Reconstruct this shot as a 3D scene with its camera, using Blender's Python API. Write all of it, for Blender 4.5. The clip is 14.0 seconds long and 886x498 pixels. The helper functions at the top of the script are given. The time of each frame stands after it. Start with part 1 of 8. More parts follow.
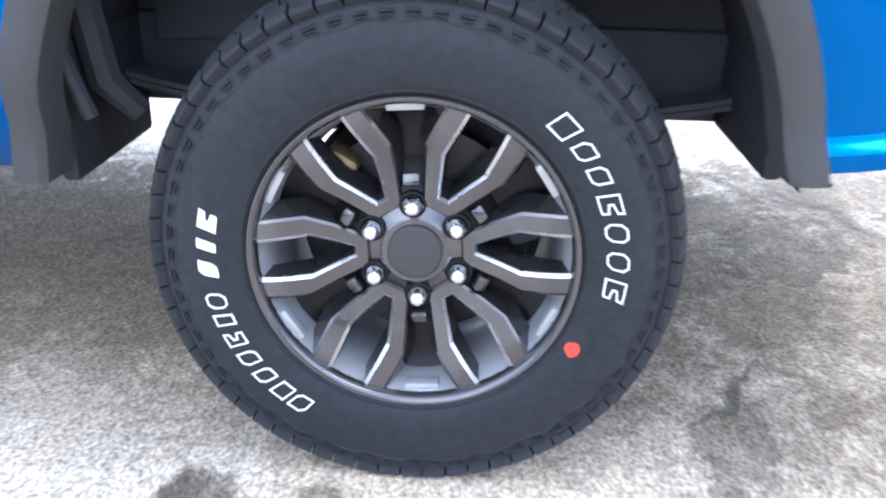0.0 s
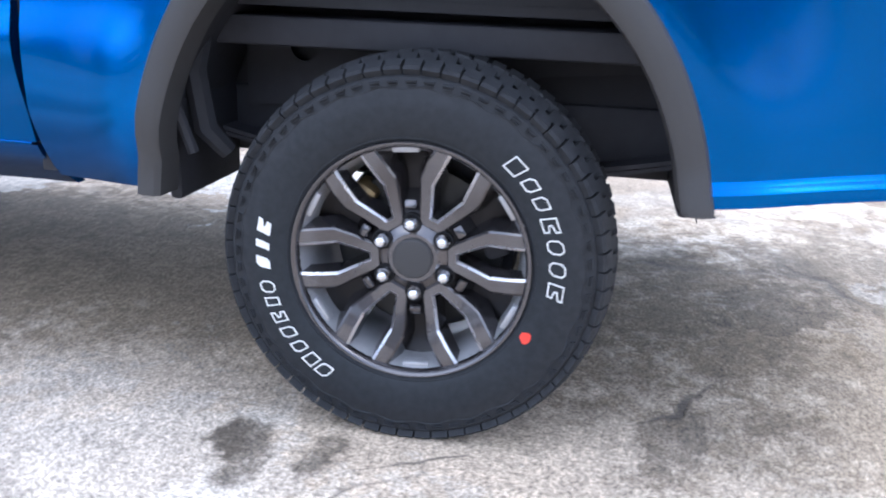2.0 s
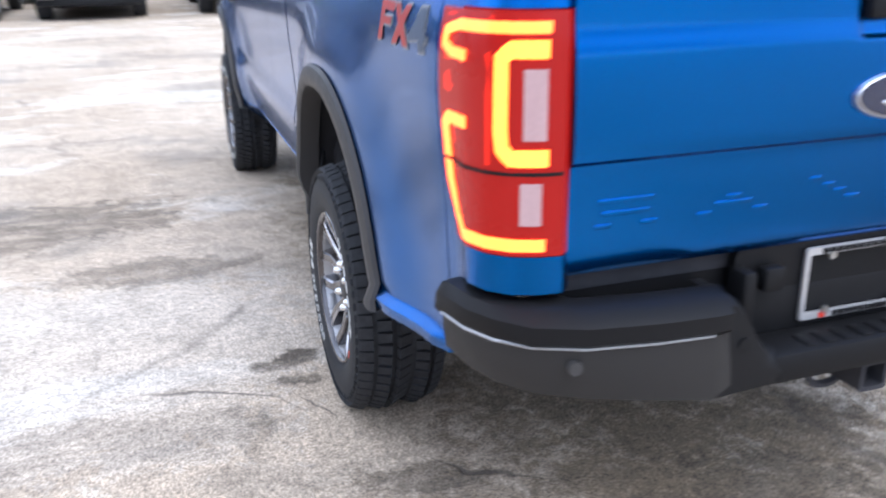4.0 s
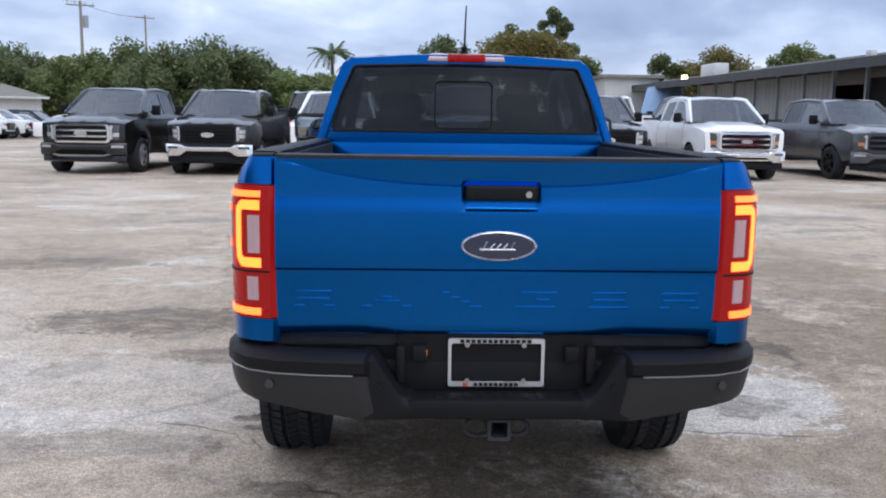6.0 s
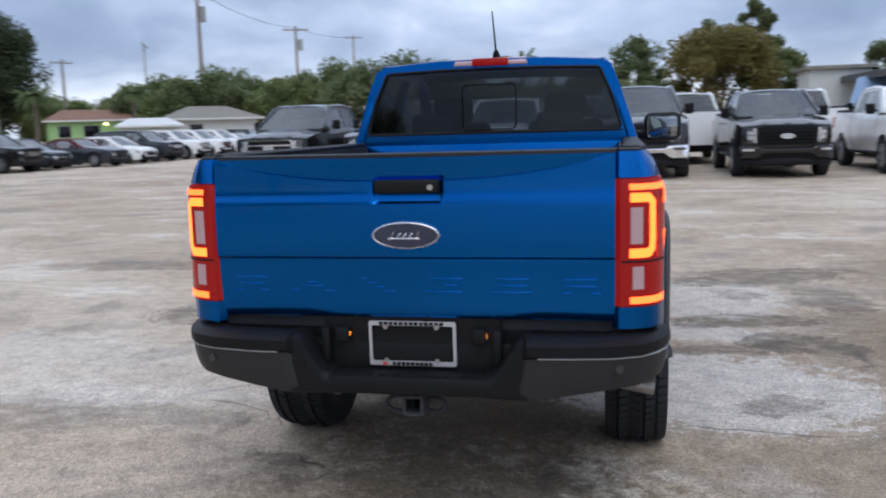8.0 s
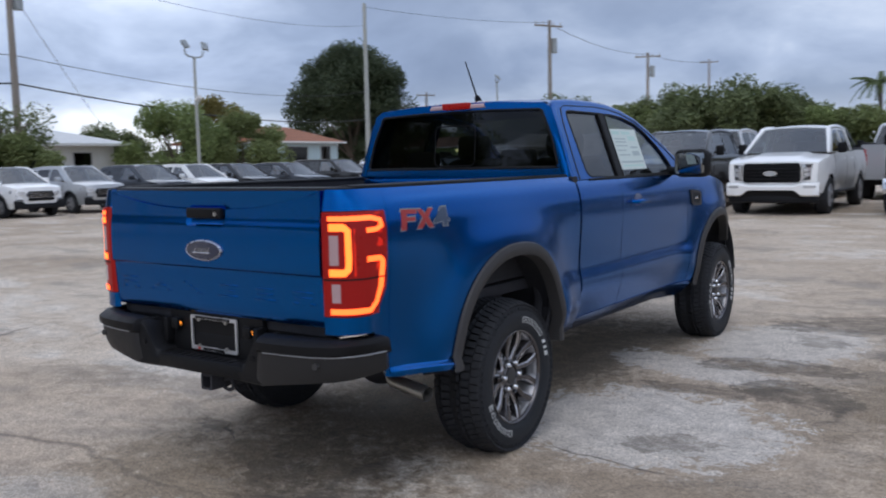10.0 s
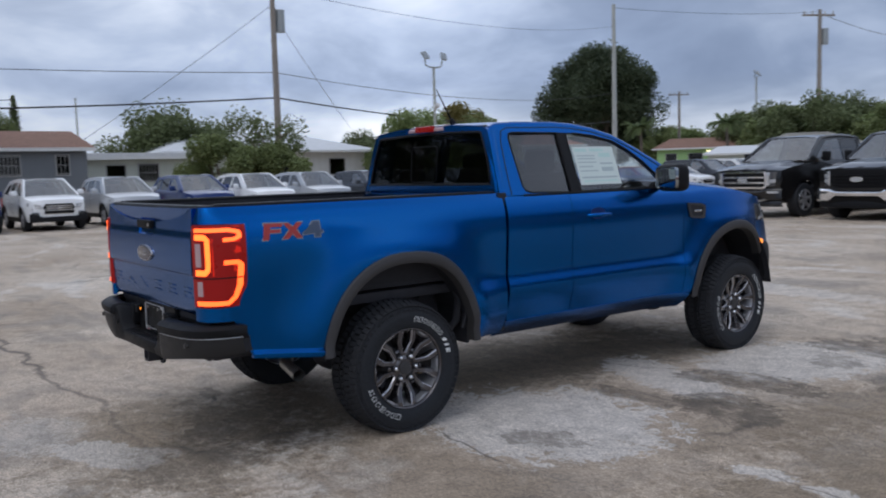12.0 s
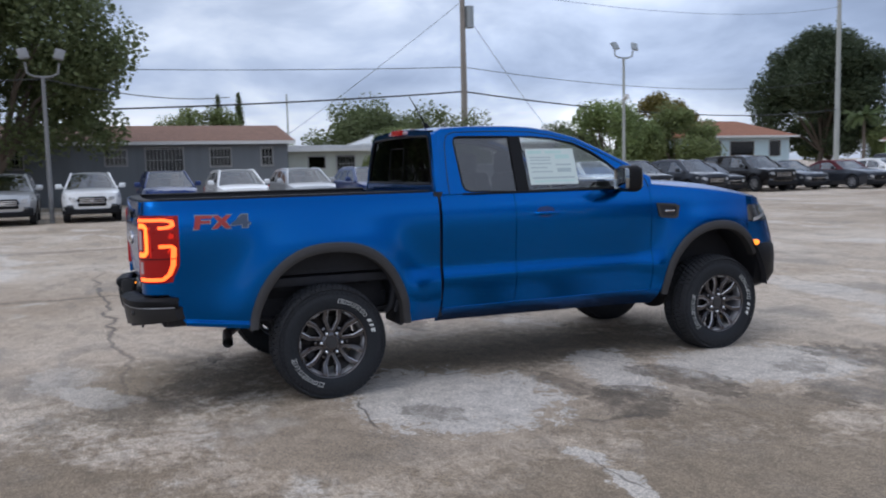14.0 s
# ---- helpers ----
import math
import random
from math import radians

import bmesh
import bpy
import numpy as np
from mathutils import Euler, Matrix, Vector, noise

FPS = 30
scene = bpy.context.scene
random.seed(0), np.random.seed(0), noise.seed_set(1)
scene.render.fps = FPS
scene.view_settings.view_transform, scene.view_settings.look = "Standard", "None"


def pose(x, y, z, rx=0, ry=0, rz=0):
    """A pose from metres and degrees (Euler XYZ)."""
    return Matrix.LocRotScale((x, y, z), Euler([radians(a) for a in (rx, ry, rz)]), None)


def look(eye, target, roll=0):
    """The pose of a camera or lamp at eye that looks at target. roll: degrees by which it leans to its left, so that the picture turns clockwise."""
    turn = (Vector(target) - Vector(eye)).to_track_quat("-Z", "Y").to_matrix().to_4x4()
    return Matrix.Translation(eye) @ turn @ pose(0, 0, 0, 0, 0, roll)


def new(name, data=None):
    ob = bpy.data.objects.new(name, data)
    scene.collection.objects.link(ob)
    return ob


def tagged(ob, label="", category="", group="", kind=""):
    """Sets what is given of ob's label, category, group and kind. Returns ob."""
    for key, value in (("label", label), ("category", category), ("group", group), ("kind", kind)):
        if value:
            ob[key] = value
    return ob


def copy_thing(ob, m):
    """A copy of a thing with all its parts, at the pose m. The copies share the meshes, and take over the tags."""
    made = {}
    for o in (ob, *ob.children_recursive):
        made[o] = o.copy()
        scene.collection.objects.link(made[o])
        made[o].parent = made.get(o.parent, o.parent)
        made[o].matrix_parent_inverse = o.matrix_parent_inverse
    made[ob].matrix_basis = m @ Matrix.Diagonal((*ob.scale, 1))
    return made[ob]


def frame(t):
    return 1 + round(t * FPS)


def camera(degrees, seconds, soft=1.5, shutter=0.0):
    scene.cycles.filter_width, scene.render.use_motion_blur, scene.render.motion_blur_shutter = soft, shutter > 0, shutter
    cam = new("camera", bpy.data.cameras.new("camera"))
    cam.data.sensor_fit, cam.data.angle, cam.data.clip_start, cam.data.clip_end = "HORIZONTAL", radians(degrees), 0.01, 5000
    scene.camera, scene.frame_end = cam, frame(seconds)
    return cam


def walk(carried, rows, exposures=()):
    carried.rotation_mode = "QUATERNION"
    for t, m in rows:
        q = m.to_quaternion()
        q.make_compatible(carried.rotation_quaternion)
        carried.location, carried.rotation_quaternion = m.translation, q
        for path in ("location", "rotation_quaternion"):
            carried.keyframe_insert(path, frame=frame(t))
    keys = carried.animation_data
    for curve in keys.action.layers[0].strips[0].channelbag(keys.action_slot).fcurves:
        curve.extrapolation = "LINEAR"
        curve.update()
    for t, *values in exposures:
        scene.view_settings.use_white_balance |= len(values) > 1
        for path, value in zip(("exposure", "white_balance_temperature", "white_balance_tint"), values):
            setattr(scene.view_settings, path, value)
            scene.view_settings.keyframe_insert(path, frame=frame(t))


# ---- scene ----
cam = camera(55.0, 14.0, soft=2.0, shutter=0.5)

PATH = [
    (0, (-1.956, -0.088, 0.864), (-0.129, -0.008, 0.053), 1.8),
    (0.5, (-2.251, -0.113, 0.882), (-0.38, -0.038, 0.177), 0.4),
    (1, (-2.419, -0.101, 0.878), (-0.532, 0.022, 0.226), 1.5),
    (1.5, (-2.435, -0.144, 0.871), (-0.54, 0.05, 0.263), 2.2),
    (2, (-2.374, -0.332, 0.886), (-0.499, 0.005, 0.278), 2.3),
    (2.2, (-2.355, -0.499, 0.913), (-0.524, 0.003, 0.286), 2.4),
    (4.3, (-1.139, -2.702, 1.381), (-0.689, -0.839, 0.808), -1.0),
    (4.5, (-1.022, -2.878, 1.39), (-0.621, -0.973, 0.929), -0.9),
    (5, (-0.737, -3.285, 1.43), (-0.456, -1.338, 1.069), -0.1),
    (5.5, (-0.42, -3.582, 1.452), (-0.262, -1.614, 1.131), 0.3),
    (6, (-0.253, -3.751, 1.457), (-0.191, -1.775, 1.157), 0.8),
    (6.5, (-0.207, -3.833, 1.463), (-0.167, -1.853, 1.182), 0.1),
    (7, (-0.129, -3.863, 1.459), (-0.112, -1.884, 1.172), -0.8),
    (7.5, (0.197, -3.86, 1.434), (0.038, -1.888, 1.139), -1.4),
    (8, (0.703, -3.903, 1.428), (0.294, -1.966, 1.146), -1.6),
    (8.2, (0.937, -3.926, 1.432), (0.429, -2.011, 1.158), -1.8),
    (10.3, (3.313, -3.516, 1.436), (2.084, -1.952, 1.23), -1.0),
    (10.5, (3.514, -3.468, 1.451), (2.236, -1.944, 1.238), -0.9),
    (11, (3.977, -3.244, 1.453), (2.587, -1.822, 1.233), -1.0),
    (11.5, (4.4, -3.0, 1.456), (2.904, -1.687, 1.268), -1.0),
    (12, (4.833, -2.729, 1.489), (3.248, -1.524, 1.306), -1.6),
    (12.5, (5.216, -2.383, 1.488), (3.547, -1.295, 1.31), -2.2),
    (13, (5.629, -2.111, 1.498), (3.897, -1.125, 1.324), -3.0),
    (13.5, (6.002, -1.779, 1.504), (4.216, -0.899, 1.312), -1.9),
    (14, (6.273, -1.476, 1.512), (4.44, -0.7, 1.32), -1.3),
]
walk(cam, [(t, look(eye, target, roll)) for t, eye, target, roll in PATH], [(0, 2.05, 5750, 10), (0.5, 1.75, 5750, 10), (1.2, 1.47, 5820, 12), (2.2, 1.5, 5820, 12), (4.3, 0.9, 6130, 12), (5.0, 0.47, 6170, 12), (5.5, 0.25, 6230, 12), (6.5, 0.17, 6240, 12), (8.2, -0.05, 6240, 11), (10.3, -0.33, 6220, 12), (11.0, -0.42, 6220, 12), (11.5, -0.61, 6200, 12), (12.0, -0.5, 6220, 12), (13.2, -0.32, 6220, 12), (14, -0.3, 6220, 12)])

# ---- world, sun and exposure ----
world = bpy.data.worlds.new("overcast_sky")
scene.world = world
world.use_nodes = True


class Nodes:
    """Short hand for adding and linking shader nodes."""

    def __init__(self, tree):
        self.tree = tree

    def add(self, kind, **values):
        node = self.tree.nodes.new(kind)
        for key, value in values.items():
            if key in ("operation", "blend_type", "sky_type", "sun_disc", "sun_elevation", "sun_rotation", "data_type", "feature", "noise_dimensions", "voronoi_dimensions", "clamp", "distance", "air_density", "dust_density", "altitude", "gradient_type"):
                setattr(node, key, value)
            else:
                node.inputs[key.replace("_", " ")].default_value = value
        return node

    def link(self, a, b):
        self.tree.links.new(a, b)

    def math(self, operation, a, b=None, c=None, clamp=False):
        node = self.tree.nodes.new("ShaderNodeMath")
        node.operation, node.use_clamp = operation, clamp
        for n, v in enumerate((a, b, c)):
            if v is None:
                continue
            if isinstance(v, (int, float)):
                node.inputs[n].default_value = v
            else:
                self.link(v, node.inputs[n])
        return node.outputs[0]

    def noise(self, vector, scale, detail=4.0, rough=0.55, distort=0.0):
        node = self.add("ShaderNodeTexNoise", Scale=scale, Detail=detail, Roughness=rough, Distortion=distort)
        if vector is not None:
            self.link(vector, node.inputs["Vector"])
        return node.outputs["Fac"]

    def ramp(self, fac, stops):
        node = self.tree.nodes.new("ShaderNodeValToRGB")
        els = node.color_ramp.elements
        while len(els) < len(stops):
            els.new(0.5)
        for el, (p, c) in zip(els, stops):
            el.position = p
            el.color = (c, c, c, 1) if isinstance(c, (int, float)) else (*c, 1)
        self.link(fac, node.inputs[0])
        return node.outputs[0]

    def mix(self, fac, a, b, blend="MIX"):
        node = self.tree.nodes.new("ShaderNodeMix")
        node.data_type, node.blend_type = "RGBA", blend
        for slot, v in ((0, fac), (6, a), (7, b)):
            if isinstance(v, (int, float)):
                node.inputs[slot].default_value = v if slot == 0 else (v, v, v, 1)
            elif isinstance(v, tuple):
                node.inputs[slot].default_value = (*v, 1)
            else:
                self.link(v, node.inputs[slot])
        return node.outputs[2]


SUN_ELEVATION, SUN_TURN = radians(58), radians(160)
wn = Nodes(world.node_tree)
world.node_tree.nodes.clear()
sky = wn.add("ShaderNodeTexSky", sky_type="NISHITA", sun_disc=False, sun_elevation=SUN_ELEVATION, sun_rotation=SUN_TURN)
where = wn.add("ShaderNodeTexCoord")
parts_xyz = wn.add("ShaderNodeSeparateXYZ")
wn.link(where.outputs["Generated"], parts_xyz.inputs[0])
up = wn.math("MAXIMUM", parts_xyz.outputs[2], 0.0)
lift = wn.math("ADD", up, 0.34)
flat = wn.add("ShaderNodeCombineXYZ")
wn.link(wn.math("DIVIDE", parts_xyz.outputs[0], lift), flat.inputs[0])
wn.link(wn.math("DIVIDE", parts_xyz.outputs[1], lift), flat.inputs[1])
big_cloud = wn.noise(flat.outputs[0], 0.95, 5.0, 0.50, 0.35)
small_cloud = wn.noise(flat.outputs[0], 3.0, 5.0, 0.55, 0.3)
cloud = wn.math("ADD", wn.math("MULTIPLY", big_cloud, 0.68), wn.math("MULTIPLY", small_cloud, 0.32))
cloud_colour = wn.ramp(cloud, [(0.30, (0.25, 0.31, 0.44)), (0.44, (0.37, 0.445, 0.59)), (0.55, (0.61, 0.69, 0.83)), (0.67, (1.04, 1.09, 1.15))])
height_gain = wn.ramp(up, [(0.0, (1.6, 1.5, 1.36)), (0.045, (1.45, 1.38, 1.28)), (0.07, (1.0, 1.02, 1.05)), (0.10, (0.88, 0.92, 1.0)), (0.14, (1.0, 1.03, 1.08)), (0.22, (1.1, 1.1, 1.1)), (0.34, (1.5, 1.48, 1.45)), (0.60, (1.75, 1.7, 1.66)), (0.80, (1.5, 1.46, 1.42))])
cloud_colour = wn.mix(1.0, cloud_colour, height_gain, "MULTIPLY")
clear = wn.mix(1.0, sky.outputs[0], 0.1, "MULTIPLY")
wn_bg = wn.add("ShaderNodeBackground", Strength=1.12)
# a thinner stretch of cloud
toward = wn.tree.nodes.new("ShaderNodeVectorMath")
toward.operation = "DOT_PRODUCT"
toward.inputs[1].default_value = (-math.sin(radians(56)) * math.cos(radians(15)), math.cos(radians(56)) * math.cos(radians(15)), math.sin(radians(15)))
wn.link(where.outputs["Generated"], toward.inputs[0])
glow = wn.ramp(wn.math("ADD", toward.outputs["Value"], wn.math("MULTIPLY_ADD", small_cloud, 0.10, -0.05)), [(0.92, 1.0), (0.972, 1.10), (0.998, 1.25)])
cloud_colour = wn.mix(1.0, cloud_colour, glow, "MULTIPLY")
wn.link(wn.mix(0.9, clear, cloud_colour), wn_bg.inputs["Color"])
wn_out = wn.add("ShaderNodeOutputWorld")
wn.link(wn_bg.outputs[0], wn_out.inputs[0])

sun = new("sun", bpy.data.lights.new("sun", "SUN"))
sun.data.energy, sun.data.angle, sun.data.color = 0.85, radians(40), (1.0, 0.975, 0.945)
sun.matrix_basis = look((0, 0, 30), (30 * math.sin(SUN_TURN) * -1, 30 * math.cos(SUN_TURN) * -1, 30 - 30 * math.tan(SUN_ELEVATION)))

# ---- materials ----


def material(name):
    m = bpy.data.materials.new(name)
    m.use_nodes = True
    n = Nodes(m.node_tree)
    shader = next(x for x in m.node_tree.nodes if x.type == "BSDF_PRINCIPLED")
    return m, n, shader


def simple(name, colour, rough=0.5, metal=0.0, coat=0.0, grain=0.0, grain_scale=60.0, bump=0.0, vary=0.0, emit=None, power=0.0, specular=0.5):
    """A principled surface with fine grain, coarse wear and a change from object to object."""
    m, n, s = material(name)
    s.inputs["Roughness"].default_value, s.inputs["Metallic"].default_value = rough, metal
    s.inputs["Coat Weight"].default_value, s.inputs["Coat Roughness"].default_value = coat, 0.04
    s.inputs["Specular IOR Level"].default_value = specular
    s.inputs["Base Color"].default_value = (*colour, 1)
    pos = n.add("ShaderNodeTexCoord").outputs["Object"]
    if grain or vary:
        fine, broad = n.noise(pos, grain_scale, 3.0), n.noise(pos, grain_scale / 14, 3.0)
        f = n.math("ADD", n.math("MULTIPLY", fine, 0.6), n.math("MULTIPLY", broad, 0.4))
        tone = n.math("MULTIPLY_ADD", f, 2 * grain, 1 - grain)
        if vary:
            tone = n.math("MULTIPLY", tone, n.math("MULTIPLY_ADD", n.add("ShaderNodeObjectInfo").outputs["Random"], 2 * vary, 1 - vary))
        n.link(n.mix(1.0, colour, tone, "MULTIPLY"), s.inputs["Base Color"])
        n.link(n.math("MULTIPLY_ADD", broad, 0.25, rough - 0.12, clamp=True), s.inputs["Roughness"])
    if bump:
        b = n.add("ShaderNodeBump", Strength=bump, Distance=0.004)
        n.link(n.noise(pos, grain_scale, 4.0), b.inputs["Height"])
        n.link(b.outputs[0], s.inputs["Normal"])
    if emit:
        s.inputs["Emission Color"].default_value, s.inputs["Emission Strength"].default_value = (*emit, 1), power
    return m


def paint(name, colour, metal=0.3, flake=0.12, coat=1.0, dusty=0.02, rough=0.29, coat_ior=1.42):
    """Car paint: base coat with fine flakes under a clear coat, a little road dust."""
    m, n, s = material(name)
    pos = n.add("ShaderNodeTexCoord").outputs["Object"]
    flakes, dust = n.noise(pos, 900.0, 2.0), n.noise(pos, 2.2, 5.0)
    tone = n.math("MULTIPLY_ADD", flakes, 2 * flake, 1 - flake)
    base = n.mix(1.0, colour, tone, "MULTIPLY")
    base = n.mix(n.math("MULTIPLY", dust, dusty), base, (0.35, 0.33, 0.3))
    n.link(base, s.inputs["Base Color"])
    s.inputs["Metallic"].default_value, s.inputs["Roughness"].default_value = metal, rough
    s.inputs["Coat Weight"].default_value, s.inputs["Coat IOR"].default_value = coat, coat_ior
    s.inputs["Specular IOR Level"].default_value = 0.12
    n.link(n.math("MULTIPLY_ADD", dust, 0.05, 0.01), s.inputs["Coat Roughness"])
    return m


def pane(name, tint, gloss=0.02, ior=1.5):
    """Glass of a thin pane: what is behind, dimmed by the tint, and the mirror image by Fresnel."""
    m, n, s = material(name)
    m.node_tree.nodes.remove(s)
    clear_bsdf = n.add("ShaderNodeBsdfTransparent", Color=(*tint, 1))
    shine = n.add("ShaderNodeBsdfGlossy", Roughness=gloss)
    facing = n.add("ShaderNodeLayerWeight", Blend=0.5).outputs["Facing"]
    f0 = ((ior - 1) / (ior + 1)) ** 2
    fres = n.math("MULTIPLY_ADD", n.math("POWER", facing, 5.0), 1 - f0, f0, clamp=True)
    both = n.add("ShaderNodeMixShader")
    n.link(fres, both.inputs[0])
    n.link(clear_bsdf.outputs[0], both.inputs[1])
    n.link(shine.outputs[0], both.inputs[2])
    n.link(both.outputs[0], next(x for x in m.node_tree.nodes if x.type == "OUTPUT_MATERIAL").inputs[0])
    return m


M = {
    "blue": paint("blue_paint", (0.0, 0.102, 0.375), 0.95, coat=0.25, dusty=0.0, rough=0.22),
    "gloss_black": paint("black_paint", (0.006, 0.0055, 0.006), 0.0, dusty=0.02, coat_ior=1.5),
    "white_paint": paint("white_paint", (0.88, 0.88, 0.87), 0.0, 0.02, dusty=0.0),
    "grey_paint": paint("grey_paint", (0.085, 0.088, 0.095), 0.4),
    "silver_paint": paint("silver_paint", (0.52, 0.53, 0.54), 0.5),
    "navy_paint": paint("navy_paint", (0.012, 0.035, 0.15), 0.35),
    "red_paint": paint("red_paint", (0.28, 0.01, 0.02), 0.25),
    "dark_paint": paint("dark_grey_paint", (0.035, 0.04, 0.05), 0.35),
    "plastic": simple("black_plastic", (0.009, 0.009, 0.010), 0.5, grain=0.25, grain_scale=220, bump=0.08, specular=0.16),
    "flare": simple("grey_trim_plastic", (0.050, 0.048, 0.048), 0.5, grain=0.15, grain_scale=300, bump=0.06, specular=0.25),
    "bumper_grey": simple("dark_bumper_plastic", (0.026, 0.025, 0.025), 0.5, grain=0.15, grain_scale=300, bump=0.06, specular=0.25),
    "liner": simple("wheel_well_liner", (0.031, 0.031, 0.035), 0.65, grain=0.3, grain_scale=40, bump=0.2, specular=0.2),
    "chassis": simple("chassis_steel", (0.044, 0.044, 0.050), 0.6, 0.0, grain=0.35, grain_scale=25, bump=0.2, specular=0.15),
    "rim": simple("magnetic_grey_alloy", (0.090, 0.083, 0.087), 0.22, 0.8, coat=0.8, grain=0.1, grain_scale=400),
    "rim_edge": simple("bright_alloy_edge", (0.54, 0.53, 0.55), 0.28, 0.9, grain=0.1, grain_scale=300),
    "rim_dark": simple("satin_dark_alloy", (0.018, 0.017, 0.018), 0.35, 0.8, grain=0.1, grain_scale=300),
    "barrel": simple("rim_barrel_alloy", (0.40, 0.40, 0.415), 0.32, 0.5, grain=0.2, grain_scale=60),
    "chrome": simple("chrome", (0.80, 0.81, 0.83), 0.14, 1.0),
    "mirror": simple("mirror_glass", (0.30, 0.32, 0.33), 0.03, 1.0),
    "disc": simple("brake_disc_iron", (0.045, 0.044, 0.043), 0.45, 0.7, grain=0.3, grain_scale=60),
    "steel": simple("brushed_steel", (0.45, 0.44, 0.42), 0.35, 0.9, grain=0.25, grain_scale=70),
    "brass": simple("zinc_coated_brake_part", (0.34, 0.25, 0.13), 0.45, 0.6, grain=0.3, grain_scale=50),
    "white_letter": simple("white_tyre_lettering", (0.72, 0.72, 0.70), 0.6, grain=0.06, grain_scale=200),
    "red_dot": simple("red_balance_mark", (0.75, 0.05, 0.03), 0.5, grain=0.1, grain_scale=150),
    "lamp_red": simple("red_lamp_lens", (0.13, 0.002, 0.003), 0.3, specular=0.25, coat=0.05, grain=0.2, grain_scale=90, emit=(1.0, 0.022, 0.010), power=0.16),
    "lamp_lit": simple("lit_red_lamp_lens", (0.16, 0.002, 0.002), 0.3, specular=0.2, coat=0.03, grain=0.35, grain_scale=60, emit=(1.0, 0.03, 0.012), power=0.65),
    "led": simple("lit_tail_strip", (0.9, 0.2, 0.05), 0.3, emit=(1.0, 0.12, 0.010), power=4.0),
    "led_side": simple("lit_side_strip", (0.9, 0.2, 0.05), 0.3, emit=(1.0, 0.085, 0.010), power=4.0),
    "amber": simple("lit_amber_marker", (0.9, 0.35, 0.03), 0.3, emit=(1.0, 0.27, 0.02), power=1.8),
    "lens_white": simple("clear_lamp_lens", (0.46, 0.30, 0.31), 0.15, coat=1.0, grain=0.2, grain_scale=120),
    "lens_amber": simple("unlit_amber_lens", (0.55, 0.22, 0.08), 0.2, coat=1.0, grain=0.2, grain_scale=90),
    "headlamp": simple("headlamp_glass", (0.66, 0.68, 0.70), 0.10, 0.5, coat=1.0, grain=0.35, grain_scale=24),
    "headlamp_dark": simple("smoked_headlamp", (0.10, 0.105, 0.11), 0.12, 0.5, coat=1.0, grain=0.3, grain_scale=30),
    "glass_dark": pane("privacy_glass", (0.16, 0.155, 0.15), 0.02, 2.1),
    "glass_rear": pane("rear_privacy_glass", (0.09, 0.095, 0.105), 0.02, 1.5),
    "glass": pane("window_glass", (0.90, 0.95, 0.93), 0.02, 2.1),
    "seat": simple("dark_seat_cloth", (0.045, 0.042, 0.042), 0.85, grain=0.3, grain_scale=120, bump=0.15),
    "paper": simple("sticker_paper", (0.62, 0.70, 0.66), 0.6, grain=0.06, grain_scale=20),
    "print": simple("sticker_print", (0.42, 0.50, 0.50), 0.7, grain=0.1, grain_scale=60),
    "print_green": simple("sticker_green_print", (0.5, 0.68, 0.63), 0.7, grain=0.1, grain_scale=60),
    "oval": simple("emblem_blue", (0.010, 0.018, 0.055), 0.15, 0.2, coat=1.0, grain=0.1, grain_scale=60),
    "frame_silver": simple("plate_frame_silver", (0.55, 0.55, 0.56), 0.3, 0.5, grain=0.1, grain_scale=90),
    "decal_edge": simple("decal_edge_grey", (0.24, 0.25, 0.27), 0.4, grain=0.1, grain_scale=90),
    "decal_grey": simple("decal_grey", (0.055, 0.08, 0.13), 0.4, grain=0.1, grain_scale=90),
    "decal_red": simple("decal_red", (0.38, 0.035, 0.03), 0.4, grain=0.1, grain_scale=90),
    "crease": simple("bare_edge_trim", (0.35, 0.36, 0.38), 0.3, 0.4, grain=0.1, grain_scale=90),
}

# ---- mesh helpers ----


def part(name, bm, mat, parent=None, label="", smooth=True, angle=38, merge=True):
    """Links a bmesh as one mesh object, under a thing or a part."""
    if merge:
        bmesh.ops.remove_doubles(bm, verts=bm.verts, dist=0.0002)
    bmesh.ops.recalc_face_normals(bm, faces=bm.faces)
    me = bpy.data.meshes.new(name)
    bm.to_mesh(me)
    bm.free()
    if smooth:
        me.polygons.foreach_set("use_smooth", [True] * len(me.polygons))
        me.set_sharp_from_angle(angle=radians(angle))
    me.materials.append(M[mat] if isinstance(mat, str) else mat)
    ob = new(name, me)
    if parent is not None:
        ob.parent = parent
    if label:
        ob["label"] = label
    return ob


def thing(name, label, category, group="", kind="", m=None):
    ob = new(name)
    ob.empty_display_size = 0.2
    if m is not None:
        ob.matrix_basis = m
    return tagged(ob, label, category, group, kind)


def B():
    return bmesh.new()


def box(bm, centre, size, bevel=0.0, turn=None, segments=2):
    m = Matrix.Translation(centre) @ (turn.to_4x4() if turn is not None else Matrix.Identity(4)) @ Matrix.Diagonal((*size, 1))
    made = bmesh.ops.create_cube(bm, size=1, matrix=m)
    if bevel:
        edges = list({e for v in made["verts"] for e in v.link_edges})
        bmesh.ops.bevel(bm, geom=edges, offset=bevel, segments=segments, affect="EDGES", profile=0.5)
    return bm


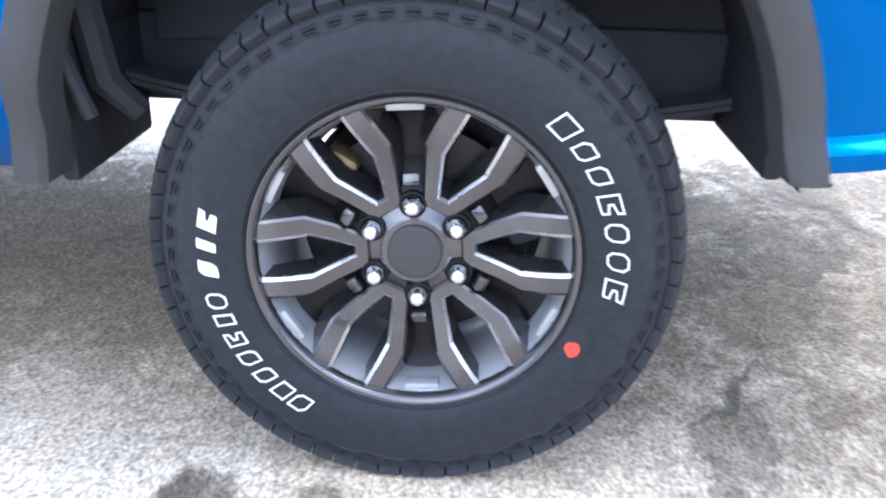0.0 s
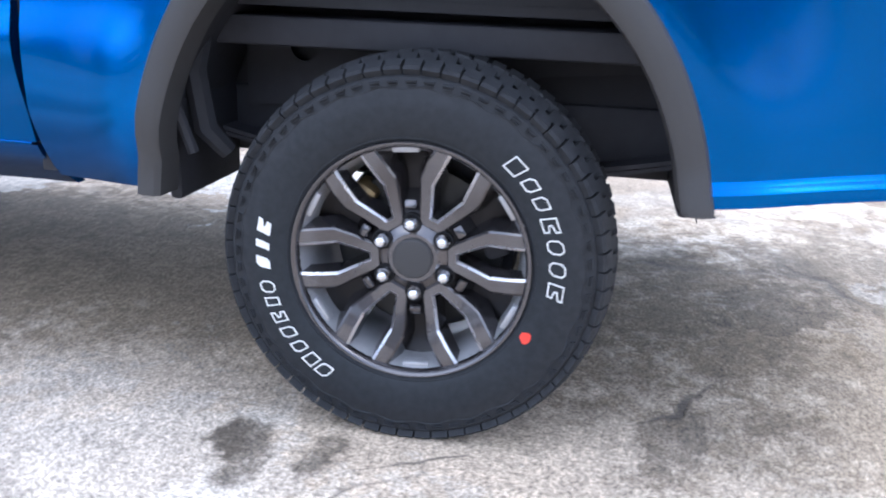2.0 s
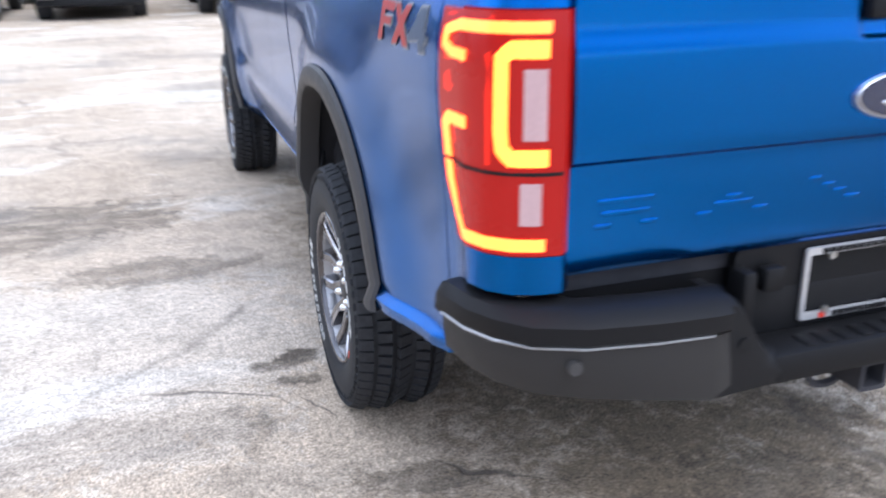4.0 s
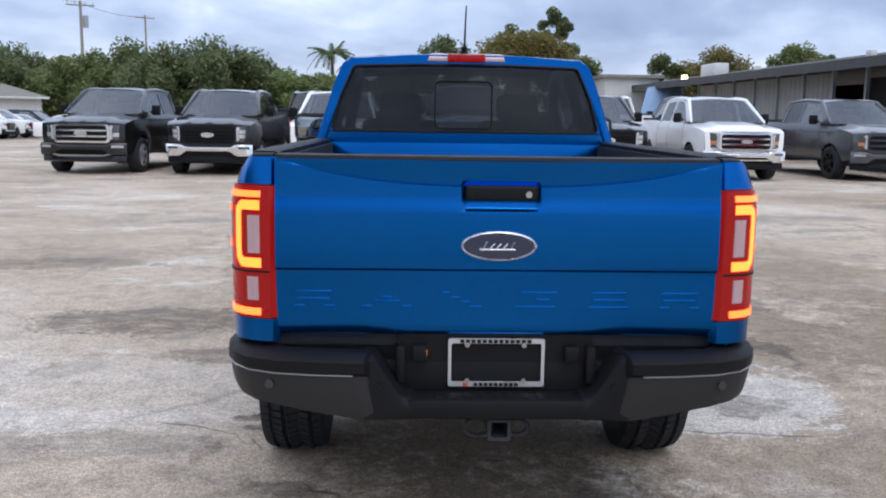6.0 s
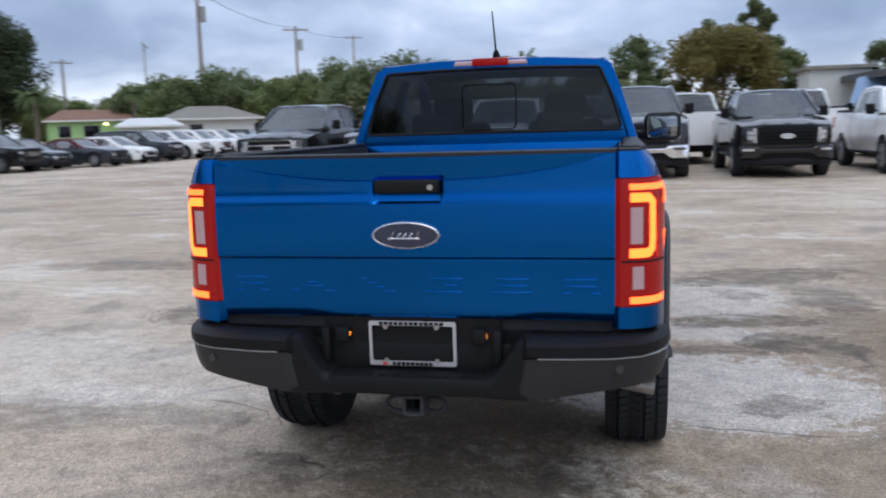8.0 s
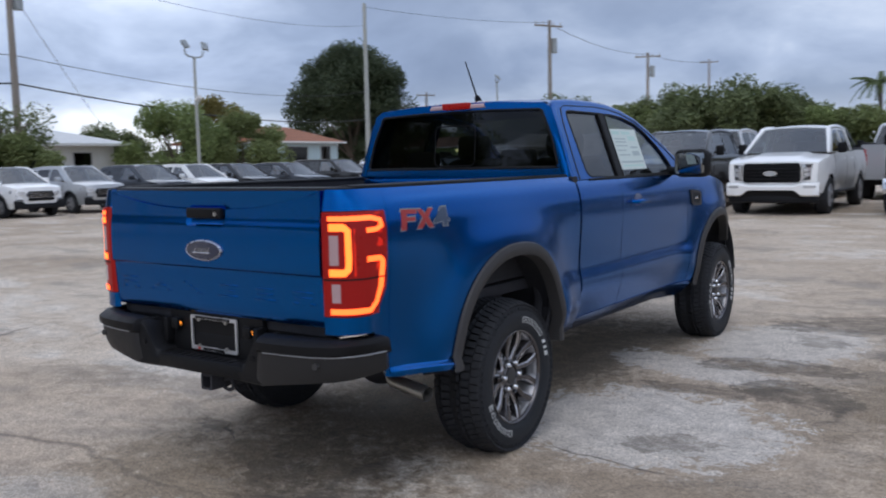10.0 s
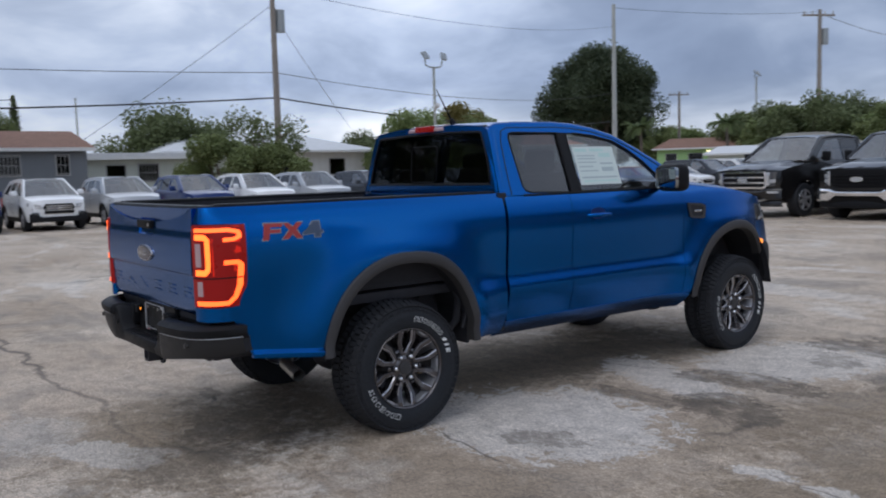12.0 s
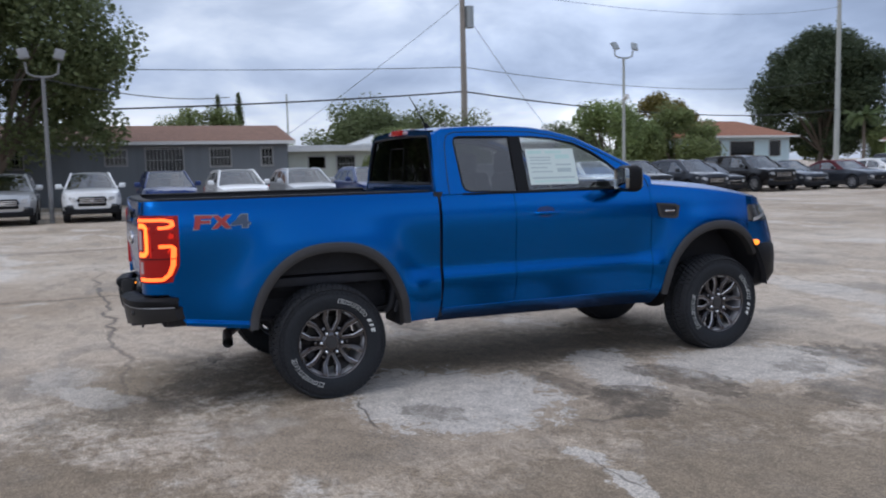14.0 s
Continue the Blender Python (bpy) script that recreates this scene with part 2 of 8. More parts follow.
def rod(bm, a, b, r0, r1=None, n=12, caps=True):
    a, b = Vector(a), Vector(b)
    m = Matrix.Translation((a + b) / 2) @ (b - a).to_track_quat("Z", "Y").to_matrix().to_4x4()
    bmesh.ops.create_cone(bm, cap_ends=caps, segments=n, radius1=r0, radius2=r0 if r1 is None else r1, depth=(b - a).length, matrix=m)
    return bm


def tube(bm, pts, r, n=8, caps=True):
    pts = [Vector(p) for p in pts]
    radii = r if isinstance(r, (list, tuple)) else [r] * len(pts)
    rings, side = [], None
    for k, p in enumerate(pts):
        d = (pts[min(k + 1, len(pts) - 1)] - pts[max(k - 1, 0)]).normalized()
        side = (side - d * side.dot(d)).normalized() if side is not None and (side - d * side.dot(d)).length > 1e-4 else d.orthogonal().normalized()
        other = d.cross(side)
        rings.append([bm.verts.new(p + radii[k] * (math.cos(a) * side + math.sin(a) * other)) for a in (2 * math.pi * i / n for i in range(n))])
    for a, b in zip(rings, rings[1:]):
        for i in range(n):
            bm.faces.new((a[i], a[(i + 1) % n], b[(i + 1) % n], b[i]))
    if caps:
        bm.faces.new(rings[0]), bm.faces.new(rings[-1])
    return bm


def sheet(bm, fn, us, vs):
    """A grid of quads over fn(u, v)."""
    rows = [[bm.verts.new(fn(u, v)) for v in vs] for u in us]
    for a, b in zip(rows, rows[1:]):
        for i in range(len(vs) - 1):
            bm.faces.new((a[i], a[i + 1], b[i + 1], b[i]))
    return rows


def flange(bm, shift):
    """Turns the open edges of a sheet inward, so that a panel shows its thickness."""
    edges = [e for e in bm.edges if e.is_boundary]
    out = bmesh.ops.extrude_edge_only(bm, edges=edges)
    for v in (g for g in out["geom"] if isinstance(g, bmesh.types.BMVert)):
        v.co += Vector(shift)


def plate(bm, outer, holes, fn, thick=None):
    """A flat plate with holes, given in two coordinates and laid into space by fn; thick: the way to its back."""
    edges = []
    for loop in (outer, *holes):
        vs = [bm.verts.new((*p, 0)) for p in loop]
        edges += [bm.edges.new((vs[i], vs[(i + 1) % len(vs)])) for i in range(len(vs))]
    bmesh.ops.triangle_fill(bm, edges=edges, use_beauty=True)
    verts = {v for e in edges for v in e.verts}
    for v in verts:
        v.co = Vector(fn(v.co.x, v.co.y))
    if thick is not None:
        faces = [f for f in bm.faces if all(v in verts for v in f.verts)]
        out = bmesh.ops.extrude_face_region(bm, geom=faces, use_keep_orig=True)
        for v in (g for g in out["geom"] if isinstance(g, bmesh.types.BMVert)):
            v.co += Vector(thick)
    return bm


def revolve(bm, profile, n, a0=0.0, a1=2 * math.pi):
    """Turns (x, r) round the x axis."""
    full = abs(a1 - a0 - 2 * math.pi) < 1e-6
    angles = [a0 + (a1 - a0) * i / n for i in range(n if full else n + 1)]
    rings = [[bm.verts.new((x, r * math.cos(a), r * math.sin(a))) for x, r in profile] for a in angles]
    for k in range(n):
        a, b = rings[k], rings[(k + 1) % len(rings)]
        for i in range(len(profile) - 1):
            bm.faces.new((a[i], a[i + 1], b[i + 1], b[i]))
    return bm


def spline(pts):
    """A smooth curve y(x) through the points, flat beyond them."""
    xs, ys = np.array([p[0] for p in pts], float), np.array([p[1] for p in pts], float)
    d = np.diff(ys) / np.diff(xs)
    m = np.r_[d[0], np.where(d[:-1] * d[1:] > 0, 2 * d[:-1] * d[1:] / np.where(d[:-1] + d[1:] == 0, 1, d[:-1] + d[1:]), 0), d[-1]]

    def at(x):
        x = min(max(x, xs[0]), xs[-1])
        k = min(max(int(np.searchsorted(xs, x)) - 1, 0), len(xs) - 2)
        h = xs[k + 1] - xs[k]
        t = (x - xs[k]) / h
        return float((1 + 2 * t) * (1 - t) ** 2 * ys[k] + t * (1 - t) ** 2 * h * m[k] + t * t * (3 - 2 * t) * ys[k + 1] + t * t * (t - 1) * h * m[k + 1])

    return at


def step(a, b, x):
    t = min(max((x - a) / (b - a), 0.0), 1.0)
    return t * t * (3 - 2 * t)


def spaced(a, b, n):
    return [a + (b - a) * i / (n - 1) for i in range(n)]


def rounded(cx, cy, w, h, r, n=5):
    """The outline of a rectangle with round corners."""
    out = []
    for sx, sy, a in ((1, 1, 0), (-1, 1, 90), (-1, -1, 180), (1, -1, 270)):
        for i in range(n + 1):
            t = radians(a + 90 * i / n)
            out.append((cx + sx * (w / 2 - r) + r * math.cos(t), cy + sy * (h / 2 - r) + r * math.sin(t)))
    return out

# ---- the lot's surface ----


def asphalt():
    """Worn pale asphalt: aggregate speckle, wet-looking dark stains, pale worn patches, fine cracks and painted shade
    under the pickup.
    """
    m, n, s = material("worn_asphalt")
    pos = n.add("ShaderNodeTexCoord").outputs["Object"]
    grit = n.noise(pos, 110.0, 3.0, 0.7)
    coarse = n.noise(pos, 38.0, 3.0, 0.65)
    blot = n.noise(pos, 1.1, 6.0, 0.62, 0.4)
    wide = n.noise(pos, 0.28, 5.0, 0.58, 0.5)
    streak_map = n.add("ShaderNodeMapping")
    streak_map.inputs["Scale"].default_value = (0.55, 1.5, 1.0)
    n.link(pos, streak_map.inputs[0])
    streak = n.noise(streak_map.outputs[0], 0.55, 6.0, 0.62, 0.6)
    base = n.ramp(wide, [(0.34, (0.365, 0.282, 0.200)), (0.52, (0.478, 0.388, 0.296)), (0.66, (0.568, 0.482, 0.386))])
    dark = n.ramp(n.math("ADD", n.math("MULTIPLY", blot, 0.45), n.math("MULTIPLY", streak, 0.55)), [(0.40, 1.0), (0.475, 0.0)])
    worn = n.ramp(n.math("ADD", n.math("MULTIPLY", blot, 0.35), n.math("MULTIPLY", streak, 0.65)), [(0.545, 0.0), (0.60, 1.0)])
    col = n.mix(n.math("MULTIPLY", worn, 0.75), base, (0.62, 0.56, 0.485))
    col = n.mix(n.math("MULTIPLY", dark, 0.62), col, (0.20, 0.168, 0.13))
    # patches with places of their own: pale repairs, dark damp stains, tan gravel, and painted shade under the pickup
    edge = n.math("ADD", n.math("MULTIPLY_ADD", n.noise(pos, 2.6, 8.0, 0.70, 0.4), 1.6, -0.8), n.math("MULTIPLY_ADD", n.noise(pos, 15.0, 6.0, 0.70, 0.6), 1.7, -0.85))
    tear = n.add("ShaderNodeMapping")
    tear.inputs["Scale"].default_value = (1.0, 2.2, 1.0)
    n.link(pos, tear.inputs[0])
    ragged = n.ramp(n.noise(tear.outputs[0], 4.5, 7.0, 0.68, 0.5), [(0.36, 0.25), (0.46, 0.85), (0.60, 1.25)])

    drift = n.add("ShaderNodeTexNoise", Scale=2.0, Detail=5.0, Roughness=0.6)
    n.link(pos, drift.inputs["Vector"])
    moved = n.mix(0.42, pos, drift.outputs["Color"], "ADD")

    def patch(x, y, rx, ry, turn, colour, weight, soft=0.09):
        at = n.add("ShaderNodeMapping")
        at.vector_type = "TEXTURE"
        at.inputs["Location"].default_value, at.inputs["Rotation"].default_value, at.inputs["Scale"].default_value = (x + 0.21, y + 0.21, 0.21), (0, 0, radians(turn)), (rx, ry, 1)
        n.link(moved, at.inputs[0])
        ln = n.tree.nodes.new("ShaderNodeVectorMath")
        ln.operation = "LENGTH"
        n.link(at.outputs[0], ln.inputs[0])
        mask = n.ramp(n.math("ADD", ln.outputs["Value"], edge), [(1.0 - soft, 1.0), (1.0, 0.0)])
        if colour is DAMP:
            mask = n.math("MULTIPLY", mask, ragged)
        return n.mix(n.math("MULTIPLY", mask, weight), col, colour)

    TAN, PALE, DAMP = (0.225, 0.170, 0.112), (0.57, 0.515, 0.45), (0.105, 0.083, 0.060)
    for spot in ((3.7, 1.2, 1.55, 2.6, 0, TAN, 0.85, 0.4), (2.5, -1.7, 1.7, 1.1, 32, TAN, 0.8, 0.4), (4.6, -1.5, 2.2, 2.0, 0, TAN, 0.75, 0.5), (3.5, 4.2, 1.1, 1.6, 0, TAN, 0.65, 0.5), (2.35, 2.2, 0.4, 0.9, 0, TAN, 0.7, 0.3),
                 # the broad tan and dark ones under the pickup paint in its shade
                 (0.05, 1.3, 0.85, 2.6, 0, TAN, 0.85, 0.3), (0.1, -1.1, 1.3, 0.75, -10, TAN, 0.7, 0.4), (2.0, -2.3, 1.7, 1.5, 10, TAN, 0.7, 0.5), (1.6, -0.4, 1.1, 0.5, 6, TAN, 0.5, 0.3), (2.1, 1.5, 0.5, 0.8, 0, TAN, 0.5, 0.4), (0.0, -0.55, 1.0, 0.40, 0, DAMP, 0.3, 0.3), (0.3, 2.4, 0.8, 1.4, 0, DAMP, 0.4, 0.4),
                 (1.22, 0.70, 0.82, 0.68, 0, PALE, 0.9), (1.08, 2.08, 0.72, 0.28, -16, PALE, 0.8), (1.40, 3.15, 0.58, 0.82, -8, PALE, 0.85), (2.62, 0.90, 0.22, 0.10, 5, PALE, 0.85), (3.02, 0.86, 0.24, 0.08, -8, PALE, 0.8), (0.08, -1.46, 0.42, 0.20, 24, PALE, 0.7),
                 (-1.75, 0.55, 1.0, 0.85, -6, PALE, 0.3), (-3.3, 1.1, 0.9, 0.5, 0, PALE, 0.5), (-0.9, 6.4, 1.6, 0.35, -8, PALE, 0.6), (-0.55, -1.7, 0.5, 0.25, 0, PALE, 0.4),
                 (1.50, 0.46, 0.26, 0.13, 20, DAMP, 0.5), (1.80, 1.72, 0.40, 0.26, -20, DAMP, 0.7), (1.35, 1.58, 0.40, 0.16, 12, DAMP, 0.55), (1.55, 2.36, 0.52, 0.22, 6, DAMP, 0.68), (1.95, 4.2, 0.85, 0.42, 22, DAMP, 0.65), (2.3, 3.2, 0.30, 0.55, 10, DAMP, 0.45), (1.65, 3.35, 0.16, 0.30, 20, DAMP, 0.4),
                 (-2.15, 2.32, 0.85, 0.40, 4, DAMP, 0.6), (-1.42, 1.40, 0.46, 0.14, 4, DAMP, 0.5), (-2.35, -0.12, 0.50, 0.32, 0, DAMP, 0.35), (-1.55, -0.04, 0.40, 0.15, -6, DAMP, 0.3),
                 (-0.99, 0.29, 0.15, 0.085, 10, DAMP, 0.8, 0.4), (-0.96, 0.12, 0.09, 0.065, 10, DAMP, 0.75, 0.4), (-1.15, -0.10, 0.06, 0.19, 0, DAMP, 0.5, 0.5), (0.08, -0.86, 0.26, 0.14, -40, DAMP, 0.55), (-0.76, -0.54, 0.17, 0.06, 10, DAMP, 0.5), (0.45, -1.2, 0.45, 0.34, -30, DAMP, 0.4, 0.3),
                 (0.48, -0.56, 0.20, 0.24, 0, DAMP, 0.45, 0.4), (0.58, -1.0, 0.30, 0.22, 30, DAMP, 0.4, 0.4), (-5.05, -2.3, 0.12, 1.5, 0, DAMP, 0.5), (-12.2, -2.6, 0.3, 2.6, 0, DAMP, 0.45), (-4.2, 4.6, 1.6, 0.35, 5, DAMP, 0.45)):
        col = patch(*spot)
    mottle = n.ramp(n.noise(pos, 7.0, 5.0, 0.65), [(0.30, 0.74), (0.5, 1.0), (0.70, 1.18)])
    col = n.mix(1.0, col, mottle, "MULTIPLY")
    speck = n.ramp(grit, [(0.33, 0.45), (0.5, 1.0), (0.67, 1.55)])
    speck2 = n.ramp(coarse, [(0.32, 0.70), (0.5, 1.0), (0.7, 1.25)])
    col = n.mix(1.0, n.mix(1.0, col, speck, "MULTIPLY"), speck2, "MULTIPLY")
    # cracks along wandering lines
    warp = n.add("ShaderNodeMapping")
    n.link(pos, warp.inputs[0])
    wander = n.add("ShaderNodeTexNoise", Scale=1.6, Detail=6.0)
    n.link(pos, wander.inputs["Vector"])
    shift = n.mix(0.55, pos, wander.outputs["Color"], "ADD")
    cells = n.add("ShaderNodeTexVoronoi", feature="DISTANCE_TO_EDGE", Scale=0.34)
    n.link(shift, cells.inputs["Vector"])
    crack = n.ramp(cells.outputs["Distance"], [(0.0, 1.0), (0.0035, 0.55), (0.011, 0.0)])
    broken = n.ramp(n.noise(pos, 0.55, 3.0), [(0.55, 0.0), (0.64, 0.8)])
    crack = n.math("MULTIPLY", crack, broken)
    for x, y, ln_, turn, wide_ in ((-4.4, -1.26, 6.0, 0.3, 0.036), (-1.25, 0.12, 0.30, -40, 0.012), (-1.02, -0.04, 0.14, -70, 0.008), (-0.60, -0.50, 0.22, -28, 0.010), (2.85, 0.88, 0.42, 2, 0.012), (1.2, 0.05, 0.9, 8, 0.012), (0.95, 2.3, 0.6, 30, 0.012)):
        at = n.add("ShaderNodeMapping")
        at.vector_type = "TEXTURE"
        at.inputs["Location"].default_value, at.inputs["Rotation"].default_value, at.inputs["Scale"].default_value = (x + 0.275, y + 0.275, 0.27), (0, 0, radians(turn)), (ln_, wide_, 4)
        n.link(shift, at.inputs[0])
        far = n.tree.nodes.new("ShaderNodeVectorMath")
        far.operation = "LENGTH"
        n.link(at.outputs[0], far.inputs[0])
        crack = n.math("MAXIMUM", crack, n.ramp(far.outputs["Value"], [(0.35, 0.85), (1.0, 0.0)]))
    col = n.mix(n.math("MULTIPLY", crack, 0.8), col, (0.06, 0.052, 0.045))
    n.link(col, s.inputs["Base Color"])
    n.link(n.math("MULTIPLY_ADD", dark, -0.22, 0.88), s.inputs["Roughness"])
    hgt = n.math("ADD", n.math("MULTIPLY", grit, 0.6), n.math("MULTIPLY", coarse, 0.6))
    hgt = n.math("SUBTRACT", hgt, n.math("MULTIPLY", crack, 1.5))
    b = n.add("ShaderNodeBump", Strength=0.5, Distance=0.006)
    n.link(hgt, b.inputs["Height"])
    n.link(b.outputs[0], s.inputs["Normal"])
    return m


M["asphalt"] = asphalt()


def tyre_rubber():
    """Black rubber, greyer with dust toward the tread."""
    m, n, s = material("tyre_rubber")
    pos = n.add("ShaderNodeTexCoord").outputs["Object"]
    axes = n.add("ShaderNodeSeparateXYZ")
    n.link(pos, axes.inputs[0])
    radius = n.math("SQRT", n.math("ADD", n.math("MULTIPLY", axes.outputs[1], axes.outputs[1]), n.math("MULTIPLY", axes.outputs[2], axes.outputs[2])))
    cloudy = n.noise(pos, 9.0, 5.0, 0.65)
    dust = n.ramp(n.math("ADD", radius, n.math("MULTIPLY_ADD", cloudy, 0.05, -0.025)), [(0.285, 0.0), (0.335, 0.55), (0.37, 0.9)])
    tone = n.ramp(n.noise(pos, 60.0, 4.0), [(0.3, 0.78), (0.7, 1.22)])
    col = n.mix(n.math("MULTIPLY", dust, n.math("MULTIPLY_ADD", cloudy, 0.6, 0.4)), (0.0155, 0.018, 0.022), (0.030, 0.030, 0.033))
    n.link(n.mix(1.0, col, tone, "MULTIPLY"), s.inputs["Base Color"])
    n.link(n.math("MULTIPLY_ADD", dust, 0.2, 0.58), s.inputs["Roughness"])
    s.inputs["Specular IOR Level"].default_value = 0.28
    b = n.add("ShaderNodeBump", Strength=0.15, Distance=0.003)
    n.link(n.noise(pos, 70.0, 4.0), b.inputs["Height"])
    n.link(b.outputs[0], s.inputs["Normal"])
    return m


M["rubber"] = tyre_rubber()
bm = B()
rings = [0, 6, 14, 30, 60, 120, 250, 600, 1500]
sheet(bm, lambda x, y: (x, y, 0), sorted({-r for r in rings} | set(rings)), sorted({-r for r in rings} | set(rings)))
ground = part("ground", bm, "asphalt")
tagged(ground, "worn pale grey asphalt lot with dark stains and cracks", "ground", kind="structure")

# ---- the blue pickup ----
HUB, AXLE_F = 0.368, 3.22
LIFT = 0.03  # the body stands this much higher over its wheels than its own heights say
HUB_LOW = HUB - LIFT
pickup = thing("pickup_truck", "metallic blue extended-cab pickup truck standing on worn asphalt", "pickup truck", m=Matrix.Translation((0, 0, LIFT)))

side_x = spline([(0.34, 0.670), (0.38, 0.722), (0.42, 0.765), (0.46, 0.795), (0.50, 0.811), (0.565, 0.821), (0.62, 0.824), (0.72, 0.827), (0.80, 0.830), (0.90, 0.836), (1.0, 0.843), (1.08, 0.847), (1.15, 0.845), (1.22, 0.833), (1.27, 0.815), (1.30, 0.795), (1.335, 0.765)])


def body_x(y, z):
    """Half the width of the body at a place along it and a height."""
    x = side_x(z)
    for hub_y in (0.0, AXLE_F):
        r = math.hypot((y - hub_y) / 0.95, (z - HUB) / 1.02)
        x += 0.048 * math.exp(-((max(r - 0.59, 0.0) / 0.19) ** 2)) * step(1.32, 1.0, z)
    # pressed ledges along the doors and along the foot of the bed side
    along = step(0.50, 0.62, y) * step(2.72, 2.60, y)
    x += 0.018 * step(0.795, 0.700, z) * along
    x -= (0.034 * step(0.70, 0.50, z) + 0.045 * step(0.49, 0.36, z)) * step(0.805, 0.823, y) * step(2.72, 2.60, y)
    x += 0.025 * (1 - 0.6 * step(-0.84, -0.915, y)) * step(0.577, 0.553, z + 0.10 * min(max(y + 0.95, 0.0), 0.5)) * step(-0.44, -0.52, y)
    x -= 0.030 * step(0.60, 0.45, z) * step(0.38, 0.54, y) * step(0.823, 0.805, y)
    if y < -0.86:
        x -= 0.055 * ((-0.86 - y) / 0.30) ** 2
    if y > 3.05:
        x -= 0.11 * ((y - 3.05) / 0.75) ** 2
    return x


def arch_shift(hub_y):
    """How far the opening's middle lies before the hub."""
    return 0.013 if hub_y == 0 else -0.004


def arch(y, hub_y, rise=0.60):
    """The height of the wheel opening's edge, or 0 outside it."""
    u = abs(y - hub_y - arch_shift(hub_y)) / (0.512 if hub_y == 0 else 0.490)
    return HUB + rise * (1 - u**2.3) ** (1 / 2.1) if u < 1 else 0.0


def columns(a, b, n, *extra):
    ys = set(round(v, 4) for v in spaced(a, b, n))
    ys |= {round(v, 4) for v in extra if a < v < b}
    return sorted(ys)


def near_arch(hub_y):
    return [hub_y + arch_shift(hub_y) + s * (0.512 if hub_y == 0 else 0.490) * v for s in (-1, 1) for v in (0.6, 0.75, 0.85, 0.92, 0.96, 0.985, 0.997, 1.001)]


def side_panel(name, s, ys, low, high, rows, mat="blue", label=""):
    bm = B()
    if rows == 26:
        # level rows, close together at the pressed ledge
        levels = [0.0, 0.50, 0.54, 0.550, 0.556, 0.561, 0.566, 0.571, 0.576, 0.580, 0.584, 0.590, 0.605] + spaced(0.63, 1.15, 16) + spaced(1.16, high(0), 12)
        slope = lambda y, v: 0.10 * min(max(y + 0.95, 0.0), 0.5) * step(0.75, 0.62, v)
        at = lambda y, k: max(levels[k] - slope(y, levels[k]), min(low(y) + 0.0006 * k, high(y)))
        sheet(bm, lambda y, k: (s * body_x(y, at(y, k)), y, at(y, k)), ys, range(len(levels)))
    else:
        sheet(bm, lambda y, v: (s * body_x(y, low(y) + (high(y) - low(y)) * v), y, low(y) + (high(y) - low(y)) * v), ys, [i / rows for i in range(rows + 1)])
    flange(bm, (-s * 0.03, 0, 0))
    return part(name, bm, mat, pickup, label, angle=30)


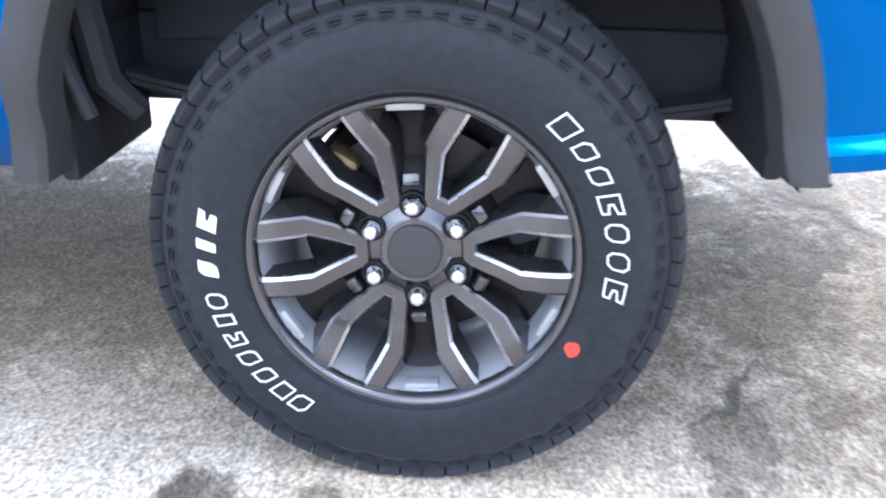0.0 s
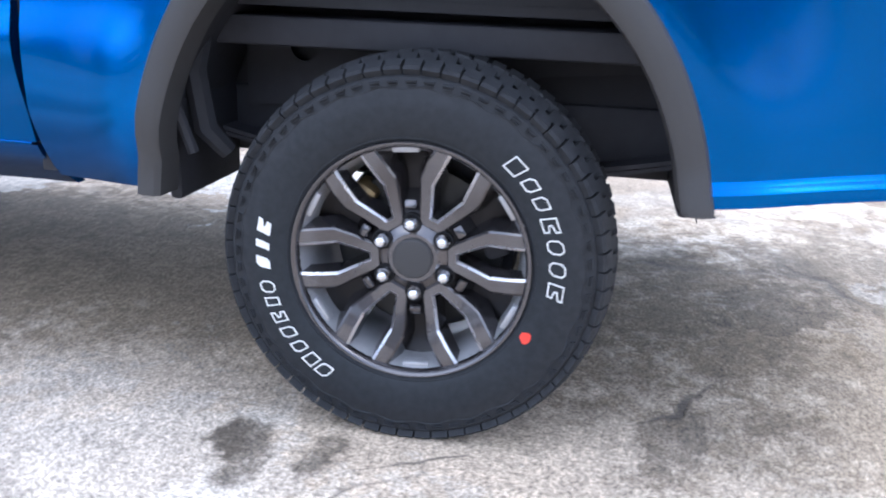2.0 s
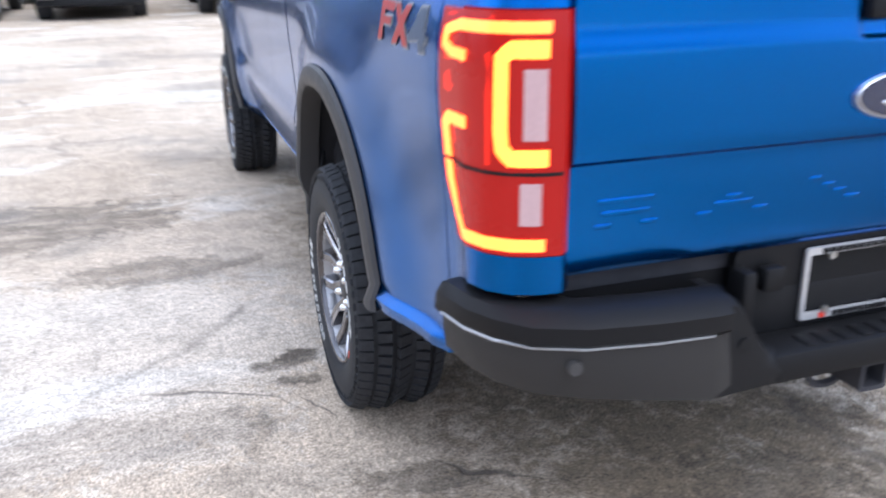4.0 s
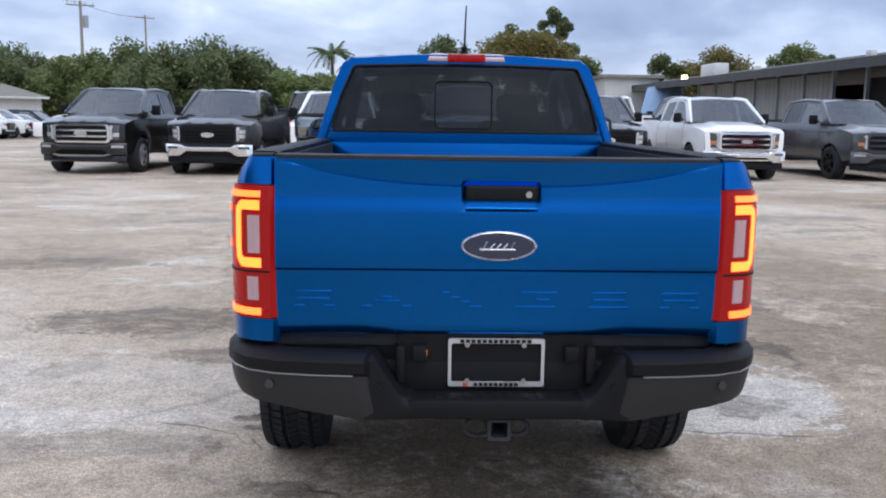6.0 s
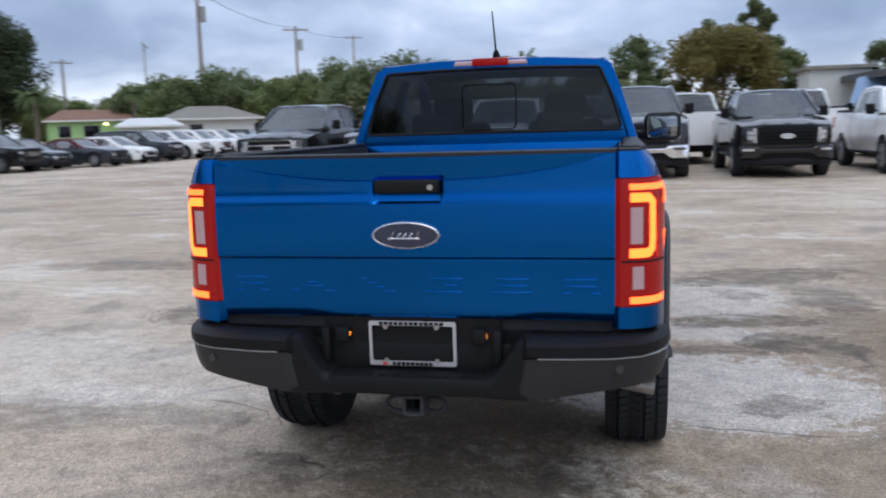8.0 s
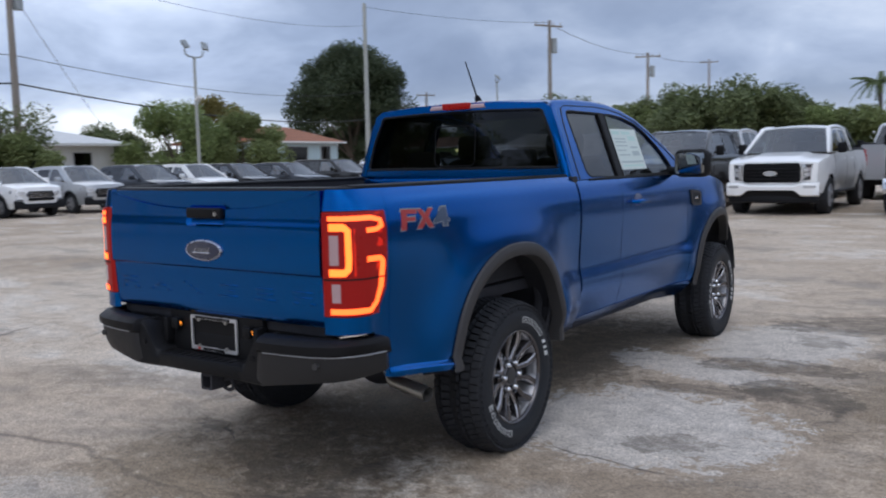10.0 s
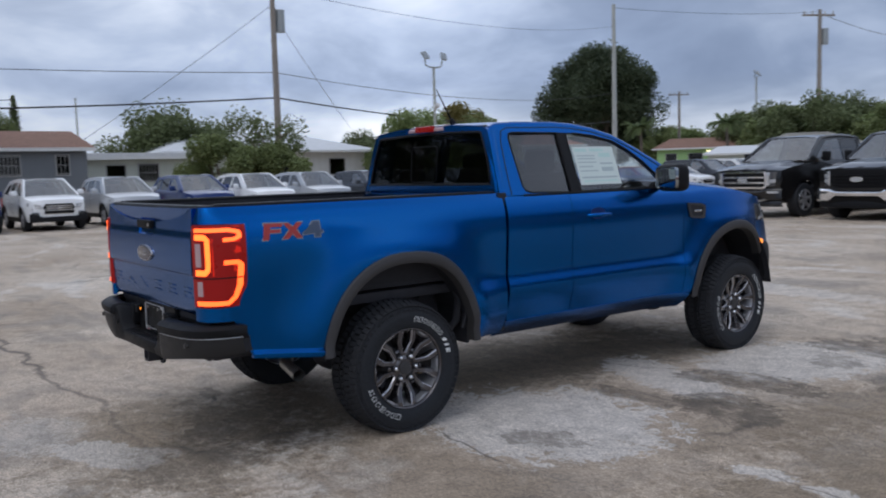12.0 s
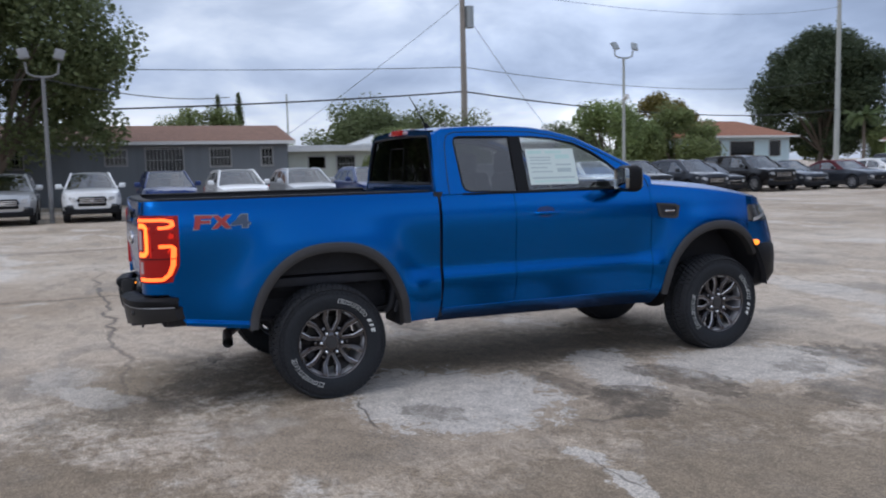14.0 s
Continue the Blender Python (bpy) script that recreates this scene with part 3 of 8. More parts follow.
RAIL = 1.312
for s in (-1, 1):
    # bed side, from the lamp corner to the cab; its rear edge runs round the lamp
    lamp_lo, lamp_hi = 0.812, 1.222
    bed_low = lambda y: max(0.534 - 0.107 * min(max(y + 0.95, 0.0), 0.43) - 0.07 * step(0.0, 0.5, y), arch(y, 0.0))
    bed_high = lambda y: RAIL - 0.003
    side_panel("bed_side", s, columns(-0.915, 0.803, 60, *near_arch(0.0)), bed_low, bed_high, 26)
    # corner pieces above and below the lamp, wrapping to the tailgate
    def corner(u, z):
        """Round the rear corner: u from 0 at the tailgate gap to 1 at the bed side."""
        a = body_x(-0.915, z)
        fall = max(0.0, 0.844 - a) if z > 1.05 else 0.0
        pts = [(0.697, -1.158), (0.74 - 0.1 * fall, -1.152), (0.785 - 0.4 * fall, -1.133), (0.817 - 0.75 * fall, -1.10), (0.835 - 0.95 * fall, -1.05), (a - 0.004, -0.985), (a - 0.0008, -0.911)]
        k = min(int(u * 6), 5)
        t = u * 6 - k
        x, y = pts[k][0] * (1 - t) + pts[k + 1][0] * t, pts[k][1] * (1 - t) + pts[k + 1][1] * t
        lean = max(0.0, z - 1.20)
        return x, y + lean * 0.22 * (1 - u)
    us = spaced(0, 1, 13)
    bm = B()
    sheet(bm, lambda u, z: (s * corner(u, z)[0], corner(u, z)[1], z), us, spaced(lamp_hi + 0.004, RAIL - 0.003, 8))
    flange(bm, (-s * 0.02, 0.02, 0))
    part("bed_corner", bm, "blue", pickup)
    bm = B()
    foot = lambda u: 0.738 - 0.205 * step(0.78, 1.0, u)
    sheet(bm, lambda u, v: (s * corner(u, foot(u) + (lamp_lo - 0.004 - foot(u)) * v)[0], corner(u, foot(u) + (lamp_lo - 0.004 - foot(u)) * v)[1], foot(u) + (lamp_lo - 0.004 - foot(u)) * v), us, spaced(0, 1, 8))
    flange(bm, (-s * 0.02, 0.02, 0))
    part("bed_corner", bm, "blue", pickup)
    bm = B()
    sheet(bm, lambda u, z: (s * corner(u, z)[0], corner(u, z)[1], z), spaced(0.76, 1.0, 5), spaced(lamp_lo - 0.01, lamp_hi + 0.01, 10))
    part("bed_corner", bm, "blue", pickup)
    # tail lamp with its lit strips
    bm = B()
    lamp_end = lambda z: 0.935 - 0.10 * step(0.93, 0.82, z)
    sheet(bm, lambda q, z: (s * (corner(q * lamp_end(z), z)[0] + 0.005), corner(q * lamp_end(z), z)[1] - 0.006 * (1 - q), z), spaced(0.0, 1.0, 15), spaced(lamp_lo, lamp_hi, 14))
    flange(bm, (-s * 0.03, 0.03, 0))
    lamp = part("tail_lamp", bm, "lamp_red", pickup, "lit red tail lamp lens")

    def strip(name, path, width, mat, out=0.007, parent=lamp):
        """A ribbon on the lamp's face along points of u and height."""
        bm = B()
        dense = []
        for (u0, z0), (u1, z1) in zip(path, path[1:]):
            n = max(2, int(max(abs(u1 - u0) / 0.06, abs(z1 - z0) / 0.03)) + 1)
            dense += [(u0 + (u1 - u0) * i / n, z0 + (z1 - z0) * i / n) for i in range(n)]
        dense.append(path[-1])
        rows = []
        for k, (u, z) in enumerate(dense):
            a, b = dense[max(k - 1, 0)], dense[min(k + 1, len(dense) - 1)]
            du, dz = (b[0] - a[0]) * 0.33, b[1] - a[1]
            ln = math.hypot(du, dz) or 1
            nu, nz = -dz / ln / 0.33, du / ln
            row = []
            for w in (-0.5, -0.25, 0.0, 0.25, 0.5):
                uu, zz = u + nu * w * width, z + nz * w * width
                x, y = corner(min(max(uu, 0), 1.05), zz)
                row.append(bm.verts.new((s * (x + out * (0.4 + 0.6 * min(uu, 1))), y - out * (1 - 0.6 * min(uu, 1)), zz)))
            rows.append(row)
        for a, b in zip(rows, rows[1:]):
            for j in range(4):
                bm.faces.new((a[j], a[j + 1], b[j + 1], b[j]))
        flange(bm, (-s * 0.004, 0.004, 0))
        return part(name, bm, mat, parent)

    strip("lit_lens", [(0.03, 1.092), (0.88, 1.092)], 0.245, "lamp_lit", 0.0055)
    strip("light_strip", [(0.12, 1.197), (0.33, 1.197), (0.5, 1.197), (0.74, 1.197), (0.86, 1.186), (0.87, 1.162), (0.80, 1.150), (0.66, 1.148)], 0.019, "led_side", 0.0085)
    strip("light_strip", [(0.13, 1.163), (0.34, 1.163), (0.400, 1.150), (0.405, 1.03), (0.395, 1.0), (0.34, 0.985), (0.12, 0.985)], 0.029, "led", 0.0085)
    strip("light_strip", [(0.66, 1.035), (0.84, 1.035), (0.875, 1.02), (0.86, 0.92), (0.80, 0.86), (0.70, 0.832), (0.5, 0.832), (0.13, 0.832)], 0.022, "led_side", 0.0085)
    strip("reverse_lens", [(0.20, 1.132), (0.20, 1.015)], 0.044, "lens_white", 0.009)
    strip("reverse_lens", [(0.22, 0.942), (0.22, 0.868)], 0.040, "lens_white", 0.009)
    strip("reflector", [(0.02, 0.958), (0.90, 0.958)], 0.006, "plastic", 0.0095)
    # cab side below the windows: rear door, front door, sill
    side_panel("rear_door", s, columns(0.825, 1.3975, 18), lambda y: 0.495, lambda y: 1.285, 40)
    side_panel("front_door", s, columns(1.4025, 2.5775, 34, *near_arch(AXLE_F)), lambda y: max(0.492, arch(y, AXLE_F)), lambda y: 1.285 + 0.02 * step(2.2, 2.58, y), 40)
    side_panel("sill", s, columns(0.825, 2.66, 24), lambda y: 0.378 - 0.015 * step(0.8, 2.6, y), lambda y: 0.487, 5)
    bm = B()
    tube(bm, [(s * (body_x(y, 0.491) - 0.0005), y, 0.491) for y in spaced(0.835, 2.56, 30)], 0.0038, 6)
    part("door_edge", bm, "blue", pickup)
    # front fender up to the bonnet line
    hood_line = spline([(2.58, 1.318), (2.9, 1.285), (3.25, 1.245), (3.5, 1.205), (3.66, 1.175), (3.80, 1.13)])
    side_panel("front_fender", s, columns(2.5825, 3.56, 42, *near_arch(AXLE_F)), lambda y: max(0.47 if y < 3.2 else 0.80, arch(y, AXLE_F)), hood_line, 22)
    # wheel arch trim
    for hub_y, a0, a1 in ((0.0, 0, 180), (AXLE_F, 34, 180)):
        mid_y, half = hub_y + arch_shift(hub_y), 0.558 if hub_y == 0 else 0.552
        bm = B()
        n, rows = 48, []
        for i in range(n + 1):
            t = radians(a0 + (a1 - a0) * i / n)
            c, d = math.cos(t), math.sin(t)
            sq = lambda v, p: math.copysign(abs(v) ** p, v)
            round_ = 0.78 if hub_y == 0 and c > 0 else 0.92
            ring = []
            for grow, off in ((1.0, 0.003), (0.99, 0.014), (0.96, 0.021), (0.920, 0.022), (0.900, 0.014), (0.892, -0.05)):
                y = mid_y + half * grow * sq(c, round_)
                z = HUB + (0.640 * grow * sq(d, 0.95) if d >= 0 else 0.60 * d)
                x = body_x(min(max(mid_y + half * sq(c, round_), -0.9), 3.74), max(HUB + 0.632 * max(d, 0) ** 0.95, 0.50))
                ring.append(bm.verts.new((s * (x + off), y, max(z, (0.449 - 0.029 * c) if hub_y == 0 else 0.45))))
            rows.append(ring)
        for a, b in zip(rows, rows[1:]):
            for k in range(len(a) - 1):
                bm.faces.new((a[k], a[k + 1], b[k + 1], b[k]))
        bm.faces.new(rows[0]), bm.faces.new(rows[-1])
        part("wheel_arch_trim", bm, "flare", pickup, "grey plastic wheel arch trim")
        # liner behind the wheel
        bm = B()
        def well(t, x, hub_y=hub_y):
            a = radians(t)
            c, d = math.cos(a), math.sin(a)
            return (s * x, hub_y + arch_shift(hub_y) + 0.535 * math.copysign(abs(c) ** 0.9, c), HUB + (0.60 * d if d > 0 else 0.4 * d))
        sheet(bm, well, spaced(8, 172, 30), [0.50, 0.62, 0.74, 0.852])
        part("wheel_well", bm, "liner", pickup)
        bm = B()
        plate(bm, [(hub_y - 0.53, 0.45), (hub_y + 0.53, 0.45), (hub_y + 0.53, 0.70), (hub_y + 0.3, 0.96), (hub_y - 0.3, 0.96), (hub_y - 0.53, 0.70)], [], lambda u, v: (s * 0.49, u, v), (-s * 0.01, 0, 0))
        part("inner_well", bm, "liner", pickup)
    # black rail cap along the bed
    bm = B()
    prof = [(-0.014, -0.02), (-0.012, 0.002), (-0.014, 0.008), (-0.022, 0.012), (-0.078, 0.012), (-0.090, 0.004), (-0.092, -0.05)]
    sheet(bm, lambda y, k: (s * (body_x(y, RAIL - 0.02) + prof[k][0]), y, RAIL + prof[k][1]), spaced(-1.060, 0.755, 20), range(7))
    flange(bm, (0, 0, -0.004))
    part("bed_rail_cap", bm, "plastic", pickup, "black plastic bed rail cap")
    # the cap's rounded end over the corner
    bm = B()
    ends = [corner(u, RAIL - 0.004) for u in spaced(0.0, 1.0, 9)]
    sheet(bm, lambda k, q: (s * (ends[k][0] + (0.69 - ends[k][0]) * (0.07, 0.09, 0.2, 1.0)[q]), ends[k][1] + (-1.0 - ends[k][1]) * (0.07, 0.09, 0.2, 1.0)[q], RAIL + (-0.02, 0.002, 0.007, 0.009)[q]), range(9), range(4))
    part("bed_rail_cap_end", bm, "plastic", pickup)
    # dark seal deep in the gap between bed and cab
    bm = B()
    box(bm, (s * 0.76, 0.81, 0.93), (0.10, 0.06, 0.76))
    box(bm, (s * 0.72, 0.81, 0.50), (0.10, 0.05, 0.14))
    part("gap_seal", bm, "liner", pickup)
    # inside of the bed
    bm = B()
    box(bm, (s * 0.70, -0.19, 1.05), (0.012, 1.89, 0.50))
    part("bed_inner_wall", bm, "liner", pickup)

bm = B()
box(bm, (0, -0.19, 0.80), (1.42, 1.90, 0.02))
bed_floor = part("bed_floor", bm, "liner", pickup)
for k in range(11):
    bm = B()
    box(bm, (-0.6 + 0.12 * k, -0.19, 0.816), (0.05, 1.86, 0.012), 0.003)
    part("floor_rib", bm, "liner", bed_floor)
bm = B()
box(bm, (0, 0.745, 1.05), (1.42, 0.02, 0.51), 0.004)
part("bed_front_wall", bm, "blue", pickup)

# tailgate: a lip on top, a scooped band, a crease and raised bars below it
gate_y = spline([(0.755, -1.128), (0.78, -1.143), (0.90, -1.150), (0.962, -1.153), (0.972, -1.163), (1.0, -1.166), (1.15, -1.162), (1.19, -1.155), (1.30, -1.152)])


def gate_at(x, z):
    y = gate_y(z)
    u = min(abs(x) / 0.655, 1.0)
    dip = 1.298 - 0.072 * (1 - u**2.6)
    if z > dip - 0.002:
        y += 0.013 * (1 - u**3) * step(dip - 0.002, dip, z) * min(1.0, max(0.0, (1.302 - z) / (1.302 - dip + 1e-6)))
    # hollow behind the handle
    hx, hz = abs(x - 0.006), z - 1.195
    y += 0.010 * step(0.125, 0.108, hx) * step(0.045, 0.036, abs(hz))
    return y


bm = B()
xs = sorted({round(v, 4) for v in spaced(-0.686, 0.686, 90)} | {0.006 + q for q in (-0.127, -0.118, -0.109, 0.109, 0.118, 0.127)})
fixed = sorted({round(v, 4) for v in spaced(0.757, 1.13, 24)} | {0.960, 0.964, 0.968, 0.972, 0.976})


def gate_row(x, k):
    """Rows of the tailgate's grid; the upper ones follow the scoop's edge."""
    if k < len(fixed):
        return fixed[k]
    k -= len(fixed)
    u = min(abs(x) / 0.655, 1.0)
    dip = 1.298 - 0.072 * (1 - u**2.6)
    knots = [1.13, dip - 0.002, dip, 1.3055]
    for n, (lo, hi) in zip((18, 1, 10), zip(knots, knots[1:])):
        if k < n:
            return lo + (hi - lo) * (k + 1) / n
        k -= n
    return 1.3055


sheet(bm, lambda x, k: (x, gate_at(x, gate_row(x, k)), gate_row(x, k)), xs, range(len(fixed) + 29))
flange(bm, (0, 0.05, 0))
gate = part("tailgate", bm, "blue", pickup, "closed blue tailgate with raised bars", angle=30)
bm = B()
box(bm, (0, -1.09, 1.04), (1.36, 0.02, 0.54))
part("gate_inner_skin", bm, "liner", gate)
bm = B()
cap = [(-1.149, 1.298), (-1.153, 1.306), (-1.146, 1.316), (-1.09, 1.319), (-1.075, 1.31), (-1.075, 1.28)]
sheet(bm, lambda x, k: (x, cap[k][0] + 0.03 * (x / 0.69) ** 4, cap[k][1]), spaced(-0.69, 0.69, 24), range(6))
flange(bm, (0, 0, -0.003))
part("gate_top_cap", bm, "plastic", gate, "black plastic tailgate cap")
# plain raised bars where the name is pressed into the sheet
for cx, kind in ((-0.572, "r"), (-0.345, "a"), (-0.118, "n"), (0.130, "g"), (0.352, "e"), (0.575, "r")):
    bm = B()
    rows = {"r": ((0.895, 0.0, 0.115), (0.872, 0.0, 0.10), (0.849, -0.045, 0.035), (0.849, 0.05, 0.035)), "a": ((0.878, 0.0, 0.035), (0.866, 0.0, 0.085), (0.849, -0.062, 0.035), (0.849, 0.062, 0.035)), "n": ((0.893, -0.045, 0.03), (0.878, -0.012, 0.03), (0.864, 0.018, 0.03), (0.849, 0.05, 0.04)), "g": ((0.895, 0.0, 0.115), (0.872, 0.015, 0.045), (0.849, -0.01, 0.13)), "e": ((0.895, 0.0, 0.11), (0.872, 0.0, 0.10), (0.849, 0.0, 0.13))}[kind]
    for z, dx, w in rows:
        box(bm, (cx + dx, gate_y(z) + 0.0018, z), (w, 0.009, 0.012), 0.004)
    part("raised_bar", bm, "blue", gate)
bm = B()
box(bm, (0.006, -1.158, 1.208), (0.222, 0.03, 0.046), 0.008, segments=3)
handle = part("tailgate_handle", bm, "plastic", gate, "black tailgate handle")
bm = B()
rod(bm, (0.088, -1.170, 1.205), (0.088, -1.176, 1.205), 0.010, n=16)
part("lock", bm, "steel", handle)
bm = B()
sheet(bm, lambda k, q: ((0.118 - q[0]) * math.cos(k), -1.166 - q[1], 1.046 + (0.047 - q[0]) * math.sin(k)), spaced(0, 2 * math.pi, 49), [(0.0, 0.0), (0.002, 0.009), (0.006, 0.011), (0.010, 0.009), (0.0145, 0.003)])
emblem = part("oval_emblem", bm, "rim_edge", gate, "chrome-rimmed dark oval emblem")
bm = B()
plate(bm, [(0.1085 * math.cos(t), 1.046 + 0.0375 * math.sin(t)) for t in spaced(0, 2 * math.pi, 41)[:-1]], [], lambda u, v: (u, -1.1765 - 0.004 * (1 - (u / 0.1085) ** 2), v), (0, 0.004, 0))
part("oval_face", bm, "oval", emblem)
bm = B()
for q, hh in ((-0.046, 0.030), (-0.022, 0.017), (-0.002, 0.017), (0.018, 0.017), (0.040, 0.028)):
    tube(bm, [(q - 0.007, -1.1800, 1.046 - hh * 0.5), (q, -1.1810, 1.046), (q + 0.008, -1.1800, 1.046 + hh * 0.5)], 0.0024, 6)
tube(bm, [(q, -1.1810 + 0.004 * (q / 0.104) ** 2, 1.036) for q in spaced(-0.06, 0.05, 9)], 0.0024, 6)
part("oval_ornament", bm, "chrome", emblem)

# rear bumper
bumper = part("rear_bumper", box(B(), (0, -1.10, 0.60), (1.30, 0.06, 0.14), 0.01), "plastic", pickup, "black step bumper")
end_path = [(0.388, -1.205), (0.394, -1.235), (0.408, -1.252), (0.44, -1.258), (0.55, -1.250), (0.68, -1.228), (0.765, -1.188), (0.815, -1.135), (0.846, -1.07), (0.862, -0.985)]
for s in (-1, 1):
    low = spline([(0, 0.515), (3, 0.512), (4, 0.530), (5, 0.548), (7, 0.560), (9, 0.575)])
    bm = B()
    sheet(bm, lambda k, v: (s * (end_path[k][0] - 0.012 * (1 - v) ** 2 - 0.03 * (1 - v) * step(4, 1, k)), end_path[k][1] + 0.018 * (1 - v) ** 2, low(k) + (0.655 - low(k)) * v), range(10), spaced(0, 1, 6))
    flange(bm, (-s * 0.03, 0.05, 0))
    part("bumper_end", bm, "bumper_grey", bumper, "dark grey bumper end")
    bm = B()
    rise = [(0.004, 0.0, 0.660), (0.008, 0.010, 0.668), (0.006, 0.018, 0.700), (-0.010, 0.0, 0.718), (-0.06, -0.01, 0.724)]
    sheet(bm, lambda k, q: (s * (end_path[k][0] + q[0] * (1 if k > 5 else 0.3)), end_path[k][1] - q[1] * 0.4 - (q[0] * 1.0 if k < 7 else 0), q[2] - (0.02 * step(2.5, 0, k))), range(10), rise)
    flange(bm, (0, 0.03, -0.01))
    part("bumper_top", bm, "plastic", bumper)
    bm = B()
    tube(bm, [(s * (p[0] + 0.003), p[1] - 0.002, 0.658) for p in end_path[3:]], 0.0035, 6)
    part("bumper_edge_trim", bm, "crease", bumper)
    # the black flank that falls from the bumper's end to the step in the middle
    bm = B()
    crest = lambda u: 0.712 - 0.135 * step(0.12, 0.95, u)
    flank = [(0.0, 0.505, -1.225), (0.0, 0.515, -1.240), (0.5, 0.0, -1.246), (1.0, -0.012, -1.238), (1.0, 0.0, -1.222), (1.0, 0.002, -1.13)]
    sheet(bm, lambda u, q: (s * (0.412 - 0.150 * u), q[2] + 0.01 * u, (q[1] if q[0] == 0 else 0.51 + (crest(u) - 0.51) * q[0] + q[1])), spaced(0, 1, 12), flank)
    part("bumper_flank", bm, "plastic", bumper)
    for x, y, z in ((0.362, -1.240, 0.618), (0.70, -1.224, 0.622)):
        bm = B()
        rod(bm, (s * x, y + 0.01, z), (s * x, y - 0.006, z), 0.013, n=16)
        part("parking_sensor", bm, "plastic" if x < 0.5 else "flare", bumper)
    bm = B()
    box(bm, (s * 0.30, -1.14, 0.665), (0.03, 0.06, 0.12), 0.008)
    part("bumper_bracket", bm, "plastic", bumper)
    bm = B()
    box(bm, (s * 0.24, -1.15, 0.70), (0.045, 0.03, 0.05), 0.006)
    plate_lamp = part("plate_lamp", bm, "plastic", bumper)
    part("lamp_lens", box(B(), (s * 0.24 + 0.0226, -1.146, 0.700), (0.0012, 0.008, 0.016)), "amber", plate_lamp, "lit amber lens")
bm = B()
box(bm, (0, -1.18, 0.542), (0.56, 0.11, 0.066), 0.015)
part("step_pad", bm, "plastic", bumper)
bm = B()
for k in range(9):
    box(bm, (-0.18 + 0.045 * k, -1.195, 0.576), (0.022, 0.05, 0.006), 0.002)
part("step_tread", bm, "plastic", bumper)
part("rear_sill", box(B(), (0, -1.075, 0.700), (1.36, 0.04, 0.13), 0.008), "plastic", bumper)
bm = B()
plate(bm, rounded(0, 0.667, 0.62, 0.20, 0.03), [], lambda u, v: (u, -1.128, v), (0, 0.02, 0))
part("plate_recess", bm, "plastic", bumper)
bm = B()
plate(bm, rounded(0.003, 0.667, 0.306, 0.156, 0.008), [rounded(0.003, 0.667, 0.286, 0.126, 0.006)], lambda u, v: (u, -1.142, v), (0, 0.008, 0))
pf = part("licence_plate_frame", bm, "frame_silver", bumper, "silver plate frame with no plate")
for z, x0, x1, n, mat in ((0.7375, -0.115, 0.115, 13, "plastic"), (0.5965, -0.07, 0.075, 9, "plastic"), (0.5965, -0.105, -0.085, 1, "red_dot")):
    for k in range(n):
        bm = B()
        w = (x1 - x0) / n
        box(bm, (x0 + w * (k + 0.5), -1.1435, z), (w * 0.74, 0.003, 0.0105))
        part("print_bar", bm, mat, pf, smooth=False)
for x, z in ((-0.09, 0.726), (0.09, 0.726), (-0.09, 0.608), (0.09, 0.608)):
    bm = B()
    rod(bm, (x, -1.14, z), (x, -1.148, z), 0.008, n=10)
    part("plate_screw", bm, "steel", pf)

# hitch, exhaust and what shows under the truck
hitch = B()
plate(hitch, rounded(0.012, 0.465, 0.072, 0.07, 0.008), [rounded(0.012, 0.465, 0.052, 0.05, 0.006)], lambda u, v: (u, -1.20, v), (0, 0.30, 0))
hitch = part("tow_hitch", hitch, "chassis", pickup, "black square tow hitch receiver")
bm = B()
tube(bm, [(0.01 - 0.12 * 0.5 + 0.045 * math.cos(t), -1.13, 0.45 + 0.028 * math.sin(t)) for t in spaced(0, 2 * math.pi, 17)], 0.009, 6, False)
tube(bm, [(0.075 + 0.035 * math.cos(t), -1.13, 0.45 + 0.025 * math.sin(t)) for t in spaced(0, 2 * math.pi, 17)], 0.009, 6, False)
box(bm, (0.01, -1.10, 0.50), (0.30, 0.10, 0.02), 0.004)
rod(bm, (-0.45, -1.0, 0.50), (0.45, -1.0, 0.50), 0.032)
part("chain_loop", bm, "chassis", hitch)
bm = B()
tube(bm, [(0.42, 0.75, 0.45), (0.44, 0.2, 0.47), (0.43, -0.25, 0.50), (0.46, -0.50, 0.47), (0.62, -0.64, 0.425), (0.83, -0.67, 0.400)], [0.03, 0.03, 0.03, 0.03, 0.032, 0.034], 14, False)
tube(bm, [(0.62, -0.64, 0.425), (0.83, -0.67, 0.400)], [0.027, 0.029], 14, False)
part("exhaust_pipe", bm, "steel", pickup, "dull steel exhaust pipe")
for s in (-1, 1):
    part("frame_rail", box(B(), (s * 0.46, 1.3, 0.54), (0.09, 4.6, 0.13), 0.01), "chassis", pickup)
for y in (-0.85, 0.62):
    part("cross_member", box(B(), (0, y, 0.55), (0.95, 0.10, 0.10), 0.01), "chassis", pickup)
for name, at, size, r in (("floor_pan", (0, 1.55, 0.52), (1.40, 1.9, 0.08), 0.01), ("bed_pan", (0, -0.2, 0.74), (1.40, 1.8, 0.06), 0.01), ("engine_cradle", (0, 3.2, 0.62), (0.95, 1.0, 0.2), 0.03), ("transmission", (-0.15, 1.4, 0.42), (0.45, 1.3, 0.14), 0.04)):
    part(name, box(B(), at, size, r), "chassis", pickup)
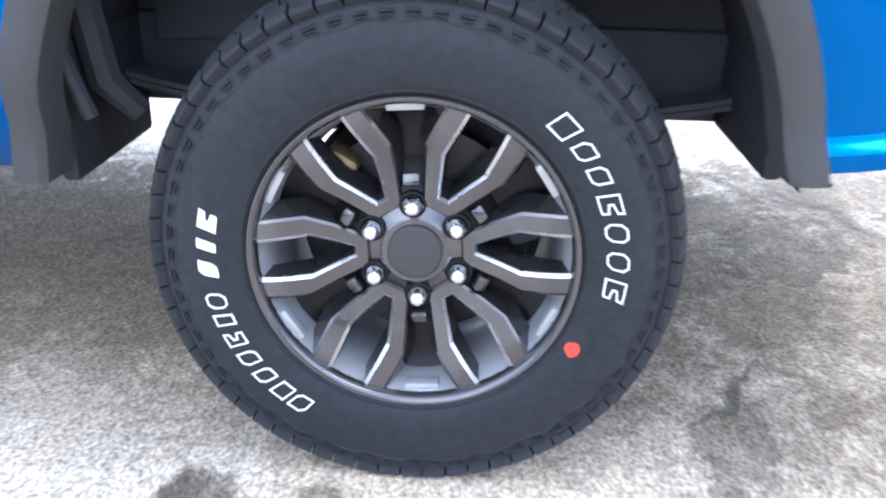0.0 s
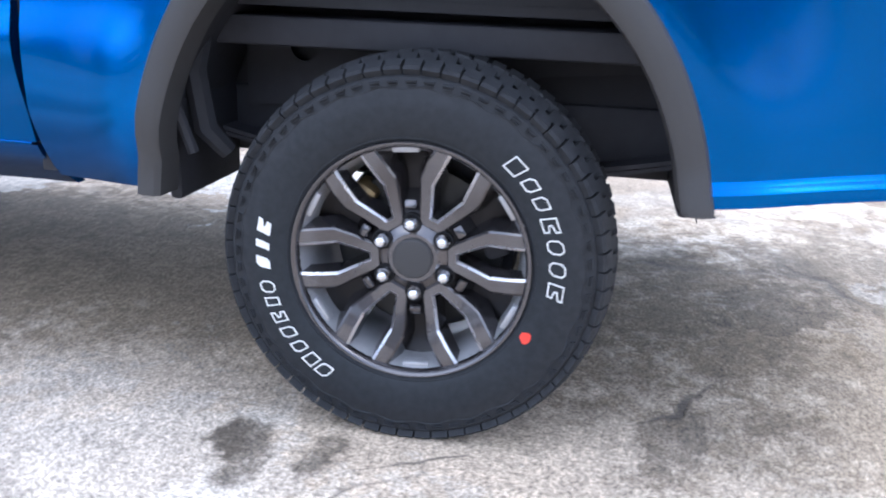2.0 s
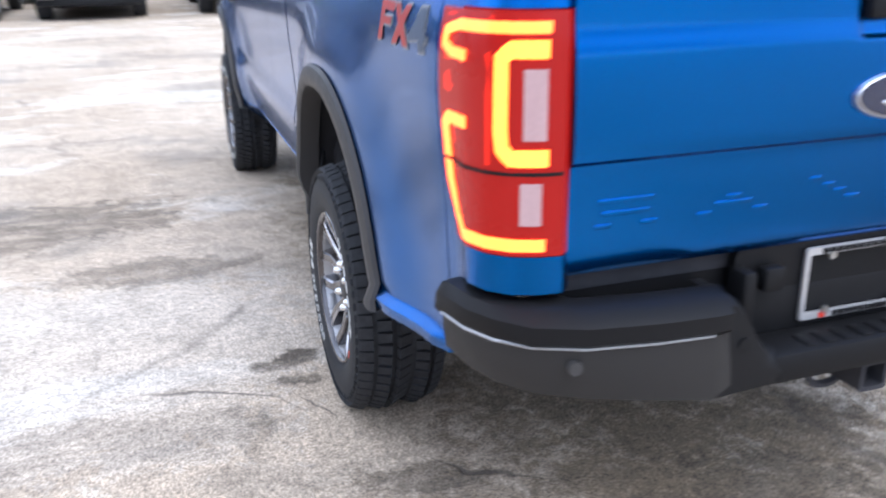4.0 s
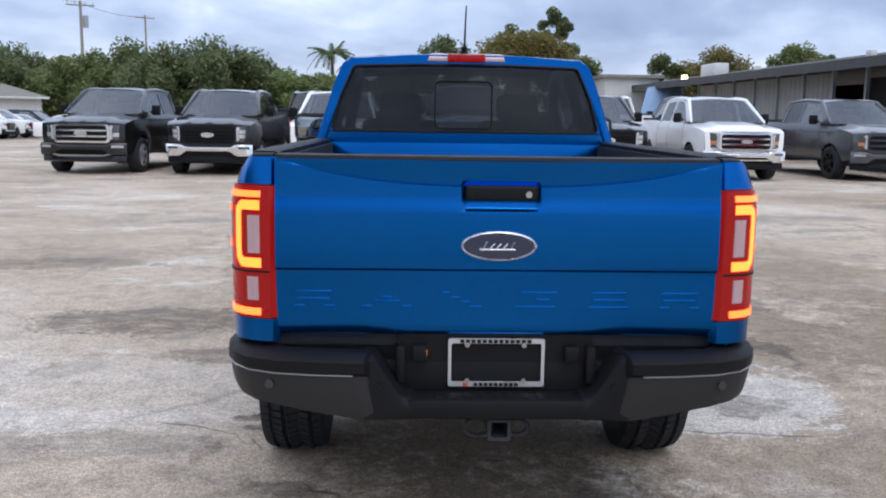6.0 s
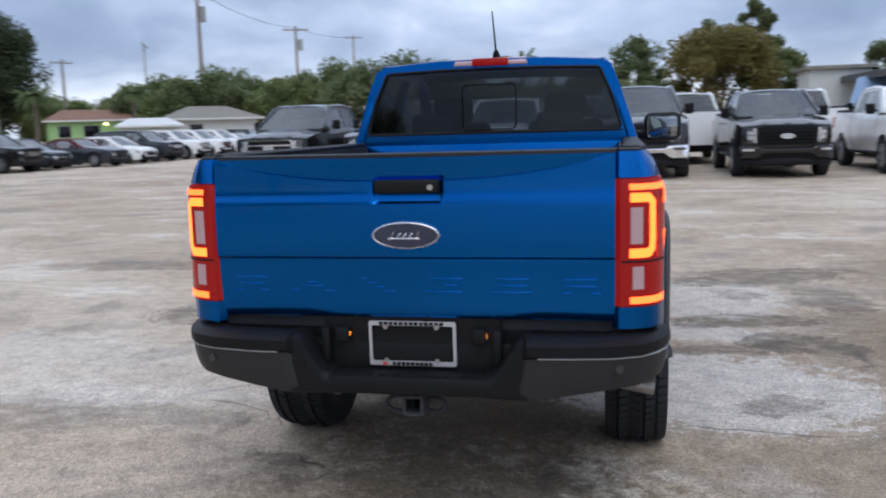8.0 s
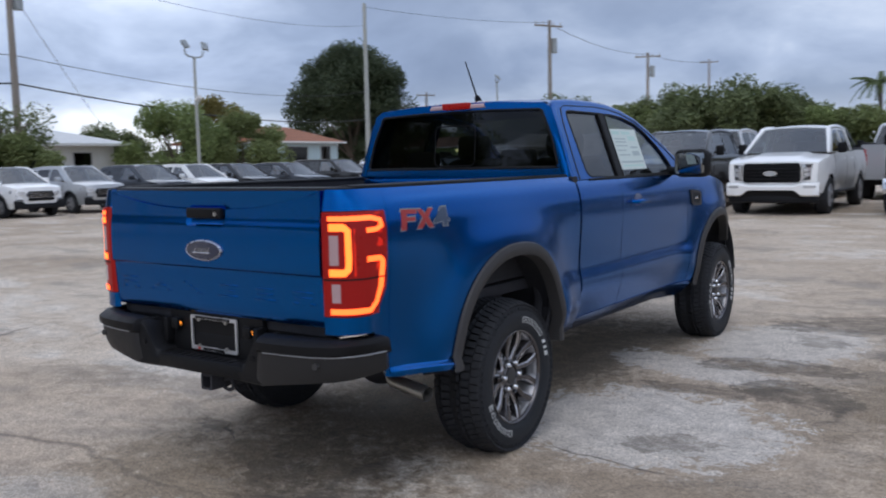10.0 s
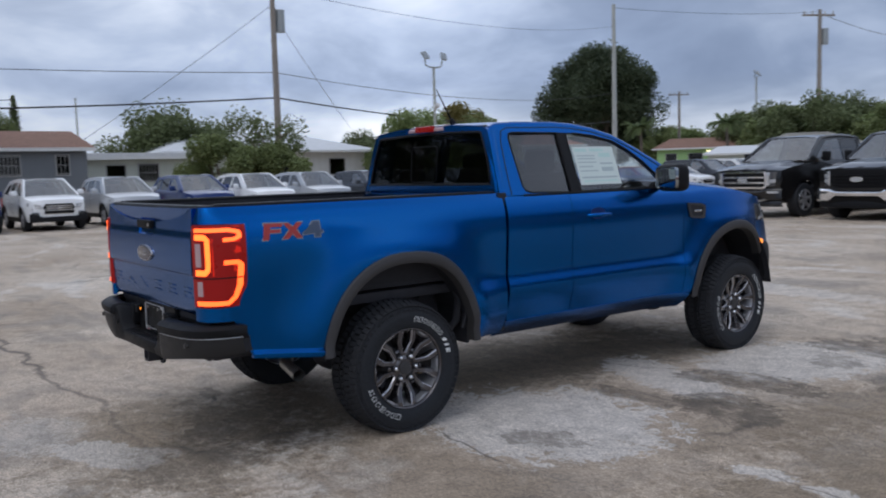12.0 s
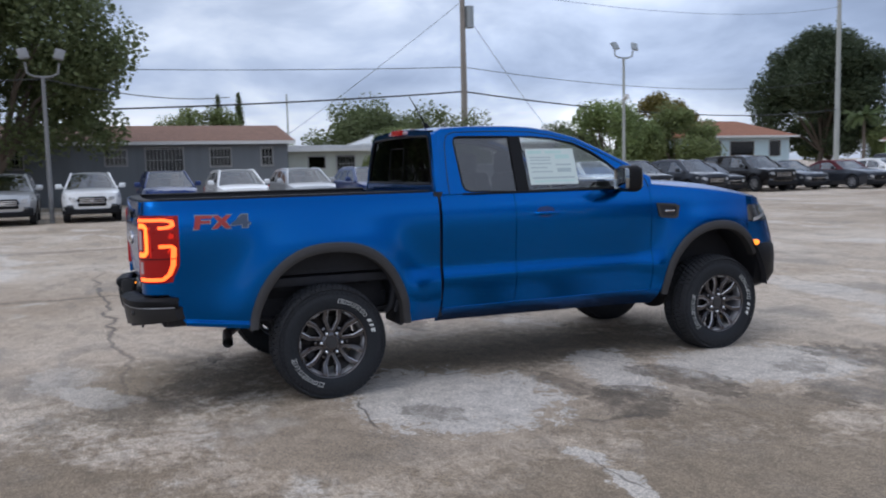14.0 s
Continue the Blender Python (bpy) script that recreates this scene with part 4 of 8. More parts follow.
for y in (0.0, AXLE_F):
    bm = B()
    rod(bm, (-0.66, y, HUB_LOW), (0.66, y, HUB_LOW), 0.042)
    bmesh.ops.create_uvsphere(bm, u_segments=16, v_segments=10, radius=0.15, matrix=Matrix.Translation((0.02, y, HUB_LOW)))
    part("axle", bm, "chassis", pickup)
for s in (-1, 1):
    bm = B()
    for k in range(3):
        ln = 0.66 - 0.16 * k
        sheet(bm, lambda y, v: (s * (0.55 + 0.035 * v), y, 0.46 - 0.011 * k + 0.10 * (y / 0.66) ** 2), spaced(-ln, ln, 14), [-1, 1])
    flange(bm, (0, 0, -0.009))
    part("leaf_spring", bm, "chassis", pickup)
    bm = B()
    rod(bm, (s * 0.50, -0.20, 0.36), (s * 0.42, -0.32, 0.78), 0.032)
    rod(bm, (s * 0.50, -0.20, 0.36), (s * 0.46, -0.26, 0.55), 0.040)
    part("shock_absorber", bm, "chassis", pickup)
    bm = B()
    circle = lambda y, z, r: [(y + r * math.cos(t), z + r * math.sin(t)) for t in spaced(0, 2 * math.pi, 21)[:-1]]
    plate(bm, [(0.47, 0.56), (0.47, 0.745), (0.26, 0.79), (-0.40, 0.785), (-0.43, 0.77), (-0.43, 0.68), (-0.20, 0.66), (-0.05, 0.60)], [circle(0.332, 0.70, 0.034), circle(0.253, 0.719, 0.013), circle(-0.322, 0.731, 0.012)], lambda u, v: (s * 0.52, u, v), (-s * 0.012, 0, 0))
    bracket = part("well_bracket", bm, "chassis", pickup)
    bm = B()
    tube(bm, [(s * 0.53, 0.25, 0.79), (s * 0.535, 0.1, 0.797), (s * 0.53, -0.38, 0.792)], 0.006, 6)
    part("brake_line", bm, "chassis", bracket)
    bm = B()
    box(bm, (s * 0.53, 0.03, 0.835), (0.03, 0.17, 0.05), 0.006)
    part("well_clip", bm, "chassis", bracket)
    bm = B()
    tube(bm, [(s * 0.72, 0.46, 0.80), (s * 0.74, 0.49, 0.66), (s * 0.74, 0.47, 0.54), (s * 0.72, 0.43, 0.49)], [0.02, 0.026, 0.026, 0.02], 8)
    tube(bm, [(s * 0.80, 0.49, 0.75), (s * 0.81, 0.50, 0.6), (s * 0.80, 0.47, 0.5)], 0.012, 8)
    part("liner_rib", bm, "liner", pickup)
    bm = B()
    box(bm, (s * 0.64, -0.500, 0.520), (0.30, 0.03, 0.15), 0.01)
    part("splash_guard", bm, "liner", pickup)
    bm = B()
    box(bm, (s * 0.64, 0.520, 0.500), (0.30, 0.03, 0.21), 0.01)
    part("splash_guard", bm, "liner", pickup)

# ---- cab, bonnet and front of the pickup ----


def green_x(z):
    """Half the width of the cab above the belt line."""
    return 0.800 - 0.352 * (z - 1.285) - 0.16 * max(0.0, z - 1.66) ** 1.4


cab_side = [(0.80, 1.29), (0.815, 1.45), (0.84, 1.64), (0.86, 1.71), (0.91, 1.745), (1.10, 1.757), (1.42, 1.757), (1.62, 1.748), (1.80, 1.722), (2.0, 1.672), (2.2, 1.585), (2.42, 1.475), (2.62, 1.355), (2.62, 1.305), (2.30, 1.288)]
quarter = [(1.012, 1.345), (1.03, 1.315), (1.07, 1.302), (1.452, 1.292), (1.452, 1.694), (1.04, 1.694), (1.005, 1.685), (0.992, 1.655)]
front_glass = [(1.525, 1.292), (2.385, 1.300), (2.42, 1.325), (2.36, 1.395), (2.25, 1.490), (2.12, 1.575), (1.98, 1.638), (1.80, 1.674), (1.62, 1.690), (1.525, 1.692)]


def grown(pts, d):
    """The same outline moved outward by about d."""
    cx, cy = sum(p[0] for p in pts) / len(pts), sum(p[1] for p in pts) / len(pts)
    return [(p[0] + d * (1 if p[0] > cx else -1), p[1] + d * (1 if p[1] > cy else -1)) for p in pts]


for s in (-1, 1):
    bm = B()
    plate(bm, cab_side, [quarter, front_glass], lambda u, v: (s * green_x(v), u, v), (-s * 0.045, 0, 0))
    part("cab_side_frame", bm, "blue", pickup, angle=20)
    # pillar between the windows and black window edging
    bm = B()
    plate(bm, [(1.440, 1.290), (1.535, 1.290), (1.535, 1.697), (1.440, 1.697)], [], lambda u, v: (s * (green_x(v) + 0.002), u, v), (-s * 0.02, 0, 0))
    part("door_pillar", bm, "plastic", pickup)
    for outline, mat, name, label in ((quarter, "glass_dark", "quarter_window", "dark tinted quarter window"), (front_glass, "glass", "door_window", "clear door window")):
        bm = B()
        plate(bm, outline, [], lambda u, v: (s * (green_x(v) - 0.012), u, v))
        win = part(name, bm, mat, pickup, label)
        win.visible_shadow = False
        bm = B()
        loop = outline + outline[:1]
        tube(bm, [(s * (green_x(v) - 0.004), u, v) for u, v in loop], 0.008, 6, False)
        part("window_seal", bm, "plastic", win)
    # belt moulding and the gaps of the doors above the belt
    bm = B()
    tube(bm, [(s * (green_x(1.288) + 0.008), y, 1.288 + 0.006 * step(1.6, 2.5, y)) for y in spaced(1.0, 2.48, 12)], 0.007, 6)
    part("belt_moulding", bm, "plastic", pickup)
    bm = B()
    gap = [(0.90, 1.29), (0.905, 1.45), (0.92, 1.64), (0.945, 1.705), (1.0, 1.727), (1.42, 1.735), (1.62, 1.727), (1.80, 1.703), (2.0, 1.655), (2.2, 1.568), (2.42, 1.455), (2.57, 1.352), (2.585, 1.30)]
    tube(bm, [(s * (green_x(v) + 0.0005), u, v) for u, v in gap], 0.0035, 5)
    part("door_gap", bm, "liner", pickup)
    # rounded rear corner and roof edge
    bm = B()
    tube(bm, [(s * (0.768), 0.832, 1.27), (s * (green_x(1.45) - 0.030), 0.838, 1.45), (s * (green_x(1.64) - 0.030), 0.862, 1.64), (s * (green_x(1.72) - 0.035), 0.88, 1.712)], 0.036, 14)
    part("cab_corner", bm, "blue", pickup)
    bm = B()
    tube(bm, [(s * (green_x(v) - 0.026), u, v - 0.010) for u, v in [(0.88, 1.718), (0.92, 1.738), (1.10, 1.752), (1.42, 1.754), (1.62, 1.745), (1.80, 1.719), (2.0, 1.669), (2.2, 1.582), (2.42, 1.472), (2.62, 1.352)]], 0.029, 12)
    part("roof_edge", bm, "blue", pickup)
    # door handle, mirror, fender vent
    # the handle's hollow is a flat plate, its shade put into darker blue
    bm = B()
    plate(bm, [(1.645 + 0.075 * math.cos(t), 1.140 + 0.040 * math.sin(t)) for t in spaced(0, 2 * math.pi, 25)[:-1]], [], lambda u, v: (s * (body_x(u, v) + 0.0015), u, v), (-s * 0.004, 0, 0))
    cup = part("handle_cup", bm, "navy_paint", pickup)
    bm = B()
    tube(bm, [(s * (body_x(1.55, 1.13) - 0.005), 1.55, 1.130), (s * (body_x(1.6, 1.13) + 0.030), 1.575, 1.131), (s * (body_x(1.6, 1.13) + 0.036), 1.65, 1.132), (s * (body_x(1.6, 1.13) + 0.030), 1.73, 1.130), (s * (body_x(1.75, 1.13) - 0.005), 1.75, 1.129)], [0.012, 0.015, 0.016, 0.015, 0.012], 10)
    part("door_handle", bm, "blue", cup)
    bm = B()
    box(bm, (s * 0.985, 2.275, 1.365), (0.25, 0.13, 0.195), 0.05, Euler((0, 0, s * radians(-10))).to_matrix(), 4)
    mirror = part("door_mirror", bm, "plastic", pickup, "black door mirror")
    bm = B()
    box(bm, (s * 0.985, 2.208, 1.366), (0.205, 0.012, 0.150), 0.02, Euler((0, 0, s * radians(-10))).to_matrix())
    part("mirror_glass", bm, "mirror", mirror)
    bm = B()
    tube(bm, [(s * 0.79, 2.34, 1.31), (s * 0.84, 2.32, 1.31), (s * 0.90, 2.30, 1.32)], [0.035, 0.03, 0.035], 10)
    part("mirror_arm", bm, "plastic", mirror)
    bm = B()
    box(bm, (s * 1.065, 2.325, 1.36), (0.05, 0.012, 0.11), 0.005, Euler((0, 0, s * radians(-20))).to_matrix())
    part("mirror_lamp", bm, "crease", mirror)
    vent_at = lambda u, v, o=0.0: (s * (body_x(u, v) + o), u, v)
    bm = B()
    out = [(2.625, 1.168), (2.80, 1.155), (2.838, 1.135), (2.815, 1.05), (2.79, 1.042), (2.67, 1.052), (2.648, 1.068)]
    inner = [(2.650, 1.150), (2.79, 1.138), (2.81, 1.125), (2.795, 1.066), (2.78, 1.060), (2.685, 1.068), (2.668, 1.080)]
    plate(bm, out, [inner], lambda u, v: vent_at(u, v, 0.010), (-s * 0.018, 0, 0))
    vent = part("fender_vent", bm, "flare", pickup, "grey fender vent surround")
    bm = B()
    plate(bm, inner, [], lambda u, v: vent_at(u, v, 0.003))
    part("vent_mesh", bm, "liner", vent)
    bm = B()
    box(bm, vent_at(2.745, 1.103, 0.008), (0.006, 0.09, 0.014), 0.003)
    part("vent_badge", bm, "chrome", vent)
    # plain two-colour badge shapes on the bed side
    y0 = -0.845 if s > 0 else -0.52
    d = 1 if s > 0 else -1
    shapes = [([(0.0, -0.045), (0.012, 0.040), (0.115, 0.036), (0.112, 0.018), (0.045, 0.020), (0.044, 0.006), (0.10, 0.006), (0.098, -0.010), (0.040, -0.010), (0.034, -0.045)], "decal_red"),
              ([(0.108, -0.045), (0.152, -0.003), (0.118, 0.036), (0.152, 0.036), (0.172, 0.014), (0.196, 0.036), (0.232, 0.036), (0.192, -0.003), (0.226, -0.045), (0.190, -0.045), (0.170, -0.020), (0.146, -0.045)], "decal_red"),
              ([(0.228, -0.020), (0.296, 0.036), (0.330, 0.036), (0.330, -0.008), (0.345, -0.010), (0.345, -0.024), (0.330, -0.024), (0.330, -0.045), (0.298, -0.045), (0.298, -0.024), (0.232, -0.030)], "decal_grey")]
    back = [(-0.010, -0.054), (0.004, 0.048), (0.345, 0.045), (0.355, -0.030), (0.340, -0.054)]
    ob = None
    for pts, mat, o in [(back, "decal_edge", 0.0012)] + [(p, m_, 0.0028) for p, m_ in shapes]:
        bm = B()
        if o < 0.002:
            for p, _ in shapes:
                plate(bm, [(q[0] + 0.006 * (1 if q[0] > sum(w[0] for w in p) / len(p) else -1), q[1] + 0.005 * (1 if q[1] > -0.004 else -1)) for q in p], [], lambda u, v: (s * (body_x(y0 + d * u, 1.176 + v) + o), y0 + d * u, 1.176 + v))
        else:
            plate(bm, pts, [], lambda u, v: (s * (body_x(y0 + d * u, 1.176 + v) + o), y0 + d * u, 1.176 + v))
        made = part("badge_outline" if ob is None else "badge_shape", bm, mat, pickup if ob is None else ob, "" if ob else "red and grey badge decal")
        ob = ob or made
# roof skin
bm = B()
roof_z = spline([(0.86, 1.735), (0.92, 1.752), (1.10, 1.766), (1.42, 1.772), (1.62, 1.764), (1.80, 1.738), (1.90, 1.715)])
sheet(bm, lambda y, v: (v * (green_x(1.74) - 0.028), y, roof_z(y) + 0.022 * (1 - v * v)), spaced(0.86, 1.90, 16), spaced(-1, 1, 21))
flange(bm, (0, 0, -0.02))
part("roof", bm, "blue", pickup)
# windscreen and rear window
bm = B()
sheet(bm, lambda k, v: (v * (green_x(1.72 - 0.37 * k) - 0.035), 1.90 + 0.72 * k + 0.06 * k * (1 - v * v), 1.715 - 0.355 * k + 0.02 * (1 - v * v) * (1 - k)), spaced(0, 1, 8), spaced(-1, 1, 15))
ws = part("windscreen", bm, "glass", pickup)
ws.visible_shadow = False
rear_at = lambda u, v, o=0.0: (u, 0.803 + 0.10 * max(0, v - 1.36) ** 1.15 - 0.012 * (1 - (u / 0.75) ** 2) + o, v)
outer = [(-0.770, 1.27), (0.770, 1.27), (0.745, 1.45), (0.69, 1.62), (0.650, 1.715), (0.60, 1.742), (0.30, 1.763), (0, 1.768), (-0.30, 1.763), (-0.60, 1.742), (-0.650, 1.715), (-0.69, 1.62), (-0.745, 1.45)]
hole = [(-0.690, 1.365), (0.690, 1.365), (0.703, 1.385), (0.66, 1.54), (0.592, 1.694), (0.575, 1.702), (0.25, 1.712), (-0.25, 1.712), (-0.575, 1.702), (-0.592, 1.694), (-0.66, 1.54), (-0.703, 1.385)]
bm = B()
plate(bm, outer, [hole], rear_at, (0, 0.03, 0))
part("cab_rear_frame", bm, "blue", pickup, angle=20)
bm = B()
plate(bm, hole, [], lambda u, v: rear_at(u, v, 0.010))
rw = part("rear_window", bm, "glass_rear", pickup, "dark tinted rear window")
rw.visible_shadow = False
bm = B()
tube(bm, [rear_at(u, v, 0.004) for u, v in hole + hole[:1]], 0.009, 6, False)
part("window_seal", bm, "plastic", rw)
bm = B()
tube(bm, [rear_at(u, v, 0.004) for u, v in rounded(-0.012, 1.505, 0.30, 0.245, 0.03) + rounded(-0.012, 1.505, 0.30, 0.245, 0.03)[:1]], 0.0035, 6, False)
part("sliding_pane_seal", bm, "plastic", rw)
bm = B()
tube(bm, [rear_at(u, 1.362, -0.006) for u in spaced(-0.72, 0.72, 12)], 0.004, 6)
part("lower_seal", bm, "plastic", rw)
bm = B()
sheet(bm, lambda u, v: (u * (1 - 0.1 * v) * 0.21, 0.838 + 0.022 * v - 0.030 * math.sin(math.pi * v) ** 0.5, 1.722 + 0.052 * v), spaced(-1, 1, 12), spaced(0, 1, 6))
flange(bm, (0, 0.03, 0))
stop_lamp = part("high_stop_lamp", bm, "lens_white", pickup, "red and clear high stop lamp")
bm = B()
box(bm, (0, 0.815, 1.749), (0.20, 0.03, 0.040), 0.008)
part("stop_lens", bm, "lamp_red", stop_lamp)
for s in (-1, 1):
    bm = B()
    box(bm, (s * 0.592, 0.850, 1.728), (0.045, 0.035, 0.034), 0.006)
    part("roof_joint_cover", bm, "plastic", pickup)
bm = B()
rod(bm, (0.0, 1.07, 1.783), (0.0, 1.05, 1.825), 0.028, 0.013, 14)
rod(bm, (0.0, 1.05, 1.82), (0.0, 0.925, 2.03), 0.006, 0.0035, 8)
part("roof_antenna", bm, "plastic", pickup, "black rod antenna")
# bonnet, cowl and front, on a rounded plan
hood_z = spline([(2.56, 1.345), (2.75, 1.345), (3.0, 1.335), (3.3, 1.312), (3.6, 1.265), (3.80, 1.215), (3.92, 1.15)])


nose_lean = spline([(0.42, 0.04), (0.55, 0.11), (0.69, 0.11), (0.81, 0.09), (0.90, 0.05), (0.99, 0.005), (1.06, -0.065), (1.12, -0.125), (1.18, -0.175)])


def nose(t, grow=0.0, z=0.99):
    """The plan of the nose at a height: t from -90 to 90 degrees, 0 in front."""
    a = radians(t)
    c, d = max(math.cos(a), 0.0), math.sin(a)
    return (0.785 + grow) * math.copysign(abs(d) ** 0.74, d), 3.55 + (0.50 + grow + nose_lean(z)) * c**0.74


def front_y(x):
    return 3.55 + 0.35 * max(0.0, 1 - (abs(x) / 0.79) ** 2.7) ** 0.37


bm = B()


def hood_at(w, v):
    x_front = v * 0.775
    y = 2.585 + w * (front_y(x_front) - 2.585)
    edge = body_x(min(y, 3.56), hood_line(min(y, 3.62))) + 0.002 if y < 3.56 else 0.79
    x = v * (edge * (1 - w**3) + 0.775 * w**3)
    low = hood_line(min(y, 3.80))
    return (x, y, low + (hood_z(y) - low) * (1 - abs(v) ** 3.2))


sheet(bm, hood_at, spaced(0, 1, 22), spaced(-1, 1, 33))
flange(bm, (0, 0, -0.02))
part("bonnet", bm, "blue", pickup, "blue bonnet")
bm = B()
box(bm, (0, 2.60, 1.31), (1.40, 0.10, 0.05), 0.01)
part("cowl", bm, "plastic", pickup)
bm = B()
sheet(bm, lambda t, z: (*nose(t, -0.012, z), z), spaced(-52, 52, 22), spaced(0.79, 1.12, 6))
grille = part("grille", bm, "plastic", pickup)
bm = B()
sheet(bm, lambda t, z: (*nose(t, 0.002, z), z), spaced(-47, 47, 24), spaced(1.105, 1.185, 5))
flange(bm, (0, -0.03, 0))
part("nose_panel", bm, "blue", pickup)
for z in (0.86, 0.95, 1.04):
    bm = B()
    sheet(bm, lambda t, q: (*nose(t, (-0.01, 0.004, 0.004, -0.01)[q], z), z + (-0.02, -0.014, 0.014, 0.02)[q]), spaced(-48, 48, 18), range(4))
    part("grille_bar", bm, "flare", grille)
for s in (-1, 1):
    bm = B()
    sheet(bm, lambda t, z: (nose(s * t, 0.004, z)[0], nose(s * t, 0.004, z)[1], z), spaced(46, 88, 12), spaced(0.79, 0.975, 5))
    sheet(bm, lambda t, z: (nose(s * t, 0.002, z)[0], nose(s * t, 0.002, z)[1], z), spaced(46, 90, 12), spaced(1.10, 1.17, 3))
    flange(bm, (0, -0.03, 0))
    part("nose_panel", bm, "blue", pickup)
    bm = B()
    sheet(bm, lambda t, z: (nose(s * t, 0.006, z)[0], nose(s * t, 0.006, z)[1], z + 0.012 * (t - 46) / 40), spaced(46, 87, 14), spaced(0.975, 1.105, 6))
    flange(bm, (-s * 0.02, -0.03, 0))
    lampf = part("headlamp", bm, "headlamp_dark", pickup, "clear headlamp in a dark surround")
    bm = B()
    sheet(bm, lambda t, q: (nose(s * t, 0.010, 1.06)[0], nose(s * t, 0.010, 1.06 - 0.0022 * (t - 46) + 0.015)[1], 1.075 - 0.0022 * (t - 46) + (-0.014, 0.014)[q]), spaced(54, 84, 10), range(2))
    part("lamp_reflector", bm, "headlamp", lampf)
    bm = B()
    box(bm, (s * 0.798, 3.652, 0.80), (0.045, 0.105, 0.046), 0.016, Euler((0, 0, s * radians(16))).to_matrix())
    part("side_marker", bm, "amber", pickup, "lit amber side marker")
bm = B()
sheet(bm, lambda t, q: (*nose(t, (-0.05, 0.0, 0.02, 0.02, 0.015, 0.0)[q], (0.44, 0.46, 0.52, 0.66, 0.75, 0.785)[q]), (0.42, 0.45, 0.52, 0.66, 0.75, 0.785)[q]), spaced(-80, 80, 40), range(6))
flange(bm, (0, -0.06, 0))
part("front_bumper", bm, "plastic", pickup, "black front bumper")

# inside of the cab
bm = B()
box(bm, (0, 1.62, 0.62), (1.40, 1.75, 0.05))
box(bm, (0, 0.86, 1.0), (1.36, 0.03, 0.75))
part("cab_floor", bm, "seat", pickup)
for s in (-1, 1):
    bm = B()
    box(bm, (s * 0.36, 1.95, 0.86), (0.50, 0.52, 0.18), 0.05, segments=3)
    box(bm, (s * 0.36, 1.66, 1.13), (0.48, 0.14, 0.60), 0.05, Euler((radians(12), 0, 0)).to_matrix(), 3)
    seat = part("front_seat", bm, "seat", pickup)
    bm = B()
    box(bm, (s * 0.36, 1.565, 1.505), (0.26, 0.10, 0.17), 0.045, segments=3)
    for q in (-0.05, 0.05):
        rod(bm, (s * 0.36 + q, 1.575, 1.36), (s * 0.36 + q, 1.57, 1.48), 0.007, n=8)
    part("headrest", bm, "seat", seat)
    bm = B()
    box(bm, (s * 0.36, 0.96, 1.08), (0.50, 0.10, 0.55), 0.04, segments=3)
    box(bm, (s * 0.36, 0.95, 1.40), (0.24, 0.08, 0.15), 0.03, segments=3)
    part("jump_seat", bm, "seat", pickup)
bm = B()
box(bm, (0, 2.52, 1.13), (1.38, 0.36, 0.26), 0.06, segments=3)
part("dashboard", bm, "seat", pickup)
bm = B()
tube(bm, [(-0.36 + 0.18 * math.cos(t), 2.27 + 0.06 * math.sin(t), 1.16 + 0.17 * math.sin(t)) for t in spaced(0, 2 * math.pi, 25)], 0.014, 8, False)
rod(bm, (-0.36, 2.27, 1.16), (-0.36, 2.40, 1.10), 0.05)
part("steering_wheel", bm, "seat", pickup)
# price sheet behind the glass of the right door
bm = B()
plate(bm, [(1.565, 1.335), (1.975, 1.335), (1.975, 1.60), (1.565, 1.60)], [], lambda u, v: (green_x(v) - 0.0105, u, v), (-0.001, 0, 0))
sticker = part("window_sticker", bm, "paper", pickup, "pale printed price sheet", smooth=False)
for y, z, w, h, mat in ((1.64, 1.575, 0.12, 0.022, "print_green"), (1.80, 1.575, 0.14, 0.02, "print_green"), (1.68, 1.535, 0.18, 0.008, "print"), (1.68, 1.515, 0.17, 0.008, "print"), (1.68, 1.49, 0.18, 0.008, "print"), (1.66, 1.46, 0.14, 0.008, "print"), (1.68, 1.43, 0.18, 0.008, "print"), (1.87, 1.54, 0.12, 0.030, "print_green"), (1.87, 1.48, 0.13, 0.012, "print"), (1.87, 1.44, 0.12, 0.03, "print"), (1.77, 1.385, 0.36, 0.012, "print"), (1.77, 1.36, 0.34, 0.010, "print_green")):
    bm = B()
    plate(bm, [(y - w / 2, z - h / 2), (y + w / 2, z - h / 2), (y + w / 2, z + h / 2), (y - w / 2, z + h / 2)], [], lambda u, v: (green_x(v) - 0.0095, u, v))
    part("print_bar", bm, mat, sticker, smooth=False)

# ---- wheels of the pickup: tyre, six double spokes, nuts, brake ----
TYRE = [(-0.100, 0.216), (-0.120, 0.24), (-0.131, 0.28), (-0.132, 0.31), (-0.126, 0.342), (-0.116, 0.356), (-0.086, 0.3655), (0.0, 0.3675), (0.086, 0.3655), (0.116, 0.356), (0.124, 0.348), (0.1265, 0.336), (0.1275, 0.330), (0.1325, 0.312), (0.1335, 0.296), (0.1315, 0.270), (0.1275, 0.250), (0.1215, 0.2365), (0.112, 0.228), (0.108, 0.222)]
wall_x = spline(sorted((r, x) for x, r in TYRE[9:]))


def place_part(ob, parent, m):
    """A copy of a part with its pieces, under the same thing."""
    made = {}
    for o in (ob, *ob.children_recursive):
        made[o] = o.copy()
        scene.collection.objects.link(made[o])
        made[o].parent = parent if o is ob else made[o.parent]
    made[ob].matrix_basis = m
    return made[ob]


